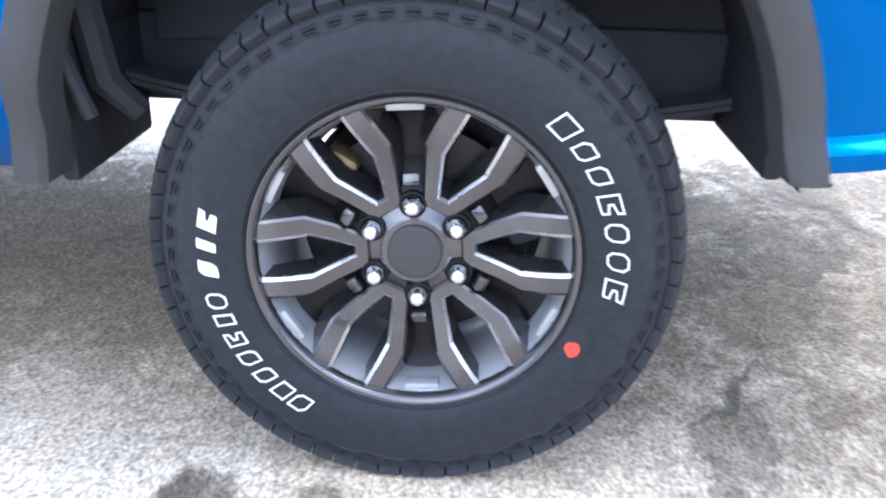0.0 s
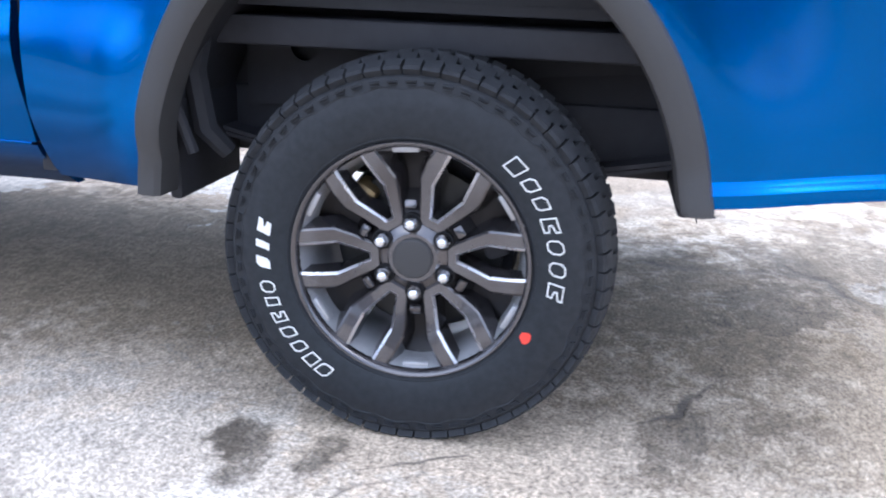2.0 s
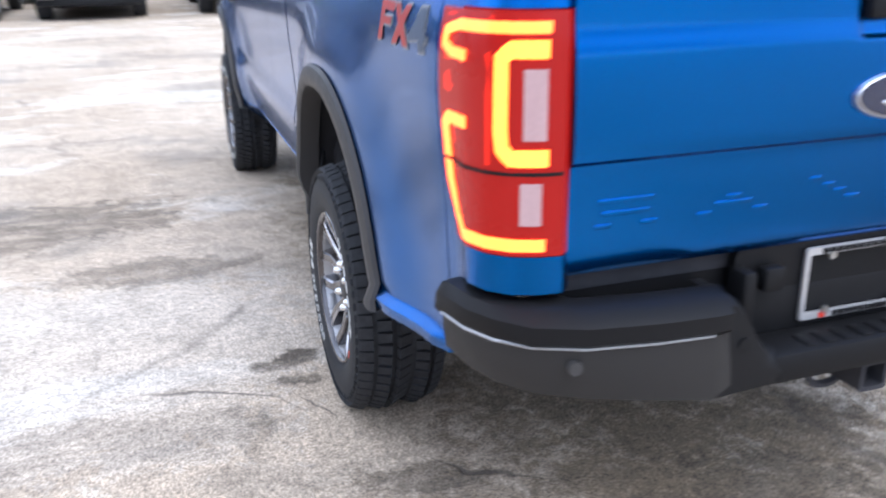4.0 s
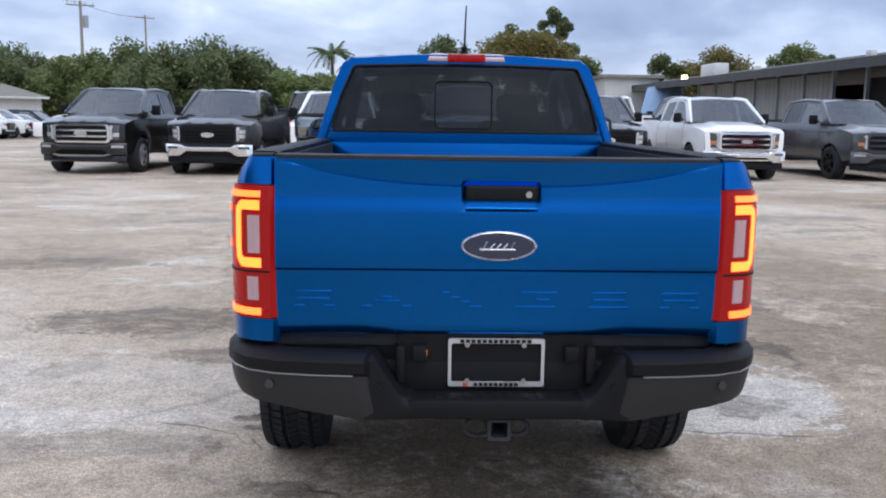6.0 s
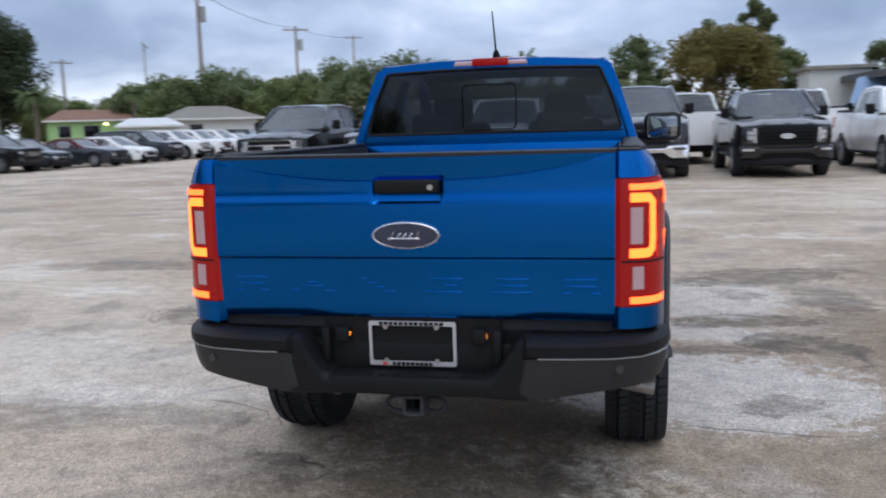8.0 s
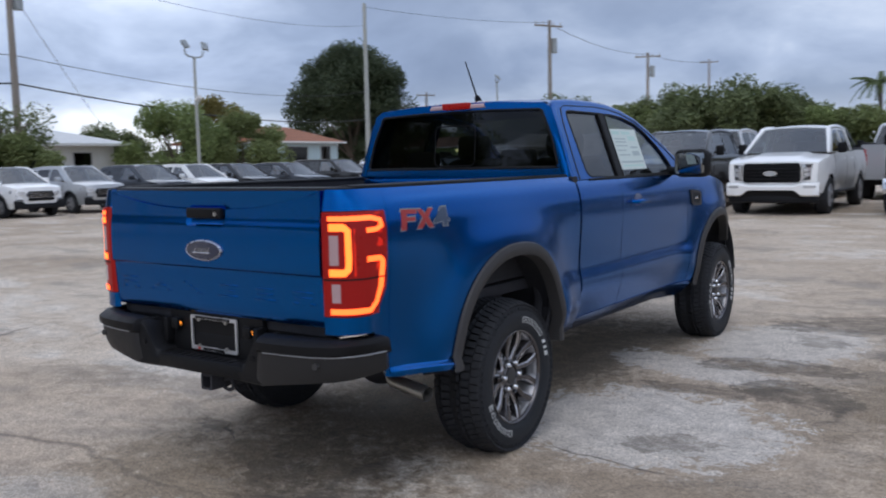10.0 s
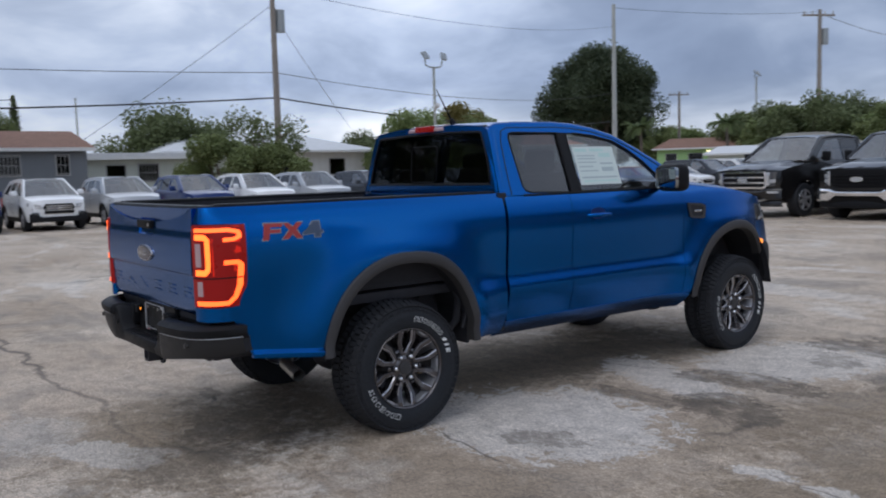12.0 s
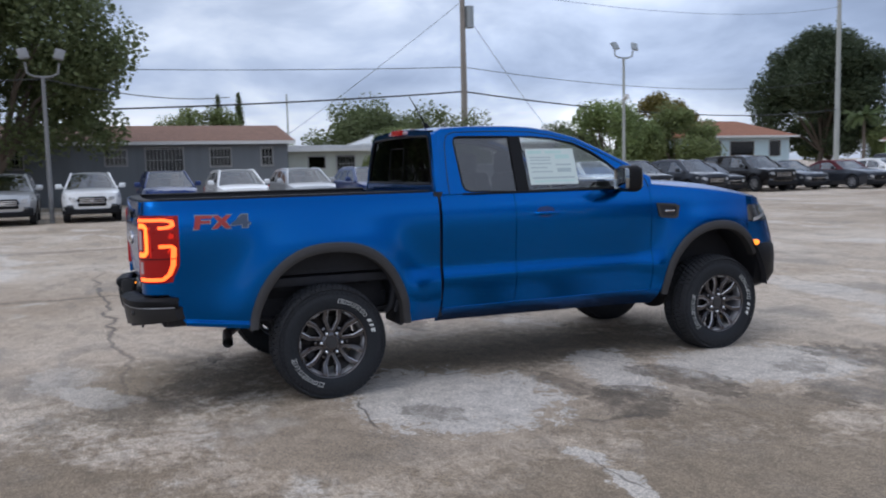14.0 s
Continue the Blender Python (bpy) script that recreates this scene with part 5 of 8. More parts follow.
bm = B()
revolve(bm, [(-0.108, 0.222), (-0.113, 0.232), (-0.108, 0.226), (-0.09, 0.206), (0.0, 0.199), (0.082, 0.212), (0.098, 0.217), (0.108, 0.2205)], 72)
wheel = part("wheel", bm, "barrel", pickup, "dark grey alloy wheel with outlined-letter tyre", angle=50)
bm = B()
revolve(bm, [(0.104, 0.2195), (0.114, 0.2215), (0.121, 0.2245), (0.1245, 0.2280), (0.1250, 0.2320), (0.1225, 0.2342), (0.117, 0.2335)], 96)
part("rim_lip", bm, "rim", wheel)
bm = B()
revolve(bm, TYRE, 96)
# wavy scuff ring and bead ridges on the outer wall
tube(bm, [(wall_x(0.330) - 0.0005, (0.3295 + 0.0035 * math.sin(26 * t)) * math.cos(t), (0.3295 + 0.0035 * math.sin(26 * t)) * math.sin(t)) for t in spaced(0, 2 * math.pi, 313)], 0.0022, 4, False)
tube(bm, [(wall_x(0.241) - 0.001, 0.241 * math.cos(t), 0.241 * math.sin(t)) for t in spaced(0, 2 * math.pi, 97)], 0.002, 4, False)
tyre = part("tyre", bm, "rubber", wheel, "black all-terrain tyre", angle=32, merge=False)
bm = B()
# tread blocks and shoulder lugs
n = 64
for k in range(n):
    for row, (x, w, shift) in enumerate(((-0.103, 0.034, 0.0), (-0.055, 0.040, 0.5), (0.0, 0.044, 0.15), (0.055, 0.040, 0.6), (0.103, 0.034, 0.1))):
        a = 2 * math.pi * (k + shift) / n
        turn = Matrix.Rotation(a, 3, "X") @ Matrix.Rotation(radians((18, -22, 25, -22, -18)[row]), 3, "Z")
        r = 0.3710 if abs(x) < 0.08 else 0.3655
        box(bm, Matrix.Rotation(a, 3, "X") @ Vector((x, 0, 0)) + Matrix.Rotation(a, 3, "X") @ Vector((0, r, 0)), (w, 0.017, 0.027 if row in (1, 3) else 0.031), 0.0, turn)
    a = 2 * math.pi * (k + 0.1) / n
    rot = Matrix.Rotation(a, 3, "X")
    for r, h, w in ((0.3555, 0.024, 0.0315), (0.3425, 0.0025, 0.020), (0.3375, 0.002, 0.016)):
        box(bm, rot @ Vector((wall_x(r) + 0.0008, r, 0)), (0.009, h, w), 0.0, rot @ Matrix.Rotation(radians(-38 if r > 0.35 else -12), 3, "Z"))
tread = part("tread", bm, "rubber", tyre, angle=32, merge=False)
tagged(tread, kind="stuff")


def wall_plate(bm, outer, holes, mid, radius, lift=0.0012):
    """Lays a flat outline on the tyre's wall: u along the turn, v outward."""
    def fn(u, v):
        r = radius + v
        a = mid - u / radius
        return (wall_x(r) + lift, r * math.cos(a), r * math.sin(a))
    plate(bm, outer, holes, fn, (-0.002, 0, 0))


# outlined shapes where the tyre's names stand, solid ones for its pattern mark


def inset(pts, d):
    """The outline moved inward by d, corner by corner."""
    out = []
    area = sum(p[0] * q[1] - q[0] * p[1] for p, q in zip(pts, pts[1:] + pts[:1]))
    d = d if area > 0 else -d
    for p, q, r in zip(pts[-1:] + pts[:-1], pts, pts[1:] + pts[:1]):
        a, b = Vector(q) - Vector(p), Vector(r) - Vector(q)
        na, nb = Vector((-a.y, a.x)).normalized(), Vector((-b.y, b.x)).normalized()
        m = (na + nb).normalized()
        m *= d / max(0.4, m.dot(na))
        out.append((q[0] + m.x, q[1] + m.y))
    return out


def block_shape(kind, w, h, lean=0.20):
    """A plain block with a notch in one of its sides, leaning."""
    x, y, n = w / 2, h / 2, w * 0.11
    pts = {"both": [(-x, -y), (-n, -y), (-n, -0.22 * h), (n, -0.22 * h), (n, -y), (x, -y), (x, y), (n, y), (n, 0.24 * h), (-n, 0.24 * h), (-n, y), (-x, y)],
           "foot": [(-x, -y), (-n, -y), (-n, 0.12 * h), (n, 0.12 * h), (n, -y), (x, -y), (x, 0.72 * y), (0.6 * x, y), (-x, y)],
           "top": [(-x, -0.6 * y), (-0.5 * x, -y), (x, -y), (x, y), (n, y), (n, -0.1 * h), (-n, -0.1 * h), (-n, y), (-x, y)],
           "side": [(-x, -y), (x, -y), (x, -0.30 * y), (0.1 * x, -0.12 * y), (0.1 * x, 0.12 * y), (x, 0.35 * y), (x, y), (-x, y)],
           "plain": [(-x, -y), (0.55 * x, -y), (x, -0.5 * y), (x, y), (-0.5 * x, y), (-x, 0.45 * y)],
           "bar": [(-x, -y), (x, -y), (x, y), (-x, y)],
           "round": [(-x, -0.5 * y), (-0.5 * x, -y), (0.5 * x, -y), (x, -0.5 * y), (x, 0.5 * y), (0.5 * x, y), (-0.5 * x, y), (-x, 0.5 * y)]}[kind]
    return [(u + v * lean, v) for u, v in pts]


for radius, h, marks in ((0.280, 0.031, ((46.9, 0.031, "bar"), (38.2, 0.026, "plain"), (30.3, 0.026, "plain"), (21.5, 0.029, "side"), (12.9, 0.027, "round"), (4.2, 0.027, "round"), (-4.6, 0.030, "side"))), (0.286, 0.028, ((235.2, 0.027, "plain"), (228.6, 0.025, "bar"), (221.5, 0.023, "plain"), (214.4, 0.023, "plain"), (207.4, 0.022, "side"), (200.6, 0.018, "bar"), (194.3, 0.024, "round")))):
    for k, (a, w, kind) in enumerate(marks):
        bm = B()
        hh = h if k == 0 or h < 0.03 else h * (0.84 if k < 3 else 0.98)
        outer = block_shape(kind, w, hh)
        holes = [inset(outer, 0.0024)]
        wall_plate(bm, outer, holes, radians(a), radius)
        part("letter_block", bm, "white_letter", tyre, smooth=False)
for a, w, kind in ((184.2, 0.021, "plain"), (177.0, 0.014, "bar"), (169.7, 0.026, "side")):
    bm = B()
    wall_plate(bm, block_shape(kind, w, 0.026, 0.3), [], radians(a), 0.286)
    part("letter_block", bm, "white_letter", tyre, smooth=False)
# one looped double spoke, with a chamfer inside whose sheen is put into its colour and a long slope outside, then five
# copies
SPIN = 4.0
face_x = lambda r: 0.080 + 0.031 * step(0.075, 0.222, r)
inner = [(0.2265, 0.0270), (0.205, 0.0278), (0.180, 0.0288), (0.149, 0.0298), (0.120, 0.0186), (0.088, 0.0062)]
outer = [(0.2290, 0.0590), (0.207, 0.0605), (0.181, 0.0615), (0.151, 0.0610), (0.115, 0.0450), (0.066, 0.0225)]
inner += [(r, -q) for r, q in reversed(inner)]
outer += [(r, -q) for r, q in reversed(outer)]
bm = B()
lines = []
for base, other, reach, drop in ((inner, outer, -0.20, 0.060), (inner, outer, -0.03, 0.008), (inner, outer, 0.0, 0.0050), (inner, outer, 0.15, 0.0), (outer, inner, 0.13, 0.0), (outer, inner, 0.0, 0.004), (outer, inner, -0.12, 0.018), (outer, inner, -0.42, 0.062)):
    row = []
    for (r, q), (r2, q2) in zip(base, other):
        row.append(bm.verts.new((face_x(r) - drop * (0.55 + 0.45 * step(0.23, 0.10, r)), r + (r2 - r) * reach, q + (q2 - q) * reach)))
    lines.append(row)
for a, b in zip(lines, lines[1:]):
    for k in range(len(a) - 1):
        bm.faces.new((a[k], a[k + 1], b[k + 1], b[k]))
spoke = part("spoke", bm, "rim", wheel, angle=12)
# lighter alloy laid over the chamfer, standing in for reflected sky
bm = B()
lines = []
for reach, drop in ((-0.03, 0.0072), (0.0, 0.0040), (0.15, -0.0008), (0.17, 0.0006)):
    lines.append([bm.verts.new((face_x(r) - drop * (0.55 + 0.45 * step(0.23, 0.10, r)), r + (r2 - r) * reach, q + (q2 - q) * reach)) for (r, q), (r2, q2) in zip(inner, outer)])
for a, b in zip(lines, lines[1:]):
    for k in range(len(a) - 1):
        bm.faces.new((a[k], a[k + 1], b[k + 1], b[k]))
part("spoke_edge", bm, "rim_edge", spoke, angle=12)
spoke.matrix_basis = Matrix.Rotation(radians(SPIN), 4, "X")
for k in range(1, 6):
    place_part(spoke, wheel, Matrix.Rotation(radians(60 * k + SPIN), 4, "X"))
# hub, and the sunk web between two loops
bm = B()
revolve(bm, [(0.02, 0.0), (0.0835, 0.0), (0.0835, 0.048), (0.079, 0.053), (0.0765, 0.066), (0.066, 0.080), (0.045, 0.092), (0.02, 0.095)], 48)
part("hub", bm, "rim", wheel)
bm = B()
sheet(bm, lambda r, q: (0.072 - 0.030 * step(0.09, 0.13, r) + 0.020 * step(0.18, 0.222, r), r, q * (0.018 + 0.032 * step(0.08, 0.222, r))), [0.080, 0.098, 0.104, 0.13, 0.17, 0.20, 0.214, 0.224], [-1, -0.5, 0, 0.5, 1])
flange(bm, (-0.02, 0, 0))
web = part("spoke_web", bm, "rim_dark", wheel)
bm = B()
box(bm, (0.078, 0.106, 0), (0.016, 0.018, 0.024), 0.004, Matrix.Rotation(radians(24), 3, "Z"))
facet = part("web_facet", bm, "rim", wheel)
bm = B()
box(bm, (0.0905, 0.2155, 0), (0.026, 0.012, 0.052), 0.003)
pad = part("rim_pad", bm, "barrel", wheel)
for k in range(6):
    m = Matrix.Rotation(radians(30 + 60 * k + SPIN), 4, "X")
    for piece in (web, facet, pad):
        if k == 0:
            piece.matrix_basis = m
        else:
            place_part(piece, wheel, m)
bm = B()
revolve(bm, [(0.06, 0.040), (0.088, 0.040), (0.0915, 0.0365), (0.0925, 0.028), (0.0925, 0.0001)], 36)
part("centre_cap", bm, "flare", wheel)
bm = B()
revolve(bm, [(0.055, 0.0145), (0.088, 0.0145), (0.092, 0.0128), (0.097, 0.0118), (0.1025, 0.0085), (0.105, 0.0045), (0.1055, 0.0001)], 12)
nut = part("lug_nut", bm, "chrome", wheel, "chrome lug nut", angle=30)
bm = B()
revolve(bm, [(0.066, 0.0195), (0.0815, 0.0195), (0.0815, 0.0158), (0.060, 0.0155)], 20)
seat_ring = part("nut_seat", bm, "plastic", wheel)
for k in range(6):
    a = radians(30 + SPIN + 60 * k)
    at = Matrix.Translation((0, 0.070 * math.cos(a), 0.070 * math.sin(a))) @ Matrix.Rotation(radians(17 * k), 4, "X")
    for piece in (nut, seat_ring):
        if k == 0:
            piece.matrix_basis = at
        else:
            place_part(piece, wheel, at)
bm = B()
revolve(bm, [(0.008, 0.05), (0.008, 0.163), (-0.004, 0.166), (-0.016, 0.163), (-0.016, 0.05)], 48)
disc = part("brake_disc", bm, "disc", wheel)
bm = B()
revolve(bm, [(-0.03, 0.05), (-0.03, 0.185), (-0.06, 0.19), (-0.06, 0.05)], 36)
part("brake_shield", bm, "chassis", disc)
for k, (a, mat) in enumerate(((150, "brass"), (20, "chassis"))):
    bm = B()
    rot = Matrix.Rotation(radians(a), 3, "X")
    box(bm, rot @ Vector((0.004, 0.152, 0)), (0.075, 0.05, 0.11), 0.012, rot)
    part("brake_caliper", bm, mat, disc)
wheel.matrix_basis = Matrix.Translation((-0.768, 0, HUB_LOW)) @ Matrix.Rotation(math.pi, 4, "Z")
place_part(wheel, pickup, Matrix.Translation((0.768, 0, HUB_LOW)) @ Matrix.Rotation(radians(-156), 4, "X"))
place_part(wheel, pickup, Matrix.Translation((0.768, AXLE_F, HUB_LOW)) @ Matrix.Rotation(radians(170), 4, "X"))
place_part(wheel, pickup, Matrix.Translation((-0.768, AXLE_F, HUB_LOW)) @ Matrix.Rotation(math.pi, 4, "Z") @ Matrix.Rotation(radians(70), 4, "X"))
bm = B()
wall_plate(bm, [(0.0115 * math.cos(t) * (1 + 0.12 * math.sin(3 * t)), 0.0105 * math.sin(t)) for t in spaced(0, 2 * math.pi, 19)[:-1]], [], radians(-27.6), 0.259)
part("balance_mark", bm, "red_dot", tyre, smooth=False)

# ---- parked vehicles: front at y = 0, tail toward +y ----


def car_wheel(parent, at, r, width, rim_mat, s):
    bm = B()
    rr = r * 0.64
    revolve(bm, [(-0.5 * width, rr), (-0.5 * width, r * 0.93), (-0.38 * width, r), (0.38 * width, r), (0.48 * width, r * 0.95), (0.52 * width, r * 0.80), (0.46 * width, rr), (0.30 * width, rr * 0.97)], 28)
    w = part("wheel", bm, "rubber", parent)
    bm = B()
    revolve(bm, [(0.46 * width, rr), (0.44 * width, rr * 0.93), (0.20 * width, rr * 0.88), (0.10 * width, 0.03)], 28)
    part("rim", bm, "liner", w)
    bm = B()
    for k in range(6):
        rot = Matrix.Rotation(radians(60 * k + 15), 3, "X")
        box(bm, rot @ Vector((0.38 * width, rr * 0.5, 0)), (0.05, rr * 0.98, rr * 0.24), 0.012, rot)
    rod(bm, (0.3 * width, 0, 0), (0.46 * width, 0, 0), rr * 0.24)
    revolve(bm, [(0.44 * width, rr * 1.0), (0.49 * width, rr * 0.97), (0.47 * width, rr * 0.90), (0.40 * width, rr * 0.90)], 28)
    part("spokes", bm, rim_mat, w)
    w.matrix_basis = Matrix.Translation(at) @ Matrix.Rotation(0 if s > 0 else math.pi, 4, "Z")
    return w


def build_vehicle(spec, paint_mat, name, label, category, group):
    L, W, wb, fo, wr = spec["L"], spec["W"] / 2, spec["wb"], spec["fo"], spec["wr"]
    belt, sill = spec["belt"], spec["sill"]
    top_line = spline(spec["top"])
    roof = spec["roof"]
    car = thing(name, label, category, group)
    prof = spline([(sill - 0.05, 0.90 * W), (sill + 0.10, 0.955 * W), (belt * 0.55, 0.985 * W), (belt * 0.78, W), (belt - 0.12, 0.985 * W), (belt, 0.945 * W), (belt + 0.12, 0.90 * W)])

    def bx(y, z):
        x = prof(z)
        u = max(0.0, 0.75 - y)
        x -= spec.get("nose", 0.16) * (u / 0.75) ** 2.4
        v = max(0.0, y - (L - 0.5))
        x -= 0.08 * (v / 0.5) ** 2
        for hy in (fo, fo + wb):
            x += 0.025 * step(wr * 1.75, wr * 1.25, math.hypot(y - hy, z - wr))
        return x

    ar = wr * 1.17

    def low(y):
        z = sill + 0.10 * step(fo * 0.55, 0.0, y) * 0.5
        for hy in (fo, fo + wb):
            u = abs(y - hy) / ar
            if u < 1:
                z = max(z, wr + ar * math.sqrt(1 - u * u) * 1.0)
        return z

    extra = [hy + q * ar * v for hy in (fo, fo + wb) for q in (-1, 1) for v in (0.5, 0.75, 0.88, 0.95, 0.985, 1.002)]
    ys = columns(0.10, L - 0.06, 40, *extra)
    bm = B()
    for s in (-1, 1):
        sheet(bm, lambda y, v: (s * bx(y, low(y) + (top_line(y) - low(y)) * v), y, low(y) + (top_line(y) - low(y)) * v), ys, spaced(0, 1, 9))
    flange(bm, (0, 0, -0.004))
    # bonnet, and deck or bed cover
    crown = spec.get("crown", 0.05)
    hood_end = roof["ws0"][0] + 0.05
    spans = [(0.10, hood_end)] + ([(roof["rw0"][0] - 0.05, L - 0.06)] if roof["rw0"][0] < L - 0.25 and not spec.get("bed") else [])
    for a, b in spans:
        sheet(bm, lambda y, v: (v * bx(y, top_line(y)), y - 0.10 * (1 - v * v) * step(0.7, 0.1, y), top_line(y) + crown * (1 - abs(v) ** 3.0) + spec.get("bulge", 0.0) * step(0.62, 0.52, abs(v)) * step(0.12, 0.5, y)), spaced(a, b, 14), spaced(-1, 1, 21))
    # nose and tail sheets
    zt0, zt1 = top_line(0.10), top_line(L - 0.06)
    sheet(bm, lambda v, q: (v * bx(0.10, sill + 0.04 + (zt0 - sill - 0.04) * q), 0.10 - 0.10 * (1 - v * v) - 0.03 * math.sin(math.pi * q), sill + 0.04 + (zt0 + crown * (1 - abs(v) ** 3) - sill - 0.04) * q), spaced(-1, 1, 17), spaced(0, 1, 9))
    sheet(bm, lambda v, q: (v * bx(L - 0.06, sill + 0.06 + (zt1 - sill - 0.06) * q), L - 0.06 + 0.05 * (1 - v * v), sill + 0.06 + (zt1 - sill - 0.06) * q), spaced(-1, 1, 9), spaced(0, 1, 6))
    part("body", bm, paint_mat, car, angle=40)
    # bed of a pickup
    if spec.get("bed"):
        y0 = roof["rw0"][0] + 0.05
        bm = B()
        box(bm, (0, (y0 + L) / 2 - 0.05, 0.95), (2 * W * 0.86, L - y0 - 0.12, 0.04))
        for s in (-1, 1):
            box(bm, (s * W * 0.86, (y0 + L) / 2 - 0.05, belt - 0.12), (0.05, L - y0 - 0.12, 0.50), 0.01)
        part("bed_liner", bm, "liner", car)
    # wheel wells and floor
    part("underbody", box(B(), (0, L / 2, sill + 0.12), (2 * W * 0.80, L - 0.5, 0.20)), "liner", car)
    for hy in (fo, fo + wb):
        for s in (-1, 1):
            bm = B()
            sheet(bm, lambda t, x: (s * x, hy + ar * math.cos(t), wr + ar * math.sin(t)), spaced(-0.1, math.pi + 0.1, 14), [W * 0.5, W * 0.95])
            part("wheel_well", bm, "liner", car)
        part("axle", box(B(), (0, hy, wr + 0.2), (W * 1.0, ar * 1.9, wr * 1.4)), "liner", car)
    # glasshouse
    (w0y, w0z), (w1y, w1z), (r1y, r1z), (r0y, r0z) = roof["ws0"], roof["ws1"], roof["rw1"], roof["rw0"]
    ghx = lambda z: 0.935 * W - spec.get('tumble', 0.26) * (z - belt)
    wz = lambda y: belt + spec.get("kick", 0.02) * (y - w0y) / (r0y - w0y)
    mid = (w1y + r1y) / 2
    topz = lambda y: w1z + (roof["peak"] - w1z) * math.sin(math.pi * min(max((y - w1y) / (r1y - w1y), 0), 1)) ** 0.8 + (r1z - w1z) * min(max((y - w1y) / (r1y - w1y), 0), 1)
    outline = [(w0y, w0z), (w1y, w1z)] + [(y, topz(y)) for y in spaced(w1y, r1y, 9)[1:-1]] + [(r1y, r1z), (r0y, r0z), ((w0y + r0y) / 2, wz((w0y + r0y) / 2) - 0.03)]
    th = 0.075
    # side windows between pillars
    def ws_y(z):
        return w0y + (w1y - w0y) * (z - w0z) / (w1z - w0z)

    def rw_y(z):
        return r0y + (r1y - r0y) * (z - r0z) / (r1z - r0z)

    cuts = [None] + spec["pillars"] + [None]
    holes = []
    for a, b in zip(cuts, cuts[1:]):
        lo_y0 = ws_y(belt + 0.02) + 0.30 if a is None else a + 0.035
        lo_y1 = rw_y(belt + 0.03) - 0.13 if b is None else b - 0.035
        pts = []
        hi0 = max(lo_y0, ws_y(w1z) + 0.16) if a is None else lo_y0
        hi1 = min(lo_y1, rw_y(r1z) - 0.10) if b is None else lo_y1
        z0 = lambda y: wz(y) + 0.025
        for y in (lo_y0, lo_y1):
            pts.append((y, z0(y)))
        for y in reversed(spaced(hi0, hi1, 4)):
            pts.append((y, topz(y) - th))
        holes.append(pts)
    for s in (-1, 1):
        bm = B()
        plate(bm, outline, holes, lambda u, v: (s * ghx(v), u, v), (-s * 0.05, 0, 0))
        part("pillar_frame", bm, spec.get("frame_mat", paint_mat), car, angle=25)
        for k, pts in enumerate(holes):
            bm = B()
            plate(bm, pts, [], lambda u, v: (s * (ghx(v) - 0.012), u, v))
            part("side_window", bm, spec.get("side_glass", "glass_dark") if k else "glass_cab", car)
    bm = B()
    sheet(bm, lambda y, v: (v * (ghx(topz(y)) - 0.01), y, topz(y) + spec.get('dome', 0.045) * (1 - abs(v) ** 2.2) - 0.004), spaced(w1y, r1y, 10), spaced(-1, 1, 13))
    flange(bm, (0, 0, -0.03))
    part("roof", bm, spec.get("roof_mat", paint_mat), car)
    bm = B()
    sheet(bm, lambda q, v: (v * (ghx(w0z + (w1z - w0z) * q) - 0.035), w0y + (w1y - w0y) * q - 0.08 * (1 - v * v) * (1 - 0.6 * q), w0z + (w1z - w0z) * q + 0.03 * (1 - v * v) * q), spaced(0, 1, 6), spaced(-1, 1, 13))
    part("windscreen", bm, "glass_cab", car)
    bm = B()
    sheet(bm, lambda q, v: (v * (ghx(r0z + (r1z - r0z) * q) - 0.035), r0y + (r1y - r0y) * q + 0.05 * (1 - v * v), r0z + (r1z - r0z) * q), spaced(0, 1, 5), spaced(-1, 1, 9))
    part("rear_window", bm, "glass_dark", car)
    for s in (-1, 1):
        bm = B()
        tube(bm, [(s * (ghx(w0z) - 0.03), w0y, w0z), (s * (ghx(w1z) - 0.03), w1y, w1z), *[(s * (ghx(topz(y)) - 0.025), y, topz(y) - 0.004) for y in spaced(w1y, r1y, 6)[1:]], (s * (ghx(r0z) - 0.03), r0y, r0z)], [0.03] + [spec.get('rail', 0.042)] * 6 + [0.03], 8)
        part("roof_rail", bm, spec.get("roof_mat", paint_mat), car)
    # cabin filling: dashboard and seats
    bm = B()
    box(bm, (0, w0y + 0.28, belt - 0.08), (2 * W * 0.85, 0.45, 0.18), 0.05)
    part("dashboard", bm, "seat", car)
    for s in (-1, 1):
        bm = B()
        box(bm, (s * W * 0.42, w1y + 0.75, belt - 0.10), (W * 0.52, 0.16, 0.72), 0.05)
        box(bm, (s * W * 0.42, w1y + 0.80, belt + 0.34), (W * 0.26, 0.10, 0.18), 0.04)
        part("seat", bm, "tan_seat", car)
    bm = B()
    box(bm, (0, r0y - 0.55, belt - 0.05), (2 * W * 0.8, 0.2, 0.7), 0.05)
    part("rear_seat", bm, "tan_seat", car)
    # nose: grille, lamps, bumper
    spec["face"](car, spec, bx, top_line, paint_mat)
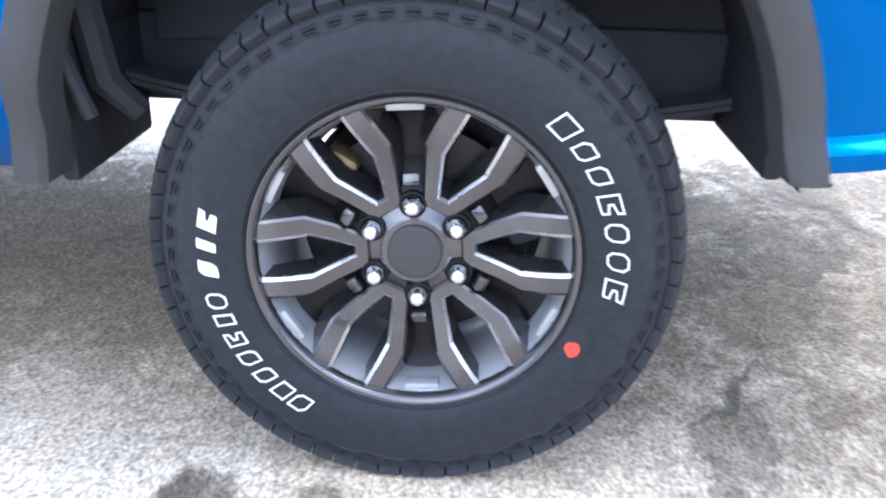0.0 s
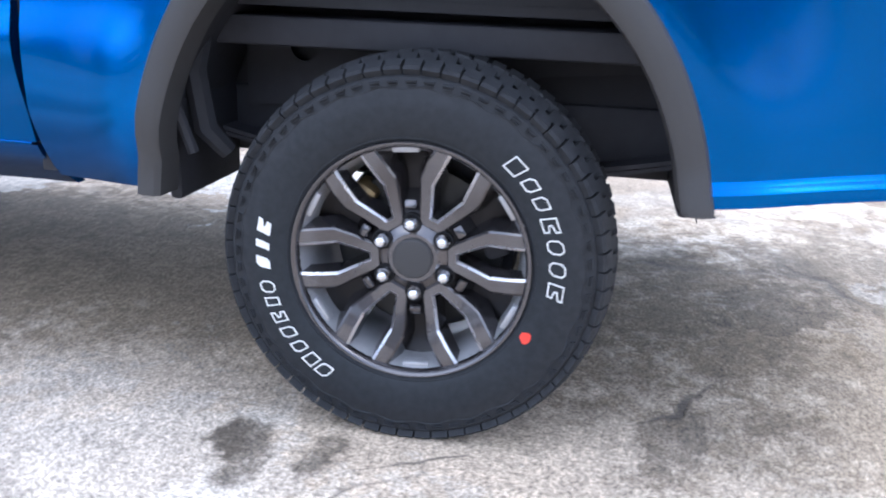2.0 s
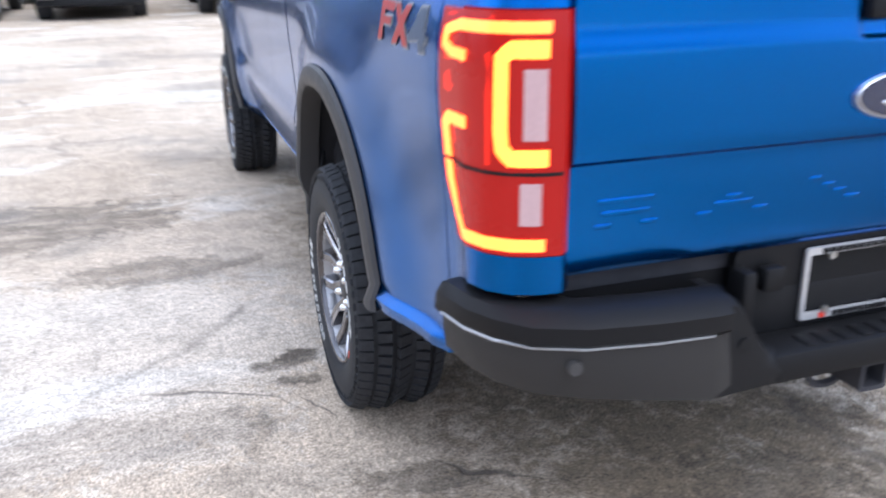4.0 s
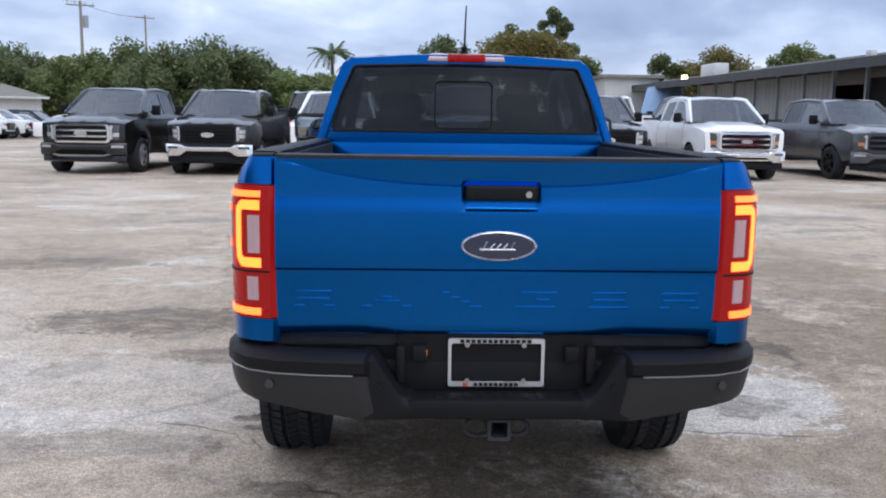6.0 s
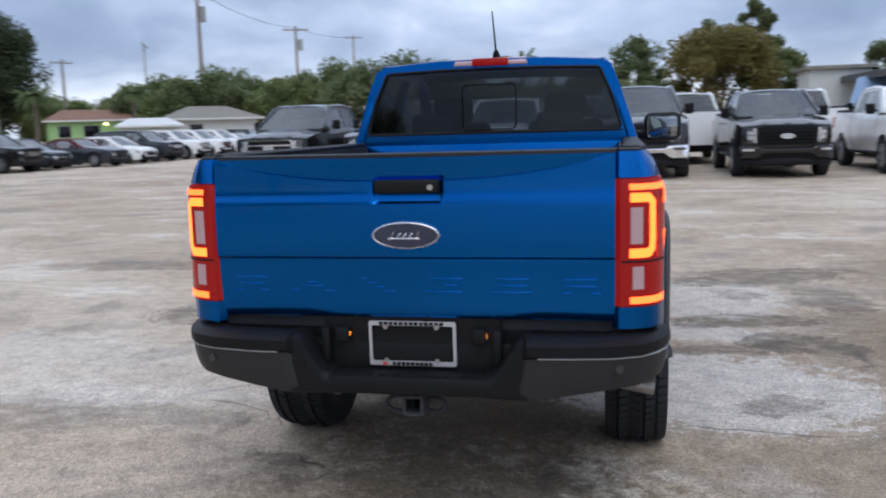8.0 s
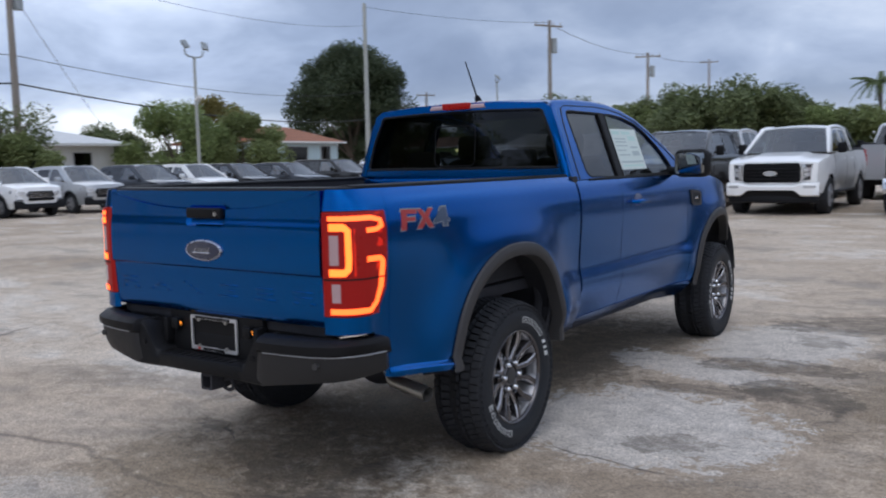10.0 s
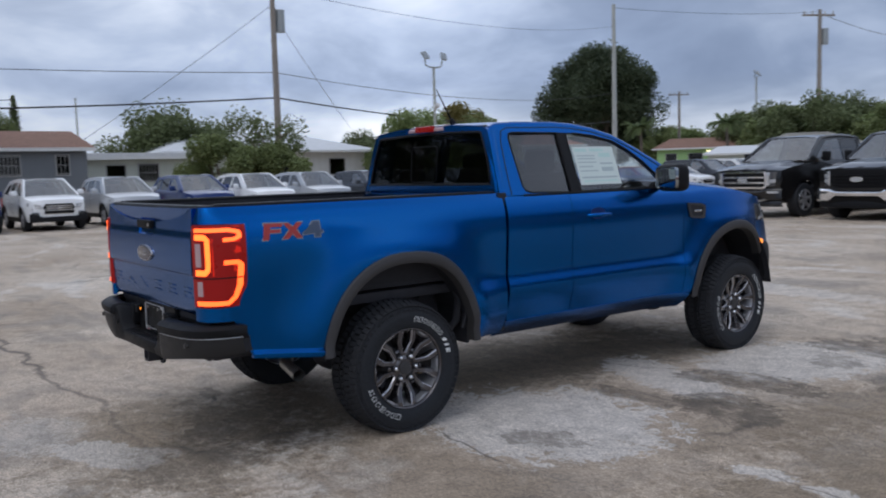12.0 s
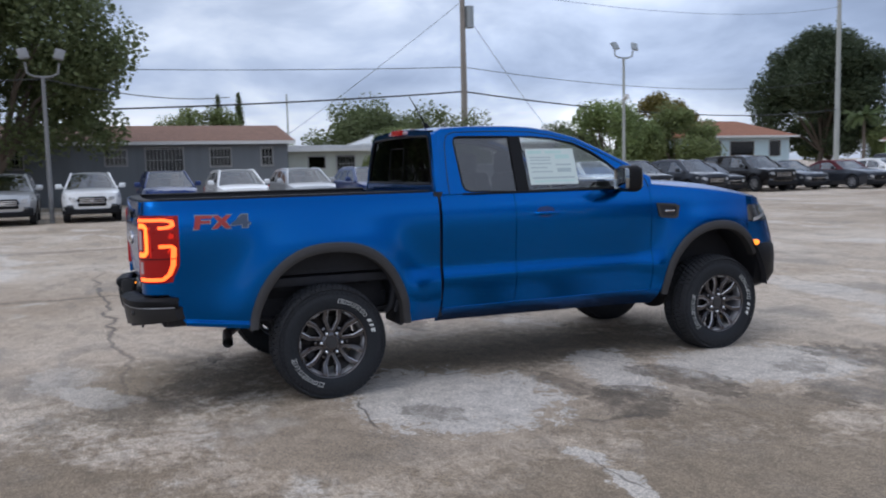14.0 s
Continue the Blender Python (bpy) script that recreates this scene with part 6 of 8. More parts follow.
    for s in (-1, 1):
        bm = B()
        my, mz = w0y + 0.50, belt + 0.12
        box(bm, (s * (W + 0.09), my, mz), (0.20, 0.11, spec.get("mirror", 0.16)), 0.035, segments=3)
        tube(bm, [(s * W * 0.93, my + 0.03, mz - 0.05), (s * (W + 0.02), my + 0.02, mz - 0.02)], 0.025, 8)
        part("door_mirror", bm, spec.get("mirror_mat", paint_mat), car)
        for y in spec["handles"]:
            bm = B()
            tube(bm, [(s * (bx(y, belt - 0.14) - 0.004), y - 0.10, belt - 0.14), (s * (bx(y, belt - 0.14) + 0.028), y - 0.07, belt - 0.138), (s * (bx(y, belt - 0.14) + 0.028), y + 0.07, belt - 0.138), (s * (bx(y, belt - 0.14) - 0.004), y + 0.10, belt - 0.14)], 0.014, 6)
            part("door_handle", bm, spec.get("handle_mat", paint_mat), car)
        for y in spec["gaps"]:
            bm = B()
            tube(bm, [(s * (bx(y, z) + 0.0006), y, z) for z in spaced(sill + 0.10, belt - 0.01, 9)], 0.004, 4)
            part("door_gap", bm, "liner", car)
        if spec.get("cladding"):
            bm = B()
            sheet(bm, lambda y, v: (s * (bx(y, sill + 0.02 + 0.14 * v) + 0.008), y, sill - 0.01 + 0.14 * v), spaced(fo + ar, fo + wb - ar, 8), [0, 0.5, 1])
            flange(bm, (-s * 0.01, 0, 0))
            part("sill_cladding", bm, "plastic", car)
        if spec.get("cladding"):
            for hy in (fo, fo + wb):
                bm = B()
                sheet(bm, lambda t, q: (s * (bx(hy, wr + ar) + (0.006, 0.012, -0.03)[q] - 0.035 * abs(math.cos(t)) ** 3), hy + ar * (1.13, 1.0, 0.99)[q] * math.cos(t), wr + ar * (1.13, 1.0, 0.99)[q] * math.sin(t)), spaced(-0.15, math.pi + 0.15, 20), range(3))
                part("arch_trim", bm, "plastic", car)
        bm = B()
        box(bm, (s * W * 0.86, L - 0.03, belt - 0.20), (W * 0.20, 0.10, 0.30), 0.03)
        part("tail_lamp", bm, "lamp_red", car)
        if spec.get("step"):
            bm = B()
            box(bm, (s * (W - 0.06), fo + wb / 2 - 0.1, sill - 0.02), (0.14, wb - 2 * ar - 0.2, 0.05), 0.02)
            part("side_step", bm, "plastic", car)
        for hy in (fo, fo + wb):
            car_wheel(car, (s * (W - 0.115), hy, wr), wr, spec.get("tw", 0.25), spec.get("rim", "barrel"), s)
    return car


def pickup_face(car, spec, bx, top_line, paint_mat):
    """Upright grille between bracket lamps over a deep bumper."""
    style = spec.get("style", "chrome")
    W = spec["W"] / 2
    fy = lambda x: 0.085 - 0.10 * (1 - (x / (W * 0.84)) ** 2)
    bm = B()
    plate(bm, rounded(0, 0.925, 1.20, 0.42, 0.07), [], lambda u, v: (u, fy(u) - 0.055, v), (0, 0.03, 0))
    grille = part("grille", bm, "plastic", car)
    bar_mat = {"chrome": "chrome", "white": "chrome", "dark": "plastic", "grey": "dark_paint", "silver": "steel"}[style]
    if style != "dark":
        bm = B()
        plate(bm, rounded(0, 0.915, 1.26, 0.42, 0.08), [rounded(0, 0.915, 1.15, 0.33, 0.06)], lambda u, v: (u, fy(u) - 0.085, v), (0, 0.04, 0))
        part("grille_surround", bm, bar_mat, grille)
    for z in ((0.85, 0.98) if style != "dark" else (0.80, 0.87, 0.94, 1.01)):
        bm = B()
        sheet(bm, lambda x, q: (x, fy(x) - (0.07, 0.085, 0.085, 0.07)[q], z + (-0.028, -0.02, 0.02, 0.028)[q] * (1 if style != "dark" else 0.5)), spaced(-0.56, 0.56, 12), range(4))
        part("grille_bar", bm, bar_mat, grille)
    bm = B()
    plate(bm, [(0.145 * math.cos(t), 0.915 + 0.058 * math.sin(t)) for t in spaced(0, 2 * math.pi, 25)[:-1]], [], lambda u, v: (u, -0.112, v), (0, 0.03, 0))
    em = part("oval_emblem", bm, "chrome", grille)
    bm = B()
    plate(bm, [(0.125 * math.cos(t), 0.915 + 0.044 * math.sin(t)) for t in spaced(0, 2 * math.pi, 25)[:-1]], [], lambda u, v: (u, -0.116, v), (0, 0.003, 0))
    part("oval_face", bm, "silver_paint", em)
    for s in (-1, 1):
        def lamp_at(k, z, out=0.0):
            return (s * (0.630 + 0.315 * k), fy(0.63 + 0.315 * k) - 0.075 - out + 0.20 * k ** 2.4, z - 0.06 + 0.012 * k)
        bm = B()
        sheet(bm, lamp_at, spaced(0, 1, 8), spaced(0.825, 1.165, 6))
        flange(bm, (0, 0.06, 0))
        lampm = part("headlamp", bm, "headlamp_dark", car)
        # bright bracket round the lenses
        bm = B()
        plate(bm, [(0.02, 0.835), (0.93, 0.835), (0.98, 0.87), (0.98, 1.15), (0.10, 1.155), (0.02, 1.13)], [[(0.16, 0.885), (0.80, 0.885), (0.80, 1.10), (0.16, 1.10)]], lambda u, v: lamp_at(u, v, 0.012), (0, 0.012, 0))
        part("light_bracket", bm, "headlamp", lampm)
        bm = B()
        sheet(bm, lambda k, z: lamp_at(k, z, 0.006), spaced(0.20, 0.76, 4), spaced(0.90, 0.985, 3))
        part("turn_lens", bm, "lens_amber" if style in ("white", "grey", "silver") else "headlamp", lampm)
        bm = B()
        sheet(bm, lambda k, z: lamp_at(k, z, 0.006), spaced(0.20, 0.76, 4), spaced(1.005, 1.085, 3))
        part("lamp_reflector", bm, "headlamp" if style == "dark" else "headlamp_dark", lampm)
    bump = {"chrome": "gloss_black", "dark": "chrome", "white": "chrome", "grey": "grey_paint", "silver": "chrome"}[style]
    bump = spec.get("bump", bump)
    bow = lambda x: 0.60 * max(0, abs(x) / W - 0.72) ** 1.5
    end = lambda x: step(0.46, 0.66, abs(x))
    # bumper: a slim bar in the middle that deepens toward its ends
    bm = B()
    sheet(bm, lambda x, q: (x, fy(x) - (0.09, 0.14, 0.15, 0.12, 0.05)[q] + bow(x), (0.545 - 0.13 * end(x), 0.555 - 0.11 * end(x), 0.62, 0.655, 0.67)[q] + 0.045 * end(x) * (1 if q > 1 else 0.0)), spaced(-0.96 * W, 0.96 * W, 32), range(5))
    flange(bm, (0, 0.03, 0))
    bumper_p = part("front_bumper", bm, bump, car)
    bm = B()
    plate(bm, [(-0.70, 0.38), (0.70, 0.38), (0.50, 0.55), (-0.50, 0.55)], [], lambda u, v: (u, fy(u) - 0.10, v), (0, 0.05, 0))
    part("bumper_intake", bm, "plastic", bumper_p)
    bm = B()
    sheet(bm, lambda x, q: (x, fy(x) - (0.0, 0.07, 0.08, 0.04)[q] + bow(x), (0.27, 0.29, 0.38, 0.45)[q]), spaced(-0.93 * W, 0.93 * W, 24), range(4))
    flange(bm, (0, 0.03, 0))
    part("air_dam", bm, "plastic" if style != "chrome" else "gloss_black", car)
    if style in ("chrome", "white"):
        bm = B()
        z0 = 0.42 if style == "chrome" else 0.49
        tube(bm, [(x, fy(x) - 0.115 + bow(x), z0 + 0.03 * step(0.5, 0.62, abs(x))) for x in spaced(-0.66, 0.66, 20)], 0.022, 6)
        part("lower_lip", bm, "steel" if style == "chrome" else "chrome", bumper_p)
    for s in (-1, 1):
        bm = B()
        sheet(bm, lambda x, z: (s * x, fy(x) - 0.155 + bow(x), z), spaced(0.68, 0.92, 5), [0.60, 0.65])
        flange(bm, (0, 0.02, 0))
        part("fog_lamp", bm, "headlamp" if bump != "chrome" else "headlamp_dark", bumper_p)


def suv_face(car, spec, bx, top_line, paint_mat):
    """Hexagon grille, slanted lamps, black lower bumper."""
    W, zt = spec["W"] / 2, top_line(0.10)
    fy = lambda x: 0.10 - 0.10 * (1 - (x / W) ** 2) - 0.03
    gz = zt - 0.20
    bm = B()
    gw, gh = spec.get("gw", 0.40), spec.get("gh", 0.10)
    hexa = [(-gw, gz), (-gw * 0.82, gz + gh), (gw * 0.82, gz + gh), (gw, gz), (gw * 0.72, gz - gh), (-gw * 0.72, gz - gh)]
    plate(bm, hexa, [], lambda u, v: (u, fy(u) - 0.016, v), (0, 0.03, 0))
    grille = part("grille", bm, "plastic", car)
    for dz in (-0.5, 0.0, 0.5):
        bm = B()
        sheet(bm, lambda x, q: (x, fy(x) - 0.026, gz + dz * gh + (-0.012, 0.012)[q]), spaced(-gw * 0.82, gw * 0.82, 9), range(2))
        flange(bm, (0, 0.01, 0))
        part("grille_bar", bm, spec.get("bar", "chrome"), grille)
    bm = B()
    plate(bm, [(0.075 * math.cos(t), gz + 0.03 * math.sin(t)) for t in spaced(0, 2 * math.pi, 17)[:-1]], [], lambda u, v: (u, fy(0) - 0.034, v), (0, 0.02, 0))
    part("oval_emblem", bm, "chrome", grille)
    for s in (-1, 1):
        bm = B()
        sheet(bm, lambda k, q: (s * (gw + 0.03 + (W * 0.93 - gw - 0.03) * k), fy(gw + (W * 0.93 - gw) * k) - 0.02 + 0.26 * k ** 2.5, gz + 0.02 + 0.07 * k + (q - 0.3) * (0.12 - 0.02 * k)), spaced(0, 1, 7), spaced(0, 1, 4))
        flange(bm, (0, 0.05, 0))
        part("headlamp", bm, "headlamp", car)
        bm = B()
        box(bm, (s * W * 0.74, fy(W * 0.74) + 0.01, spec["sill"] + 0.26), (0.20, 0.06, 0.09), 0.02, Euler((0, 0, s * radians(20))).to_matrix())
        part("fog_lamp", bm, "headlamp_dark", car)
    bm = B()
    sheet(bm, lambda x, q: (x, fy(x) - (0.0, 0.025, 0.03, 0.01)[q] + 0.12 * max(0, abs(x) / W - 0.75), spec["sill"] + (0.0, 0.02, 0.13, 0.16)[q] + 0.10 * step(0.55 * W, 0.7 * W, abs(x)) * (1 if q > 1 else 0)), spaced(-0.93 * W, 0.93 * W, 22), range(4))
    flange(bm, (0, 0.03, 0))
    part("lower_bumper", bm, "plastic", car)
    bm = B()
    box(bm, (0, fy(0) - 0.01, spec["sill"] + 0.30), (W * 0.95, 0.05, 0.10), 0.02)
    part("intake", bm, "plastic", car)


M["glass_cab"] = pane("tinted_cab_glass", (0.50, 0.53, 0.52), 0.03, 2.9)
M["tan_seat"] = simple("tan_seat_cloth", (0.26, 0.18, 0.12), 0.8, grain=0.2, grain_scale=60, vary=0.4)
M["soft_top"] = simple("maroon_soft_top", (0.10, 0.012, 0.02), 0.8, grain=0.2, grain_scale=80)

TRUCK = dict(L=5.88, W=2.03, wb=3.68, fo=0.95, wr=0.41, tw=0.27, belt=1.34, sill=0.47, top=[(0.0, 1.08), (0.10, 1.13), (0.35, 1.20), (0.8, 1.26), (1.35, 1.315), (1.9, 1.34), (3.85, 1.37), (3.95, 1.39), (5.88, 1.41)], crown=0.04, bulge=0.035, nose=0.11, tumble=0.33, rail=0.055, dome=0.06,
             roof=dict(ws0=(1.22, 1.365), ws1=(2.05, 1.91), rw1=(3.72, 1.915), rw0=(3.86, 1.39), peak=1.965), pillars=[2.86], handles=[2.62, 3.55], gaps=[1.55, 2.88, 3.84], bed=True, step=True, mirror=0.24, mirror_mat="plastic", kick=0.02, face=pickup_face, side_glass="glass_dark")
SMALL_SUV = dict(L=4.10, W=1.77, wb=2.52, fo=0.82, wr=0.335, tw=0.21, belt=1.03, sill=0.28, top=[(0.0, 0.84), (0.10, 0.90), (0.4, 0.98), (0.95, 1.035), (1.6, 1.03), (4.10, 1.08)], crown=0.05, nose=0.22,
                 tumble=0.42, gw=0.46, gh=0.125, roof=dict(ws0=(0.84, 1.04), ws1=(1.72, 1.545), rw1=(3.60, 1.50), rw0=(4.02, 1.08), peak=1.585), pillars=[2.28, 3.12], handles=[2.1, 2.95], gaps=[1.22, 2.26, 3.12], cladding=True, kick=0.06, face=suv_face)
BIG_SUV = dict(L=5.0, W=1.99, wb=3.02, fo=0.88, wr=0.38, tw=0.25, belt=1.12, sill=0.30, top=[(0.0, 0.94), (0.10, 1.0), (0.4, 1.07), (1.15, 1.12), (1.8, 1.12), (5.0, 1.16)], crown=0.05, nose=0.20,
               roof=dict(ws0=(1.15, 1.13), ws1=(1.90, 1.66), rw1=(4.55, 1.64), rw0=(4.90, 1.16), peak=1.72), pillars=[2.65, 3.60], handles=[2.45, 3.4], gaps=[1.5, 2.65, 3.6], cladding=True, kick=0.05, gw=0.55, gh=0.14, face=suv_face)
SEDAN = dict(L=4.85, W=1.85, wb=2.85, fo=0.95, wr=0.335, tw=0.22, belt=0.93, sill=0.20, top=[(0.0, 0.66), (0.10, 0.72), (0.4, 0.82), (1.2, 0.92), (1.8, 0.93), (4.2, 1.0), (4.85, 0.99)], crown=0.05, nose=0.24,
             roof=dict(ws0=(1.18, 0.93), ws1=(2.05, 1.385), rw1=(3.45, 1.37), rw0=(4.25, 1.02), peak=1.43), pillars=[2.72], handles=[2.5, 3.35], gaps=[1.5, 2.72], kick=0.05, gw=0.45, gh=0.12, face=suv_face)
COUPE = dict(L=4.78, W=1.90, wb=2.72, fo=0.90, wr=0.345, tw=0.25, belt=0.92, sill=0.20, top=[(0.0, 0.66), (0.10, 0.74), (0.4, 0.85), (1.45, 0.95), (2.0, 0.93), (4.0, 0.98), (4.78, 0.97)], crown=0.05, nose=0.20,
             roof=dict(ws0=(1.50, 0.94), ws1=(2.20, 1.33), rw1=(3.20, 1.33), rw0=(3.95, 0.99), peak=1.37), pillars=[2.95], handles=[2.75], gaps=[1.6, 2.95], kick=0.04, gw=0.50, gh=0.10, face=suv_face, roof_mat="soft_top", frame_mat="soft_top", bar="plastic")

PROTO = {}


def parked(kind, spec, paint_mat, x, y, turn, name, label, category, group, **change):
    """One parked vehicle: the first of its kind is built, the others are copies with their own paint."""
    key = (kind, tuple(sorted(change.items())))
    m = Matrix.Translation((x, y, 0)) @ Matrix.Rotation(radians(turn), 4, "Z") @ Matrix.Scale(1.10 if kind == "truck" else 1.0, 4)
    if key not in PROTO:
        car = build_vehicle({**spec, **change}, M[paint_mat], name, label, category, group)
        PROTO[key] = (car, M[paint_mat])
        car.matrix_basis = m
        return car
    proto, old = PROTO[key]
    car = copy_thing(proto, m)
    tagged(car, label, category, group)
    for o in car.children_recursive:
        if o.material_slots and o.material_slots[0].material == old:
            o.material_slots[0].link = "OBJECT"
            o.material_slots[0].material = M[paint_mat]
    return car


ROW = "pickups parked in a row"
for x, y, turn, col, style, words, change in (
    (-8.55, 17.75, -2, "gloss_black", "chrome", "glossy black crew-cab pickup with chrome-framed grille, parked nose out", {}),
    (-5.45, 17.75, 0, "gloss_black", "dark", "glossy black crew-cab pickup with chrome bumper, parked nose out", {}),
    (-2.40, 17.70, 0, "white_paint", "dark", "white crew-cab pickup with black grille, parked nose out", {"bump": "white_paint"}),
    (1.15, 17.9, 0, "dark_paint", "dark", "dark grey crew-cab pickup with chrome bumper, parked nose out", {}),
    (4.60, 17.95, 0, "gloss_black", "dark", "glossy black crew-cab pickup with black grille, parked nose out", {"bump": "gloss_black"}),
    (8.15, 18.0, 0, "white_paint", "white", "white crew-cab pickup with chrome grille, parked nose out", {}),
    (12.15, 18.3, 2, "grey_paint", "grey", "dark grey crew-cab pickup with black grille, parked nose out", {"rim": "rim_dark"}),
    (15.6, 18.3, 2, "grey_paint", "grey", "dark grey crew-cab pickup with grey bumper, parked nose out", {"rim": "rim_dark"}),
    (19.1, 18.4, 2, "dark_paint", "grey", "dark crew-cab pickup parked nose out beside the shed", {"rim": "rim_dark"}),
):
    parked("truck", TRUCK, col, x, y, turn, "pickup_truck", words, "pickup truck", ROW, style=style, **change)
BACK = "pickups parked in the back row"
for x, y, turn, col, words in (
    (-6.9, 32.0, 180, "silver_paint", "silver-grey pickup in the back row, tail to the lot"),
    (-3.8, 32.0, 180, "dark_paint", "dark pickup in the back row, tail to the lot"),
    (-0.6, 32.3, 180, "silver_paint", "silver pickup in the back row, tail to the lot"),
    (2.9, 32.0, 180, "white_paint", "white pickup in the back row, tail to the lot"),
    (6.6, 32.2, 180, "white_paint", "white pickup in the back row, tail to the lot"),
    (10.2, 32.0, 180, "gloss_black", "black pickup in the back row, tail to the lot"),
):
    parked("truck", TRUCK, col, x, y, turn, "pickup_truck", words, "pickup truck", BACK, style="dark")
CARS = "small cars parked in a row"
for k, (y, col, words) in enumerate((
    (-6.1, "white_paint", "white compact crossover parked nose out by the fence"),
    (-3.65, "silver_paint", "silver compact crossover parked nose out by the fence"),
    (-1.15, "white_paint", "white compact crossover with black cladding, parked nose out"),
    (1.25, "navy_paint", "navy blue compact crossover with black cladding, parked nose out"),
    (3.65, "white_paint", "white compact crossover parked nose out before the grey house"),
    (6.1, "silver_paint", "silver compact crossover parked nose out"),
    (8.5, "navy_paint", "dark blue compact crossover parked nose out"),
    (10.9, "white_paint", "white compact crossover parked nose out by the wooden pole"),
    (13.4, "silver_paint", "pale silver compact crossover parked nose out"),
    (15.9, "dark_paint", "dark grey compact crossover parked nose out"),
    (18.3, "white_paint", "white compact crossover parked nose out by the floodlight pole"),
    (20.8, "gloss_black", "black compact crossover parked nose out"),
    (23.3, "dark_paint", "dark compact crossover parked nose out"),
)):
    parked("small", SMALL_SUV, col, -22.4 - 0.25 * (k % 3), y, 90, "compact_crossover", words, "car", CARS)
for x, y, kind, spec, col, name, words in (
    (-24.6, 26.2, "sedan", SEDAN, "gloss_black", "sedan", "black sedan parked in the row of cars"),
    (-24.4, 29.0, "big", BIG_SUV, "gloss_black", "large_suv", "large dark sport utility vehicle with chrome grille bars"),
    (-24.6, 31.4, "sedan", SEDAN, "dark_paint", "sedan", "dark sedan parked in the row of cars"),
    (-23.4, 34.2, "coupe", COUPE, "dark_paint", "convertible", "dark convertible with a maroon soft top"),
    (-23.8, 37.6, "sedan", SEDAN, "white_paint", "sedan", "white sedan with a black grille, parked nose out"),
    (-23.8, 40.4, "big", BIG_SUV, "dark_paint", "large_suv", "dark grey sport utility vehicle parked nose out"),
    (-23.6, 43.4, "big", BIG_SUV, "white_paint", "large_suv", "white sport utility vehicle parked nose out"),
    (-23.6, 46.3, "big", BIG_SUV, "white_paint", "large_suv", "white sport utility vehicle beside its twin"),
    (-23.6, 49.2, "big", BIG_SUV, "white_paint", "large_suv", "white sport utility vehicle far along the row"),
    (-23.6, 52.2, "sedan", SEDAN, "white_paint", "sedan", "white sedan far along the row"),
    (-24.0, 55.0, "big", BIG_SUV, "dark_paint", "large_suv", "dark sport utility vehicle at the row's far end"),
):
    parked(kind, spec, col, x, y, 90, name, words, "car", "")
parked("sedan", SEDAN, "white_paint", -17.5, 47.0, 90, "sedan", "white sedan standing across the lot's far end", "car", "")
parked("sedan", SEDAN, "dark_paint", -16.0, 50.5, 90, "sedan", "dark sedan standing across the lot's far end", "car", "")
parked("big", BIG_SUV, "red_paint", 8.35, 9.9, -78, "large_suv", "dark red sport utility vehicle standing in the lot", "car", "")

# ---- houses, shed, poles and trees round the lot ----


def shingles(name, colour):
    m, n, s = material(name)
    pos = n.add("ShaderNodeTexCoord").outputs["Object"]
    rows = n.add("ShaderNodeTexBrick", Scale=1.0, Mortar_Size=0.012, Brick_Width=0.30, Row_Height=0.14)
    rows.inputs["Color1"].default_value = (*colour, 1)
    rows.inputs["Color2"].default_value = (*[c * 0.72 for c in colour], 1)
    rows.inputs["Mortar"].default_value = (*[c * 0.45 for c in colour], 1)
    n.link(pos, rows.inputs["Vector"])
    worn = n.noise(pos, 0.9, 5.0)
    n.link(n.mix(n.math("MULTIPLY", worn, 0.45), rows.outputs["Color"], tuple(c * 1.25 for c in colour)), s.inputs["Base Color"])
    s.inputs["Roughness"].default_value = 0.9
    return m


def stucco(name, colour, streak=0.35):
    """Painted plaster with weather streaks running down."""
    m, n, s = material(name)
    pos = n.add("ShaderNodeTexCoord").outputs["Object"]
    stretch = n.add("ShaderNodeMapping")
    stretch.inputs["Scale"].default_value = (2.0, 2.0, 0.25)
    n.link(pos, stretch.inputs[0])
    f = n.math("ADD", n.math("MULTIPLY", n.noise(stretch.outputs[0], 1.6, 6.0), 0.7), n.math("MULTIPLY", n.noise(pos, 30.0, 3.0), 0.3))
    n.link(n.mix(1.0, colour, n.math("MULTIPLY_ADD", f, 2 * streak, 1 - streak), "MULTIPLY"), s.inputs["Base Color"])
    s.inputs["Roughness"].default_value = 0.85
    return m


M["roof_brown"] = shingles("brown_shingles", (0.26, 0.145, 0.10))
M["roof_red"] = shingles("red_brown_tiles", (0.33, 0.14, 0.08))
M["roof_grey"] = shingles("weathered_shingles", (0.25, 0.235, 0.20))
M["roof_white"] = stucco("white_flat_roof", (0.62, 0.63, 0.63), 0.2)
M["wall_grey"] = stucco("grey_stucco", (0.165, 0.18, 0.195), 0.25)
M["wall_pale"] = stucco("pale_green_stucco", (0.50, 0.53, 0.47), 0.15)
M["wall_white"] = stucco("white_stucco", (0.58, 0.58, 0.55), 0.18)
M["wall_blue"] = stucco("pale_blue_stucco", (0.48, 0.60, 0.63), 0.15)
M["wall_green"] = stucco("bright_green_stucco", (0.33, 0.52, 0.22), 0.15)
M["shed_metal"] = stucco("corrugated_grey_metal", (0.28, 0.28, 0.275), 0.4)
M["shed_roof"] = stucco("dark_metal_roof", (0.075, 0.075, 0.075), 0.35)
M["window_dark"] = pane("house_window_glass", (0.05, 0.055, 0.06), 0.03)
M["room_dark"] = simple("dim_room", (0.03, 0.03, 0.032), 0.9)
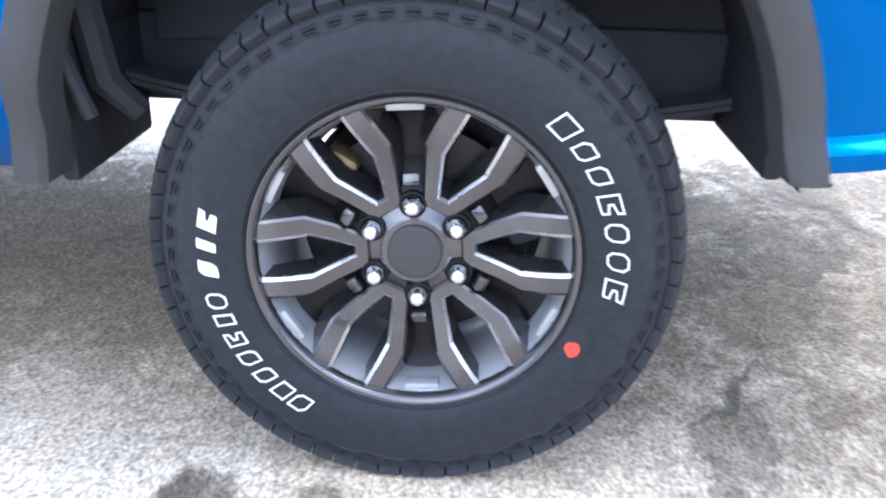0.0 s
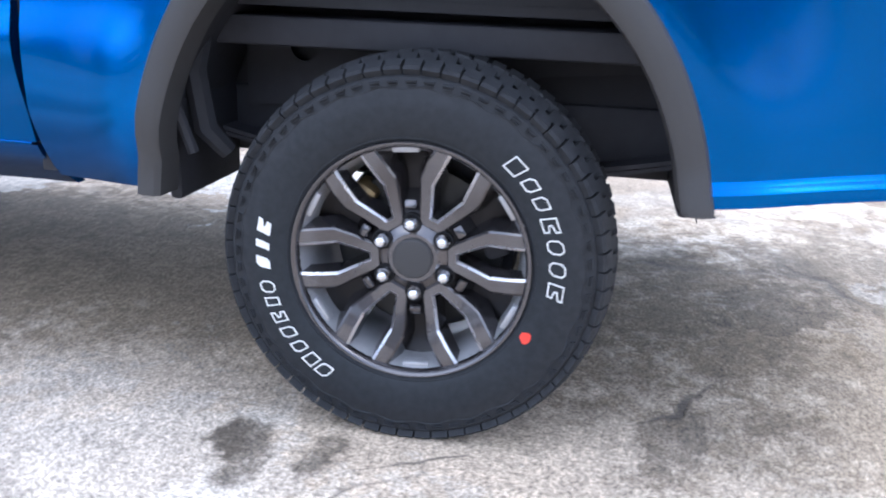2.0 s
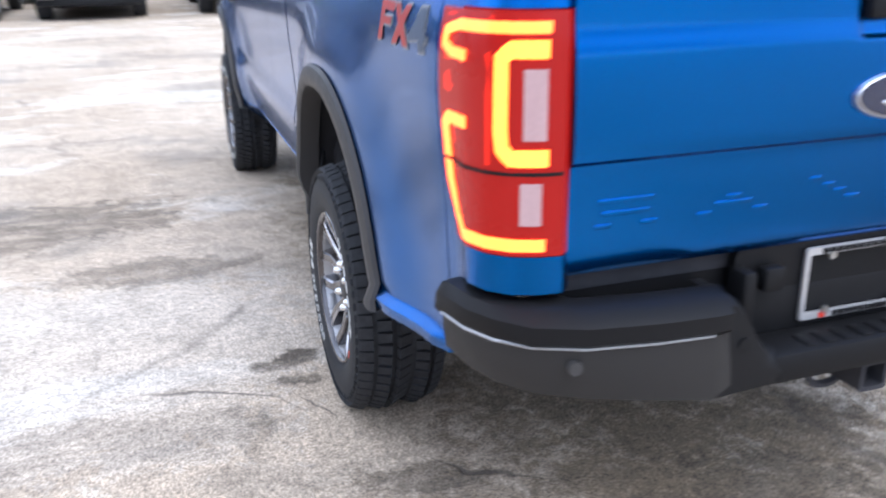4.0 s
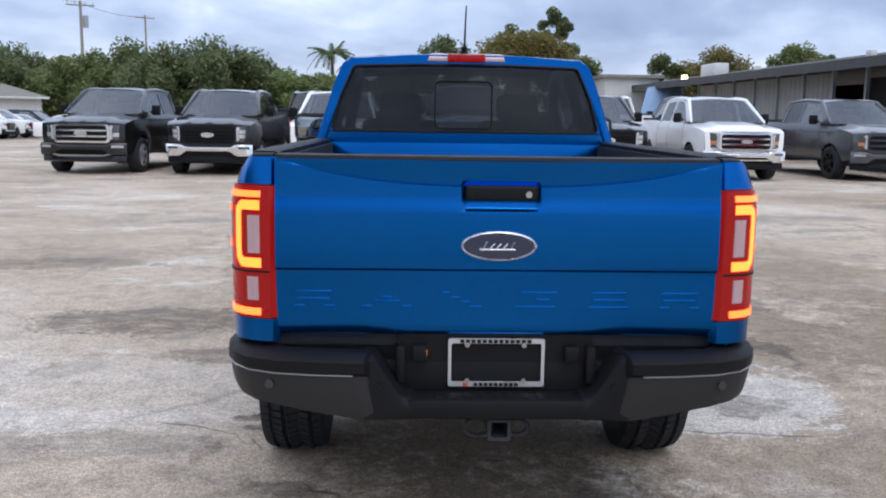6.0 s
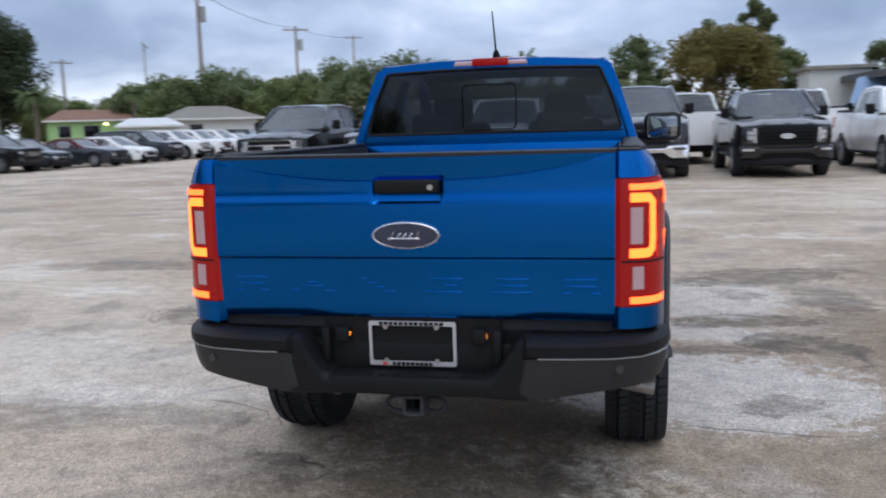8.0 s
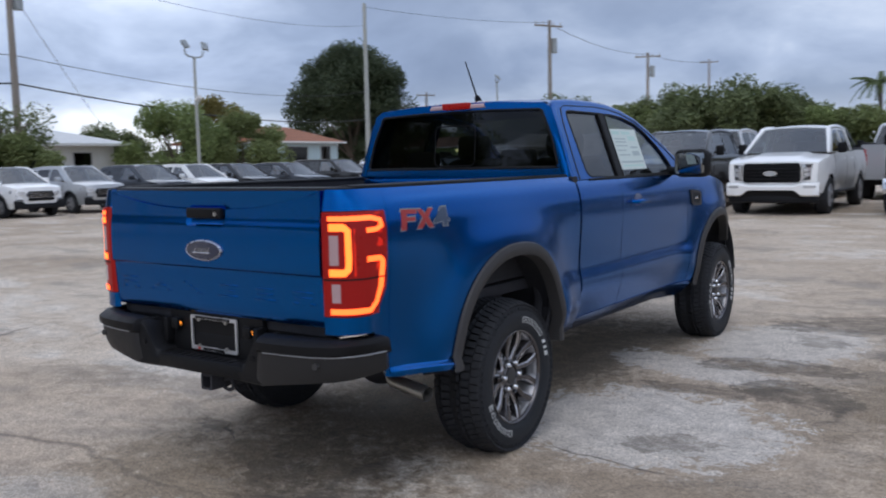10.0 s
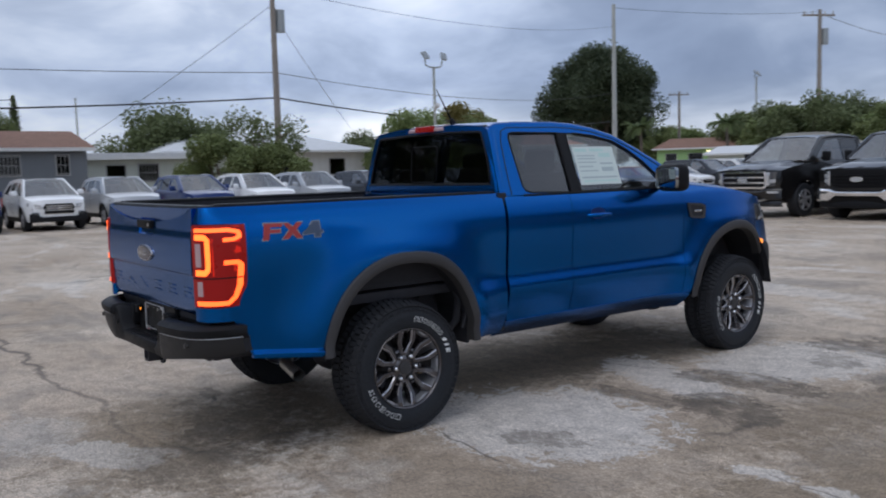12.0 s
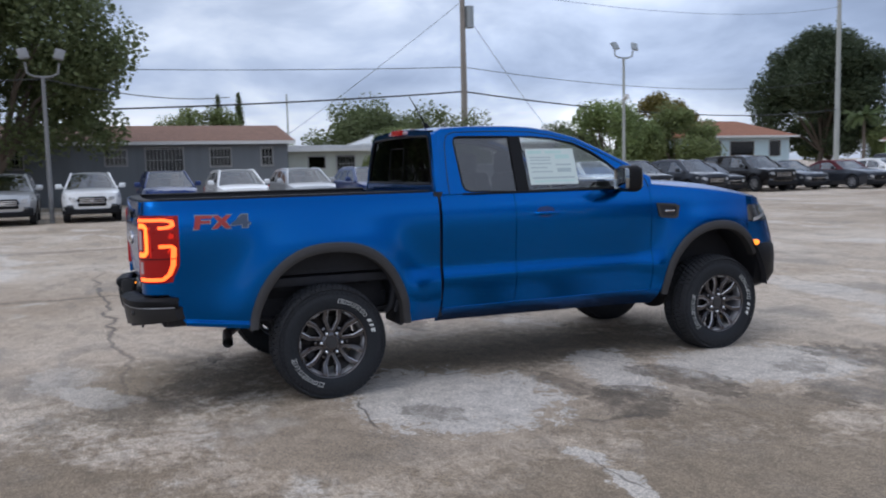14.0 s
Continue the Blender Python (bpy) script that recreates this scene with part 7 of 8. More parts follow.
M["window_trim"] = simple("weathered_window_trim", (0.34, 0.34, 0.33), 0.7, grain=0.15, grain_scale=20)
M["pole_grey"] = simple("weathered_grey_pole", (0.20, 0.20, 0.20), 0.7, grain=0.2, grain_scale=10)
M["trim_white"] = simple("white_trim_paint", (0.66, 0.66, 0.64), 0.6, grain=0.12, grain_scale=20)
M["pole_wood"] = stucco("weathered_pole_wood", (0.27, 0.235, 0.20), 0.4)
M["galvanised"] = simple("galvanised_steel", (0.34, 0.36, 0.36), 0.5, 0.6, grain=0.2, grain_scale=15)
M["concrete_pole"] = stucco("grey_concrete_pole", (0.40, 0.41, 0.38), 0.2)
M["cable"] = simple("black_cable", (0.015, 0.015, 0.016), 0.6)
M["bark"] = stucco("bark", (0.14, 0.11, 0.085), 0.5)
M["lamp_glow"] = simple("lit_wall_lamp", (0.9, 0.8, 0.5), 0.4, emit=(1.0, 0.82, 0.42), power=5.0)
M["tarp"] = stucco("blue_grey_tarp", (0.25, 0.36, 0.52), 0.2)


def leaf(name, colour, spread=0.25):
    m, n, s = material(name)
    rnd = n.add("ShaderNodeNewGeometry").outputs["Random Per Island"]
    dark, light = tuple(c * (1 - spread) for c in colour), tuple(min(1, c * (1 + 1.3 * spread)) for c in colour)
    col = n.mix(rnd, dark, light)
    pos = n.add("ShaderNodeTexCoord").outputs["Object"]
    n.link(n.mix(n.math("MULTIPLY", n.noise(pos, 0.7, 3.0), 0.5), col, (colour[0] * 1.35, colour[1] * 1.1, colour[2] * 0.6)), s.inputs["Base Color"])
    s.inputs["Roughness"].default_value, s.inputs["Specular IOR Level"].default_value = 0.6, 0.3
    through_leaf = n.add("ShaderNodeBsdfTranslucent")
    n.link(col, through_leaf.inputs["Color"])
    both = n.add("ShaderNodeMixShader", Fac=0.42)
    n.link(s.outputs[0], both.inputs[1])
    n.link(through_leaf.outputs[0], both.inputs[2])
    n.link(both.outputs[0], next(x for x in m.node_tree.nodes if x.type == "OUTPUT_MATERIAL").inputs[0])
    return m


M["leaf_dark"] = leaf("dark_green_leaves", (0.145, 0.18, 0.088))
M["leaf_deep"] = leaf("deep_green_leaves", (0.075, 0.10, 0.06))
M["leaf_mid"] = leaf("green_leaves", (0.18, 0.222, 0.095))
M["leaf_light"] = leaf("light_green_leaves", (0.225, 0.29, 0.125))
M["leaf_olive"] = leaf("olive_yellow_leaves", (0.19, 0.168, 0.06))
M["leaf_palm"] = leaf("palm_fronds", (0.10, 0.14, 0.06))


def window(parent, y, z, w, h, x, bars=True, bar_mat="window_trim"):
    """A barred window in a wall that faces +x."""
    bm = B()
    plate(bm, [(y - w / 2 - 0.06, z - h / 2 - 0.06), (y + w / 2 + 0.06, z - h / 2 - 0.06), (y + w / 2 + 0.06, z + h / 2 + 0.06), (y - w / 2 - 0.06, z + h / 2 + 0.06)], [[(y - w / 2, z - h / 2), (y + w / 2, z - h / 2), (y + w / 2, z + h / 2), (y - w / 2, z + h / 2)]], lambda u, v: (x + 0.04, u, v), (-0.06, 0, 0))
    win = part("window", bm, "window_trim", parent, smooth=False)
    bm = B()
    plate(bm, [(y - w / 2, z - h / 2), (y + w / 2, z - h / 2), (y + w / 2, z + h / 2), (y - w / 2, z + h / 2)], [], lambda u, v: (x + 0.006, u, v))
    part("pane", bm, "window_dark", win, smooth=False)
    if bars:
        k = max(3, int(w / 0.16))
        for i in range(k + 1):
            part("window_bar", box(B(), (x + 0.07, y - w / 2 + w * i / k, z), (0.02, 0.022, h)), bar_mat, win, smooth=False)
        for dz in (-0.45, 0, 0.45):
            part("window_bar", box(B(), (x + 0.072, y, z + dz * h), (0.02, w, 0.025)), bar_mat, win, smooth=False)
    return win


def house(name, x, y0, y1, depth, eave, ridge, wall, roof, label, windows=(), hip=0.0, over=0.35, slope_out=True, turn=0.0, about=None):
    """A low house whose long front faces +x; hip: how far the ridge ends stand in from the gables."""
    h = thing(name, label, "house")
    bm = B()
    # the front has openings for its windows
    holes = [[(y - w / 2, z - hh / 2), (y + w / 2, z - hh / 2), (y + w / 2, z + hh / 2), (y - w / 2, z + hh / 2)] for y, z, w, hh, _ in windows]
    plate(bm, [(y0, 0), (y1, 0), (y1, eave), (y0, eave)], holes, lambda u, v: (x, u, v), (-0.2, 0, 0))
    part("front_wall", bm, wall, h, smooth=False)
    bm = B()
    for yy in (y0 + 0.1, y1 - 0.1):
        box(bm, (x - depth / 2, yy, eave / 2), (depth - 0.4, 0.2, eave - 0.01))
        if hip < 0.3 and ridge > eave + 0.3:
            plate(bm, [(x, eave), (x - depth, eave), (x - depth / 2, ridge - 0.1)], [], lambda u, v: (u, yy - 0.1, v), (0, 0.2, 0))
    box(bm, (x - depth + 0.1, (y0 + y1) / 2, eave / 2), (0.2, y1 - y0, eave - 0.01))
    part("side_wall", bm, wall, h, smooth=False)
    bm = B()
    box(bm, (x - 0.9, (y0 + y1) / 2, eave / 2), (0.05, y1 - y0 - 0.5, eave - 0.2))
    part("room_back", bm, "room_dark", h, smooth=False)
    o = over
    bm = B()
    if ridge > eave + 0.3:
        a, b = (x + o, y0 - o, eave), (x + o, y1 + o, eave)
        c, d = (x - depth - o, y1 + o, eave), (x - depth - o, y0 - o, eave)
        r0, r1 = (x - depth / 2, y0 - o + hip, ridge), (x - depth / 2, y1 + o - hip, ridge)
        faces = [[a, b, r1, r0], [c, d, r0, r1]] + ([[b, c, r1], [d, a, r0]] if hip > 0.3 else [])
        for f in faces:
            bm.faces.new([bm.verts.new(p) for p in f])
        out = bmesh.ops.extrude_face_region(bm, geom=list(bm.faces), use_keep_orig=True)
        for v in (g for g in out["geom"] if isinstance(g, bmesh.types.BMVert)):
            v.co.z -= 0.12
    else:
        box(bm, (x - depth / 2, (y0 + y1) / 2, eave + 0.10), (depth + 2 * o, y1 - y0 + 2 * o, 0.22), 0.02)
    part("roof", bm, roof, h, smooth=False, merge=False)
    bm = B()
    box(bm, (x + o + 0.015, (y0 + y1) / 2, eave - 0.07), (0.03, y1 - y0 + 2 * o, 0.16))
    part("fascia", bm, "trim_white", h, smooth=False)
    for y, z, w, hh, bars in windows:
        window(h, y, z, w, hh, x, bars)
    if turn:
        p = Vector(about)
        h.matrix_basis = Matrix.Translation(p) @ Matrix.Rotation(radians(turn), 4, "Z") @ Matrix.Translation(-p)
    return h


house("house", -38.0, -7.5, 8.6, 8.0, 3.05, 4.05, "wall_grey", "roof_brown", "low grey stucco house with brown shingle roof and white window bars", [(-4.5, 2.3, 1.3, 0.9, True), (0.2, 2.3, 0.95, 0.75, True), (2.45, 2.15, 1.75, 1.2, True), (5.15, 2.25, 1.0, 0.9, True), (7.5, 2.25, 0.55, 0.9, True)])
house("house", -44.0, 10.0, 18.5, 7.0, 2.75, 2.75, "wall_pale", "roof_white", "low pale house with a flat white roof", [(11.7, 1.95, 1.0, 0.65, False), (13.5, 1.85, 1.1, 0.95, True), (16.6, 1.9, 1.2, 0.9, False)], over=0.5)
house("house", -48.0, 16.5, 30.5, 11.0, 3.15, 4.5, "wall_white", "roof_white", "white house with a low pale hipped roof", [(19.0, 2.0, 1.4, 1.0, False), (24.2, 2.0, 2.0, 1.0, False), (28.2, 2.0, 1.2, 1.1, False)], hip=3.6, over=0.9)
house("house", -52.0, 45.9, 57.0, 9.0, 3.6, 5.1, "wall_blue", "roof_red", "pale blue house with a red-brown hipped roof", [(48.5, 2.5, 1.5, 1.3, False), (51.6, 2.4, 2.6, 1.4, False), (55.3, 2.5, 1.2, 1.3, False)], hip=2.6, over=0.6)
green_house = house("house", -60.0, 79.0, 88.6, 8.0, 3.35, 4.6, "wall_green", "roof_brown", "bright green house with a brown hipped roof", [(80.6, 2.1, 1.2, 1.2, False), (83.4, 2.1, 1.6, 1.2, False), (87.0, 2.1, 1.2, 1.2, False)], hip=2.2, over=0.6, turn=-52, about=(-60.0, 79.6, 0))
bm = B()
box(bm, (-59.9, 84.9, 2.9), (0.14, 0.42, 0.2), 0.03)
part("porch_lamp", bm, "lamp_glow", green_house, "lit porch lamp")
house("garage", -37.5, 58.5, 63.2, 5.0, 2.3, 2.95, "wall_pale", "roof_white", "low pale garage with a white roof behind the parked cars", [], hip=1.2, over=0.4, turn=-58, about=(-37.5, 60.8, 0))
house("house", -42.5, 72.0, 81.0, 9.0, 3.0, 4.3, "wall_white", "roof_grey", "far house with a weathered grey hipped roof", [(75.0, 1.9, 1.2, 1.0, False)], hip=3.2, over=0.6, turn=-58, about=(-42.5, 72.0, 0))
glow = part("wall_lamp", box(B(), (-41.6, 63.2, 2.35), (0.16, 0.3, 0.16), 0.03), "lamp_glow")
tagged(glow, "small lit lamp on the green house's wall", "lamp")

# long metal shed on the far side of the trucks
shed = thing("metal_shed", "long grey corrugated metal shed with a dark overhanging roof", "shed")
SX, SY0, SY1, SE = 17.6, 22.0, 70.0, 3.75
lean = lambda y: SX - 0.045 * (y - SY0) * 1.4
k = 0
y = SY0
while y < SY1:
    w = 2.4
    kind = k % 7
    bm = B()
    if kind in (3,) or (k in (1, 2)):
        box(bm, (lean(y) + 1.2, y + w / 2, 1.7), (0.06, w, 3.4))
        part("dark_bay", bm, "room_dark", shed, smooth=False)
    else:
        n = 12
        sheet(bm, lambda i, v: (lean(y + w * i / n) - 0.035 * (1 if i % 2 else 0), y + w * i / n, v), range(n + 1), [0, 3.6])
        flange(bm, (0.05, 0, 0))
        part("wall_sheet", bm, "shed_metal", shed, smooth=False)
    bm = B()
    box(bm, (lean(y) - 0.06, y, 1.85), (0.14, 0.14, 3.7))
    part("shed_post", bm, "galvanised", shed, smooth=False)
    y += w
    k += 1
bm = B()
sheet(bm, lambda y, q: (lean(y) + (-1.5, -1.5, 6.5, 13.0)[q], y, (SE - 0.12, SE + 0.16, SE + 1.35, SE + 0.3)[q]), spaced(SY0 - 1, SY1, 14), range(4))
flange(bm, (0, 0, -0.1))
part("shed_roof", bm, "shed_roof", shed, smooth=False)
bm = B()
for yy in (SY0, SY1):
    box(bm, (lean(yy) + 6.0, yy, 1.9), (12.0, 0.1, 3.8))
sheet(bm, lambda y, v: (lean(y) + 10.0, y, v), spaced(SY0, SY1, 6), [0, 3.9])
part("back_wall", bm, "room_dark", shed, smooth=False)
for y in (27.0, 36.0, 45.0):
    bm = B()
    box(bm, (lean(y) - 1.3, y, SE + 0.28), (0.25, 0.35, 0.22), 0.03)
    part("eave_lamp", bm, "lamp_glow" if y > 40 else "trim_white", shed)
bm = B()
box(bm, (lean(42.0) - 0.5, 43.0, SE + 0.55), (0.8, 2.2, 0.7), 0.05)
part("roof_unit", bm, "trim_white", shed)
office = house("site_office", 15.9, 54.0, 58.0, 3.6, 4.4, 4.4, "wall_white", "roof_grey", "white block office beside the metal shed", [], over=0.3)
bm = B()
sheet(bm, lambda u, v: (13.0 + 2.4 * u + 0.9 * v, 47.5 + 1.8 * v, 1.7 + 1.9 * v + 0.15 * math.sin(math.pi * u)), spaced(0, 1, 8), spaced(0, 1, 8))
flange(bm, (0, 0, -0.02))
bmp = part("tarpaulin", bm, "tarp")
tagged(bmp, "blue-grey tarpaulin sloping beside the metal shed", "tarpaulin")


# poles and cables
def wood_pole(x, y, height, label, arms=1, box_on=False, r=0.16, turn=0.0, mat="pole_wood"):
    p = thing("utility_pole", label, "utility pole", "utility poles", m=Matrix.Translation((x, y, 0)) @ Matrix.Rotation(radians(turn), 4, "Z"))
    bm = B()
    tube(bm, [(0, 0, -0.2), (0.02, 0, height * 0.5), (0, 0, height)], [r, r * 0.85, r * 0.65], 12)
    part("shaft", bm, mat, p)
    g = max(1.0, r / 0.18)  # tall poles carry longer arms and larger transformers
    for k in range(arms):
        bm = B()
        box(bm, (0, 0.75 * r, height - 0.35 * g - 0.9 * g * k), (2.4 * g, 0.10 * g, 0.12 * g), 0.01)
        arm = part("crossarm", bm, mat, p)
        for q in (-1.05, -0.45, 0.45, 1.05):
            bm = B()
            rod(bm, (q * g, 0.75 * r, height - (0.30 + 0.9 * k) * g), (q * g, 0.75 * r, height - (0.05 + 0.9 * k) * g), 0.05 * g, 0.035 * g, 8)
            part("insulator", bm, "steel", arm)
    if box_on:
        bm = B()
        rod(bm, (r + 0.22 * g, 0.1, height - 2.3 * g), (r + 0.22 * g, 0.1, height - 1.25 * g), 0.24 * g, n=16)
        box(bm, (r, 0.1, height - 1.7 * g), (0.3 * g, 0.1 * g, 0.1 * g))
        part("transformer", bm, "galvanised", p)
    return p


def flood_pole(x, y, height, label, turn=0.0, mat="concrete_pole", head="galvanised", k=1.0):
    p = thing("floodlight_pole", label, "street lamp", "floodlight poles", m=Matrix.Translation((x, y, 0)) @ Matrix.Rotation(radians(turn), 4, "Z"))
    bm = B()
    tube(bm, [(0, 0, -0.1), (0, 0, height - 0.9)], [0.11 * k, 0.08 * k], 10)
    part("shaft", bm, mat, p)
    for s in (-1, 1):
        bm = B()
        tube(bm, [(0, 0, height - 0.9), (0, s * 0.35 * k, height - 0.88), (0, s * 0.62 * k, height - 0.78), (0, s * 0.68 * k, height - 0.45)], 0.05 * k, 8)
        arm = part("lamp_arm", bm, head, p)
        bm = B()
        box(bm, (0.12, s * 0.72 * k, height - 0.2), (0.14 * k, 0.42 * k, 0.55 * k), 0.04 * k, Euler((radians(s * -14), radians(-32), 0)).to_matrix())
        part("floodlight_head", bm, head, arm)
    return p


wood_pole(-39.4, 19.4, 12.2, "leaning wooden utility pole with transformer behind the parked cars", 1, True, 0.21, 90)
wood_pole(-66.1, 78.2, 21.0, "tall grey utility pole before a round tree", 0, False, 0.32, 0, "concrete_pole")
wood_pole(-60.4, 115.3, 22.8, "grey wooden utility pole with a crossarm above the trees", 1, True, 0.38, 62)
wood_pole(-67.5, 172.7, 23.8, "wooden utility pole with crossarm and transformer above the hedge", 1, True, 0.40, 20)
wood_pole(-64.0, 202.4, 24.6, "far wooden utility pole with a crossarm", 1, False, 0.32, 20)
wood_pole(-70.0, 96.0, 11.5, "far wooden utility pole behind the green house", 1, False, 0.22, 60)
wood_pole(-52.2, 11.9, 6.7, "thin lamp pole behind the grey house", 0, False, 0.08, 0, "concrete_pole")
flood_pole(-38.8, 30.1, 8.9, "grey pole with twin floodlights behind the parked cars", 0)
flood_pole(-59.5, 98.2, 13.2, "far pole with twin floodlights", 20, k=1.25)
flood_pole(-23.6, -2.35, 5.5, "grey pole with twin floodlights between two parked cars", 0, "pole_grey", "pole_grey", 0.72)
bm = B()
rod(bm, (-38.75, 30.1, 5.5), (-38.4, 30.1, 5.65), 0.14, n=10)
dish = part("pole_box", bm, "trim_white")
tagged(dish, "small white box on the floodlight pole", "box")


def cable(a, b, sag, r, label, n=24):
    a, b = Vector(a), Vector(b)
    bm = B()
    tube(bm, [a.lerp(b, i / n) + Vector((0, 0, -4 * sag * (i / n) * (1 - i / n))) for i in range(n + 1)], r, 6)
    return tagged(part("overhead_cable", bm, "cable"), label, "cable", "overhead cables")


C0 = (-39.4, 19.4)
cable((*C0, 5.85), (-40.5, -22.0, 4.6), 0.5, 0.045, "thick black overhead cable on poles")
cable((*C0, 5.85), (-66.1, 78.2, 7.0), 1.0, 0.045, "thick black overhead cable on poles")
cable((*C0, 7.25), (-40.5, -22.0, 7.0), 0.4, 0.02, "thin dark overhead cable on poles")
cable((*C0, 7.25), (-66.1, 78.2, 10.4), 1.2, 0.02, "thin dark overhead cable on poles")
cable((*C0, 11.9), (-66.1, 78.2, 18.4), 1.2, 0.015, "thin dark overhead wire on poles")
cable((*C0, 11.9), (-42.0, -22.0, 12.0), 0.5, 0.015, "thin dark overhead wire on poles")
cable((*C0, 11.0), (-46.5, 9.5, 3.0), 0.15, 0.014, "thin service wire to a house")
cable((*C0, 10.6), (-48.0, 30.0, 4.0), 0.15, 0.014, "thin service wire to a house")
cable((-60.4, 115.3, 22.5), (-66.1, 78.2, 20.6), 0.5, 0.025, "thin dark overhead wire on poles")
cable((-60.4, 115.3, 22.3), (-67.5, 172.7, 23.5), 1.2, 0.04, "thin dark overhead wire on poles")
cable((-67.5, 172.7, 23.5), (-64.0, 202.4, 24.2), 0.8, 0.04, "thin dark overhead wire on poles")
cable((-23.6, -2.35, 4.55), (-39.6, 6.0, 5.4), 0.3, 0.02, "thin dark overhead cable on poles")
cable((-23.6, -2.35, 4.55), (-24.0, -28.0, 4.4), 0.4, 0.02, "thin dark overhead cable on poles")


# trees: trunk, limbs and a crown of leaf clusters
def tree_meshes(seed, height, spread, clear, clumps, leaves, leaf_size, flat=1.0):
    """Trunk and crown as two bmeshes; the crown is many small bent leaves gathered in clumps round the limbs."""
    rnd = random.Random(seed)
    trunk, crown = B(), B()
    base_r = 0.022 * height + 0.05
    fork = max(clear, height * 0.14)
    lean_x, lean_y = rnd.uniform(-0.04, 0.04) * height, rnd.uniform(-0.04, 0.04) * height
    tube(trunk, [(0, 0, -0.1), (lean_x * 0.4, lean_y * 0.4, fork * 0.6), (lean_x, lean_y, fork)], [base_r, base_r * 0.8, base_r * 0.65], 8)
    tips = []
    for k in range(clumps):
        a = 2 * math.pi * (k / clumps * 2.4 + rnd.random() * 0.3)
        up_part = rnd.random() ** 0.8
        rad = spread * math.sqrt(max(0.05, 1 - (2 * up_part - 0.85) ** 2 * 0.85)) * rnd.uniform(0.45, 0.95)
        tip = Vector((lean_x + rad * math.cos(a), lean_y + rad * math.sin(a), fork * 0.95 + (height - fork) * (0.08 + 0.86 * up_part) * flat))
        tips.append(tip)
        if k % 2 == 0 and k < 40:
            mid = Vector((lean_x, lean_y, fork)).lerp(tip, 0.5) + Vector((rnd.uniform(-0.2, 0.2), rnd.uniform(-0.2, 0.2), 0.12 * spread))
            tube(trunk, [(lean_x, lean_y, fork * 0.95), mid, tip], [base_r * 0.45, base_r * 0.25, base_r * 0.08], 5)
    leaves, leaf_size = int(leaves * 3.4), leaf_size * 0.53
    per = leaves // clumps
    verts, faces = [], []
    for tip in tips:
        size = spread * rnd.uniform(0.20, 0.36)
        for _ in range(per):
            d = Vector((rnd.gauss(0, 1), rnd.gauss(0, 1), rnd.gauss(0, 0.75)))
            p = tip + d.normalized() * size * rnd.random() ** 0.45
            s = leaf_size * rnd.uniform(0.6, 1.35)
            q = Euler((rnd.uniform(-1.0, 1.0), rnd.uniform(-1.0, 1.0), rnd.uniform(0, 6.28))).to_matrix()
            n = len(verts)
            for c in ((-0.5, -0.28, 0), (0.0, -0.34, 0.10), (0.62, 0.0, -0.06), (0.0, 0.34, 0.10), (-0.5, 0.28, 0)):
                verts.append(p + q @ Vector(c) * s)
            faces += [(n, n + 1, n + 2, n + 3, n + 4)]
    return trunk, (verts, faces)


def grow(name, seed, height, spread, clear, clumps, leaves, leaf_size, mat, label, at, category="tree", group="", flat=1.0):
    trunk, (verts, faces) = tree_meshes(seed, height, spread, clear, clumps, leaves, leaf_size, flat)
    t = thing(name, label, category, group, m=Matrix.Translation((*at, 0)))
    part("trunk", trunk, "bark", t)
    me = bpy.data.meshes.new("crown")
    me.from_pydata(verts, [], faces)
    me.materials.append(M[mat])
    crown = new("crown", me)
    crown.parent = t
    return t


grow("tree", 3, 11.2, 5.6, 1.6, 76, 17000, 0.34, "leaf_dark", "large dark leafy tree with ragged branches behind the floodlight pole", (-32.5, -4.6))
grow("tree", 5, 10.6, 4.9, 0.8, 120, 24000, 0.36, "leaf_deep", "large round dark green tree behind the parked cars", (-43.6, 51.0)).matrix_basis = Matrix.Translation((-78.0, 88.2, 0)) @ Matrix.Scale(1.68, 4)
grow("tree", 7, 6.2, 4.2, 1.0, 34, 6000, 0.36, "leaf_dark", "broad dark tree behind the low pale house", (-53.2, 18.2))
grow("tree", 9, 5.6, 3.6, 0.8, 30, 5000, 0.34, "leaf_light", "bushy light green tree behind the parked cars", (-44.6, 33.2))
grow("tree", 11, 5.0, 3.4, 0.7, 28, 4600, 0.34, "leaf_mid", "bushy green tree behind the parked cars", (-43.2, 37.6))
grow("tree", 13, 7.4, 3.4, 1.6, 26, 4000, 0.36, "leaf_olive", "olive-brown tree behind the bushes", (-56.0, 46.5))
grow("bush", 15, 3.3, 2.2, 0.3, 26, 5200, 0.24, "leaf_mid", "dense green bush before the white house", (-35.4, 14.3), "bush")
grow("bush", 17, 3.0, 1.9, 0.3, 22, 4200, 0.24, "leaf_mid", "green bush beside the wooden pole", (-35.0, 16.9), "bush")
grow("tree", 19, 5.3, 2.4, 2.4, 12, 700, 0.28, "leaf_dark", "thin sapling with sparse tufts by the wooden pole", (-37.6, 17.6))
grow("tree", 21, 6.6, 4.0, 1.0, 26, 4200, 0.36, "leaf_mid", "round green tree behind the grey house", (-65.0, 7.6))
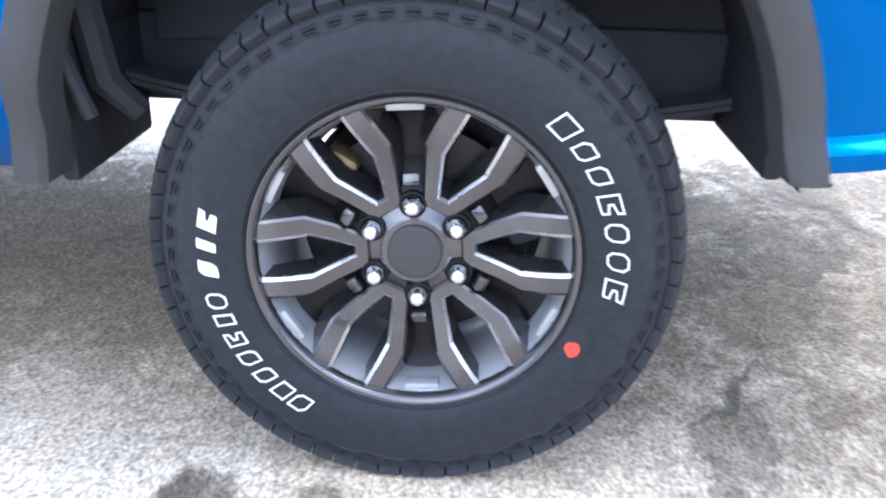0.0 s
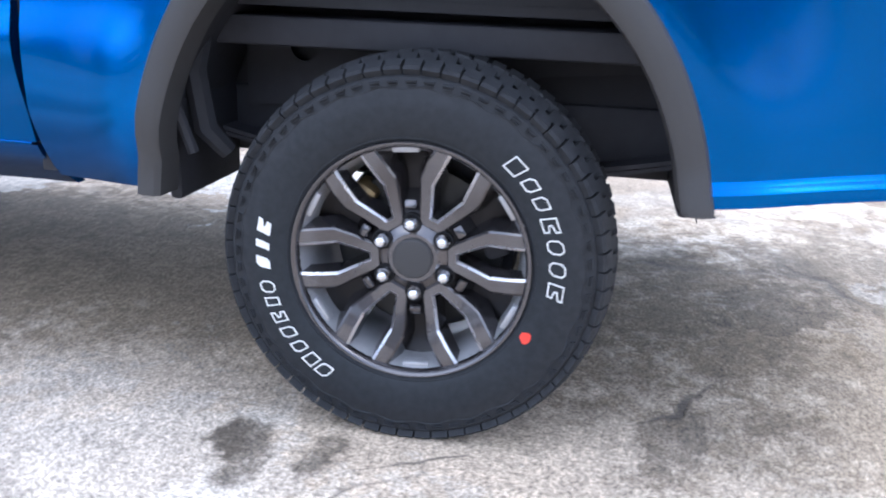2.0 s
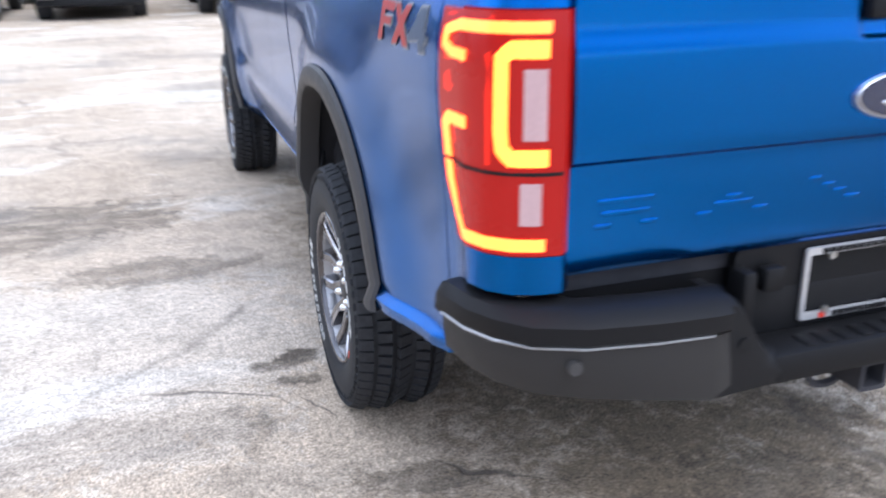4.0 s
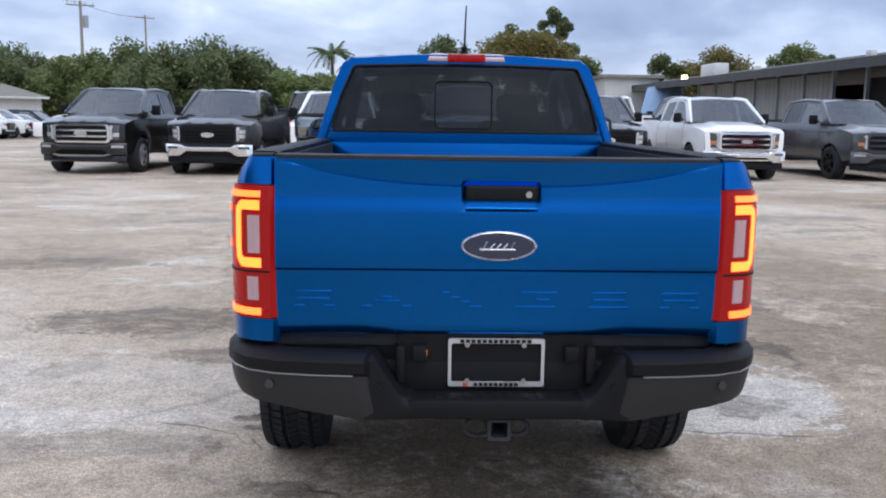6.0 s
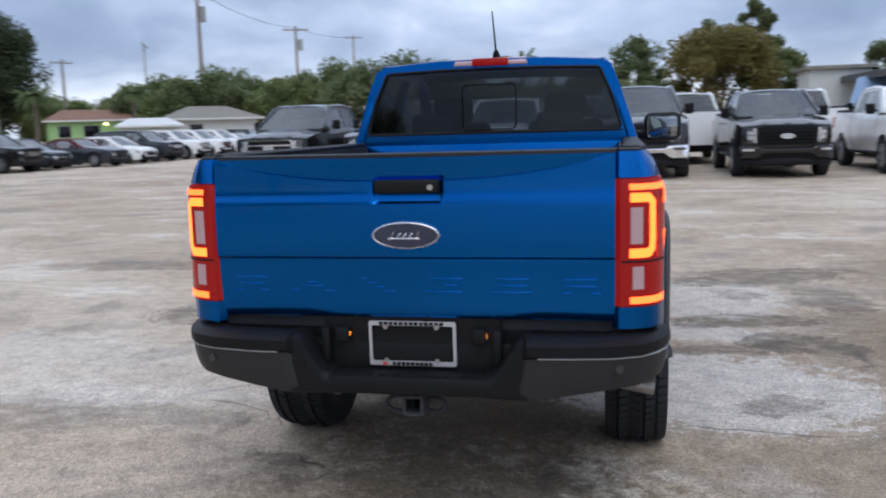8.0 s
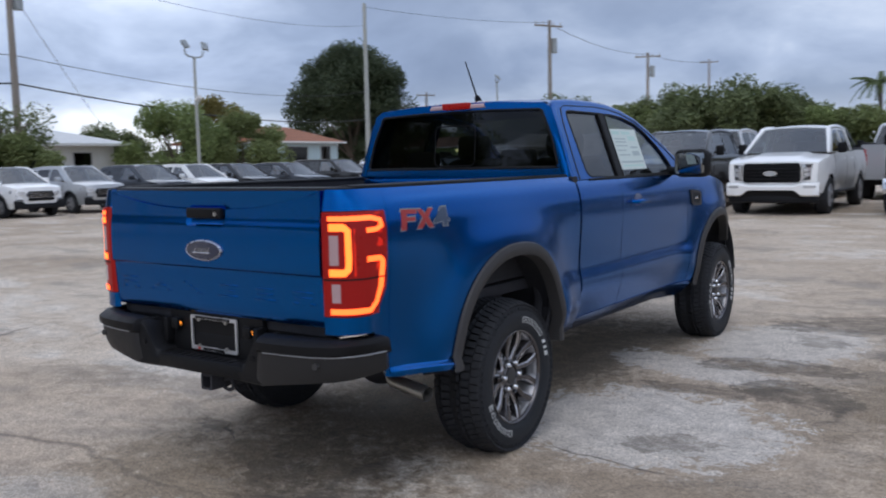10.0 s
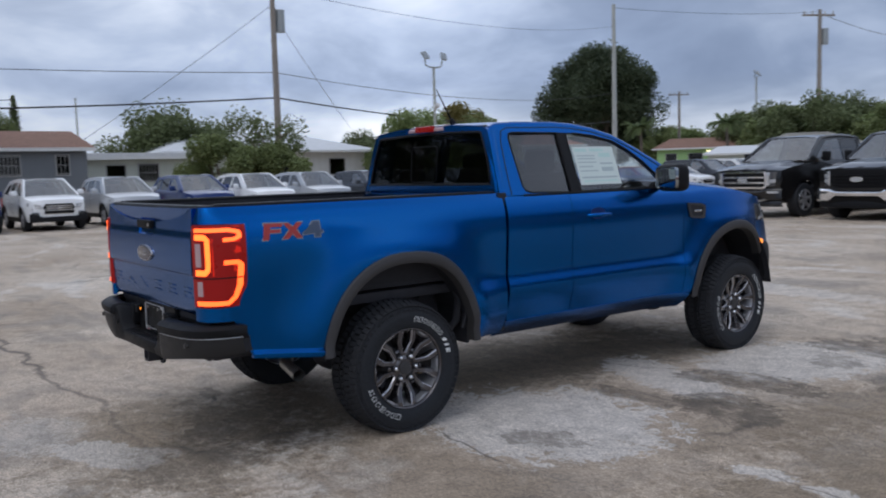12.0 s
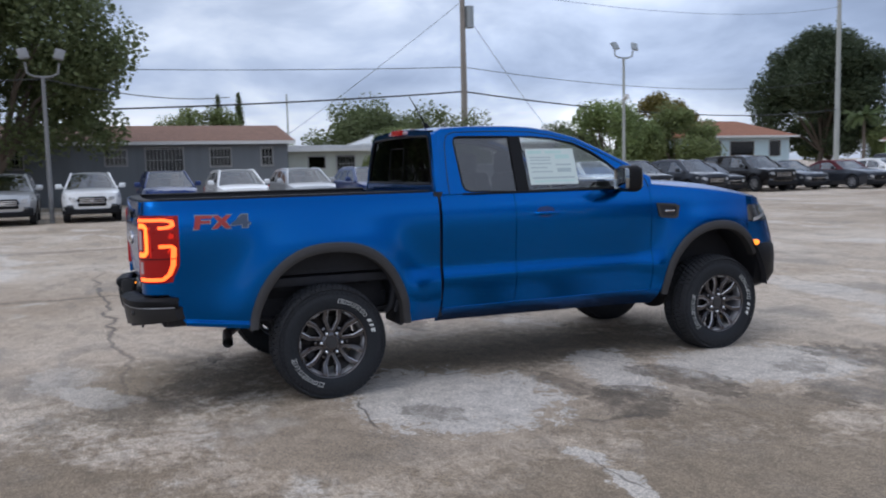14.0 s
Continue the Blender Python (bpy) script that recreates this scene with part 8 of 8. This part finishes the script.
for k, (x, y, hgt) in enumerate(((-67.8, 9.6, 7.9), (-67.6, 11.3, 8.1), (-70.0, 21.0, 5.8))):
    bm = B()
    t = thing("cypress", "narrow dark cypress behind the grey house", "tree", "cypresses", m=Matrix.Translation((x, y, 0)))
    rnd = random.Random(60 + k)
    vs, fs = [], []
    for _ in range(1500):
        u = rnd.random()
        r = 1.15 * (1 - u) ** 0.75 * (0.55 + 0.45 * rnd.random())
        a = rnd.random() * 6.283
        p = Vector((r * math.cos(a), r * math.sin(a), 0.4 + (hgt - 0.4) * u))
        q = Euler((rnd.uniform(-0.5, 0.5), rnd.uniform(-0.9, -0.3), a)).to_matrix()
        n = len(vs)
        vs += [p + q @ Vector(c) * 0.45 for c in ((-0.4, -0.2, 0), (0.5, 0, 0.1), (-0.4, 0.2, 0))]
        fs.append((n, n + 1, n + 2))
    part("trunk", rod(bm, (0, 0, 0), (0, 0, hgt * 0.8), 0.12, 0.03, 8), "bark", t)
    me = bpy.data.meshes.new("crown")
    me.from_pydata(vs, [], fs)
    me.materials.append(M["leaf_dark"])
    new("crown", me).parent = t
big = bpy.data.objects["tree"]
# trees beyond the view, added to close the lot in reflections
for x, y, sc, turn in ((-33, -13.5, 0.95, 40), (-30, -22, 0.9, 120), (-26, -31, 0.95, 200), (-16, -38, 0.9, 290)):
    t = copy_thing(big, Matrix.Translation((x, y, 0)) @ Matrix.Rotation(radians(turn), 4, "Z"))
    t.scale = (sc, sc, sc)
    tagged(t, "large dark leafy tree at the lot's edge")
# hedgerow of trees along the lot's far end: three grown, the others copies turned and scaled
protos = [grow("tree", 31, 5.5, 3.6, 0.6, 34, 6000, 0.36, "leaf_dark", "dense dark green tree in the far hedgerow", (-29.5, 56.5), group="hedgerow trees"),
          grow("tree", 33, 5.0, 3.4, 0.6, 32, 5600, 0.36, "leaf_mid", "dense green tree in the far hedgerow", (-24.0, 58.0), group="hedgerow trees"),
          grow("tree", 37, 4.6, 3.2, 0.5, 30, 5200, 0.34, "leaf_light", "light green tree in the far hedgerow", (-10.5, 61.5), group="hedgerow trees")]
for src, at, sc in zip(protos, ((-43.1, 83.7), (-35.1, 85.9), (-10.5, 61.5)), (1.42, 1.42, 1.0)):
    src.location, src.scale = (*at, 0), (sc, sc, sc)
rnd = random.Random(8)
spots = [(-60, 68, 1.0), (-56, 74, 1.05), (-51, 70, 0.95), (-47, 75, 1.0), (-43.5, 70, 1.05), (-40, 66, 0.92), (-36.5, 61, 0.95), (-33, 58.5, 1.0), (-27, 60, 0.95), (-21, 60, 1.0), (-18.0, 59.5, 1.10), (-15.5, 60, 1.12), (-13, 62, 0.98), (-8, 62, 0.95), (-5.2, 64, 0.9), (-2.0, 64, 0.92), (0.6, 66, 0.9), (-66, 60, 1.0), (-32, 66, 1.0), (-25, 67, 1.02), (-18, 68, 1.05), (-38, 80, 1.0), (-48, 62, 0.8), (-63, 52, 0.9), (-70, 44, 1.0), (-72, 34, 1.0), (-68, 28, 0.9), (-61, 25, 0.95), (-76, 15, 0.9), (-72, -2, 1.0), (-62, -9, 1.0), (-50, -13, 1.05), (-40, -13, 1.0)]
for k, (x, y, sc) in enumerate(spots):
    src = protos[k % 3 if k not in (10, 11) else 0]
    if x < -18 and y > 50:
        x, y, sc = 0.7 + (x - 0.7) * 1.45, -3.9 + (y + 3.9) * 1.45, sc * 1.42
    t = copy_thing(src, Matrix.Translation((x, y, 0)) @ Matrix.Rotation(rnd.uniform(0, 6.28), 4, "Z"))
    t.scale = (sc * rnd.uniform(0.95, 1.15), sc * rnd.uniform(0.95, 1.15), sc * rnd.uniform(0.94, 1.08))
grow("tree", 41, 8.0, 4.3, 1.2, 52, 10000, 0.36, "leaf_olive", "big yellow-green tree behind the pickups", (7.8, 62.5))
grow("tree", 43, 6.6, 2.8, 1.2, 30, 4200, 0.36, "leaf_mid", "green tree at the edge of the big olive tree", (12.3, 63.5))
grow("tree", 45, 12.0, 1.9, 4.0, 30, 2800, 0.40, "leaf_dark", "tall thin dark tree behind the olive tree", (12.4, 75.0))
grow("tree", 46, 10.4, 1.6, 5.0, 8, 260, 0.36, "leaf_dark", "tall half-bare tree behind the olive tree", (7.6, 75.0))
grow("tree", 47, 8.6, 3.2, 2.0, 24, 3000, 0.38, "leaf_dark", "dark tree behind the back row of pickups", (2.3, 72.0))
grow("tree", 49, 8.4, 4.6, 2.0, 34, 4600, 0.42, "leaf_olive", "olive tree behind the metal shed", (29.5, 81.5))
grow("tree", 51, 8.8, 3.6, 2.0, 28, 3600, 0.42, "leaf_mid", "green tree behind the metal shed", (36.5, 79.0))
grow("tree", 53, 8.2, 2.6, 2.0, 20, 2400, 0.42, "leaf_dark", "dark tree behind the metal shed", (24.5, 84.0))
grow("tree", 55, 9.0, 2.0, 3.0, 16, 1800, 0.42, "leaf_dark", "tall narrow tree behind the metal shed", (41.0, 82.0))


def palm(x, y, height, seed, label):
    rnd = random.Random(seed)
    p = thing("palm_tree", label, "tree", "palm trees", m=Matrix.Translation((x, y, 0)))
    bm = B()
    tube(bm, [(0, 0, -0.1), (0.1, 0.05, height * 0.5), (0.0, 0.0, height)], [0.2, 0.15, 0.13], 8)
    part("trunk", bm, "bark", p)
    for k in range(24):
        a = 6.283 * k / 24 + rnd.uniform(-0.15, 0.15)
        droop = rnd.uniform(-0.1, 1.25)
        ln = rnd.uniform(1.5, 2.1)
        bm = B()
        spine = [Vector((ln * u * math.cos(a), ln * u * math.sin(a), height + ln * (0.55 * u - droop * u * u) + 0.1)) for u in spaced(0, 1, 9)]
        tube(bm, spine, 0.02, 4)
        side = Vector((-math.sin(a), math.cos(a), 0))
        for i in range(1, 9):
            for sgn in (-1, 1):
                for f in (0.0, 0.5):
                    b = spine[i].lerp(spine[i - 1], f)
                    tip = b + (side * sgn * 0.42 + (spine[i] - spine[i - 1]).normalized() * 0.25 + Vector((0, 0, -0.20))) * (1.15 - 0.07 * i)
                    w = (spine[i] - spine[i - 1]).normalized() * 0.085
                    bm.faces.new([bm.verts.new(b - w), bm.verts.new(tip), bm.verts.new(b + w)])
        part("frond", bm, "leaf_palm", p, merge=False)
    return p


palm(-7.2, 66.5, 6.5, 1, "palm tree rising over the hedgerow")
palm(-5.0, 67.5, 5.9, 2, "palm tree beside its twin over the hedgerow")
palm(-1.4, 72.0, 4.9, 3, "smaller palm tree over the hedgerow")
palm(-42.0, 66.0, 5.0, 4, "palm tree among the hedgerow trees")
palm(-52.0, 66.0, 5.2, 5, "palm tree among the hedgerow trees")
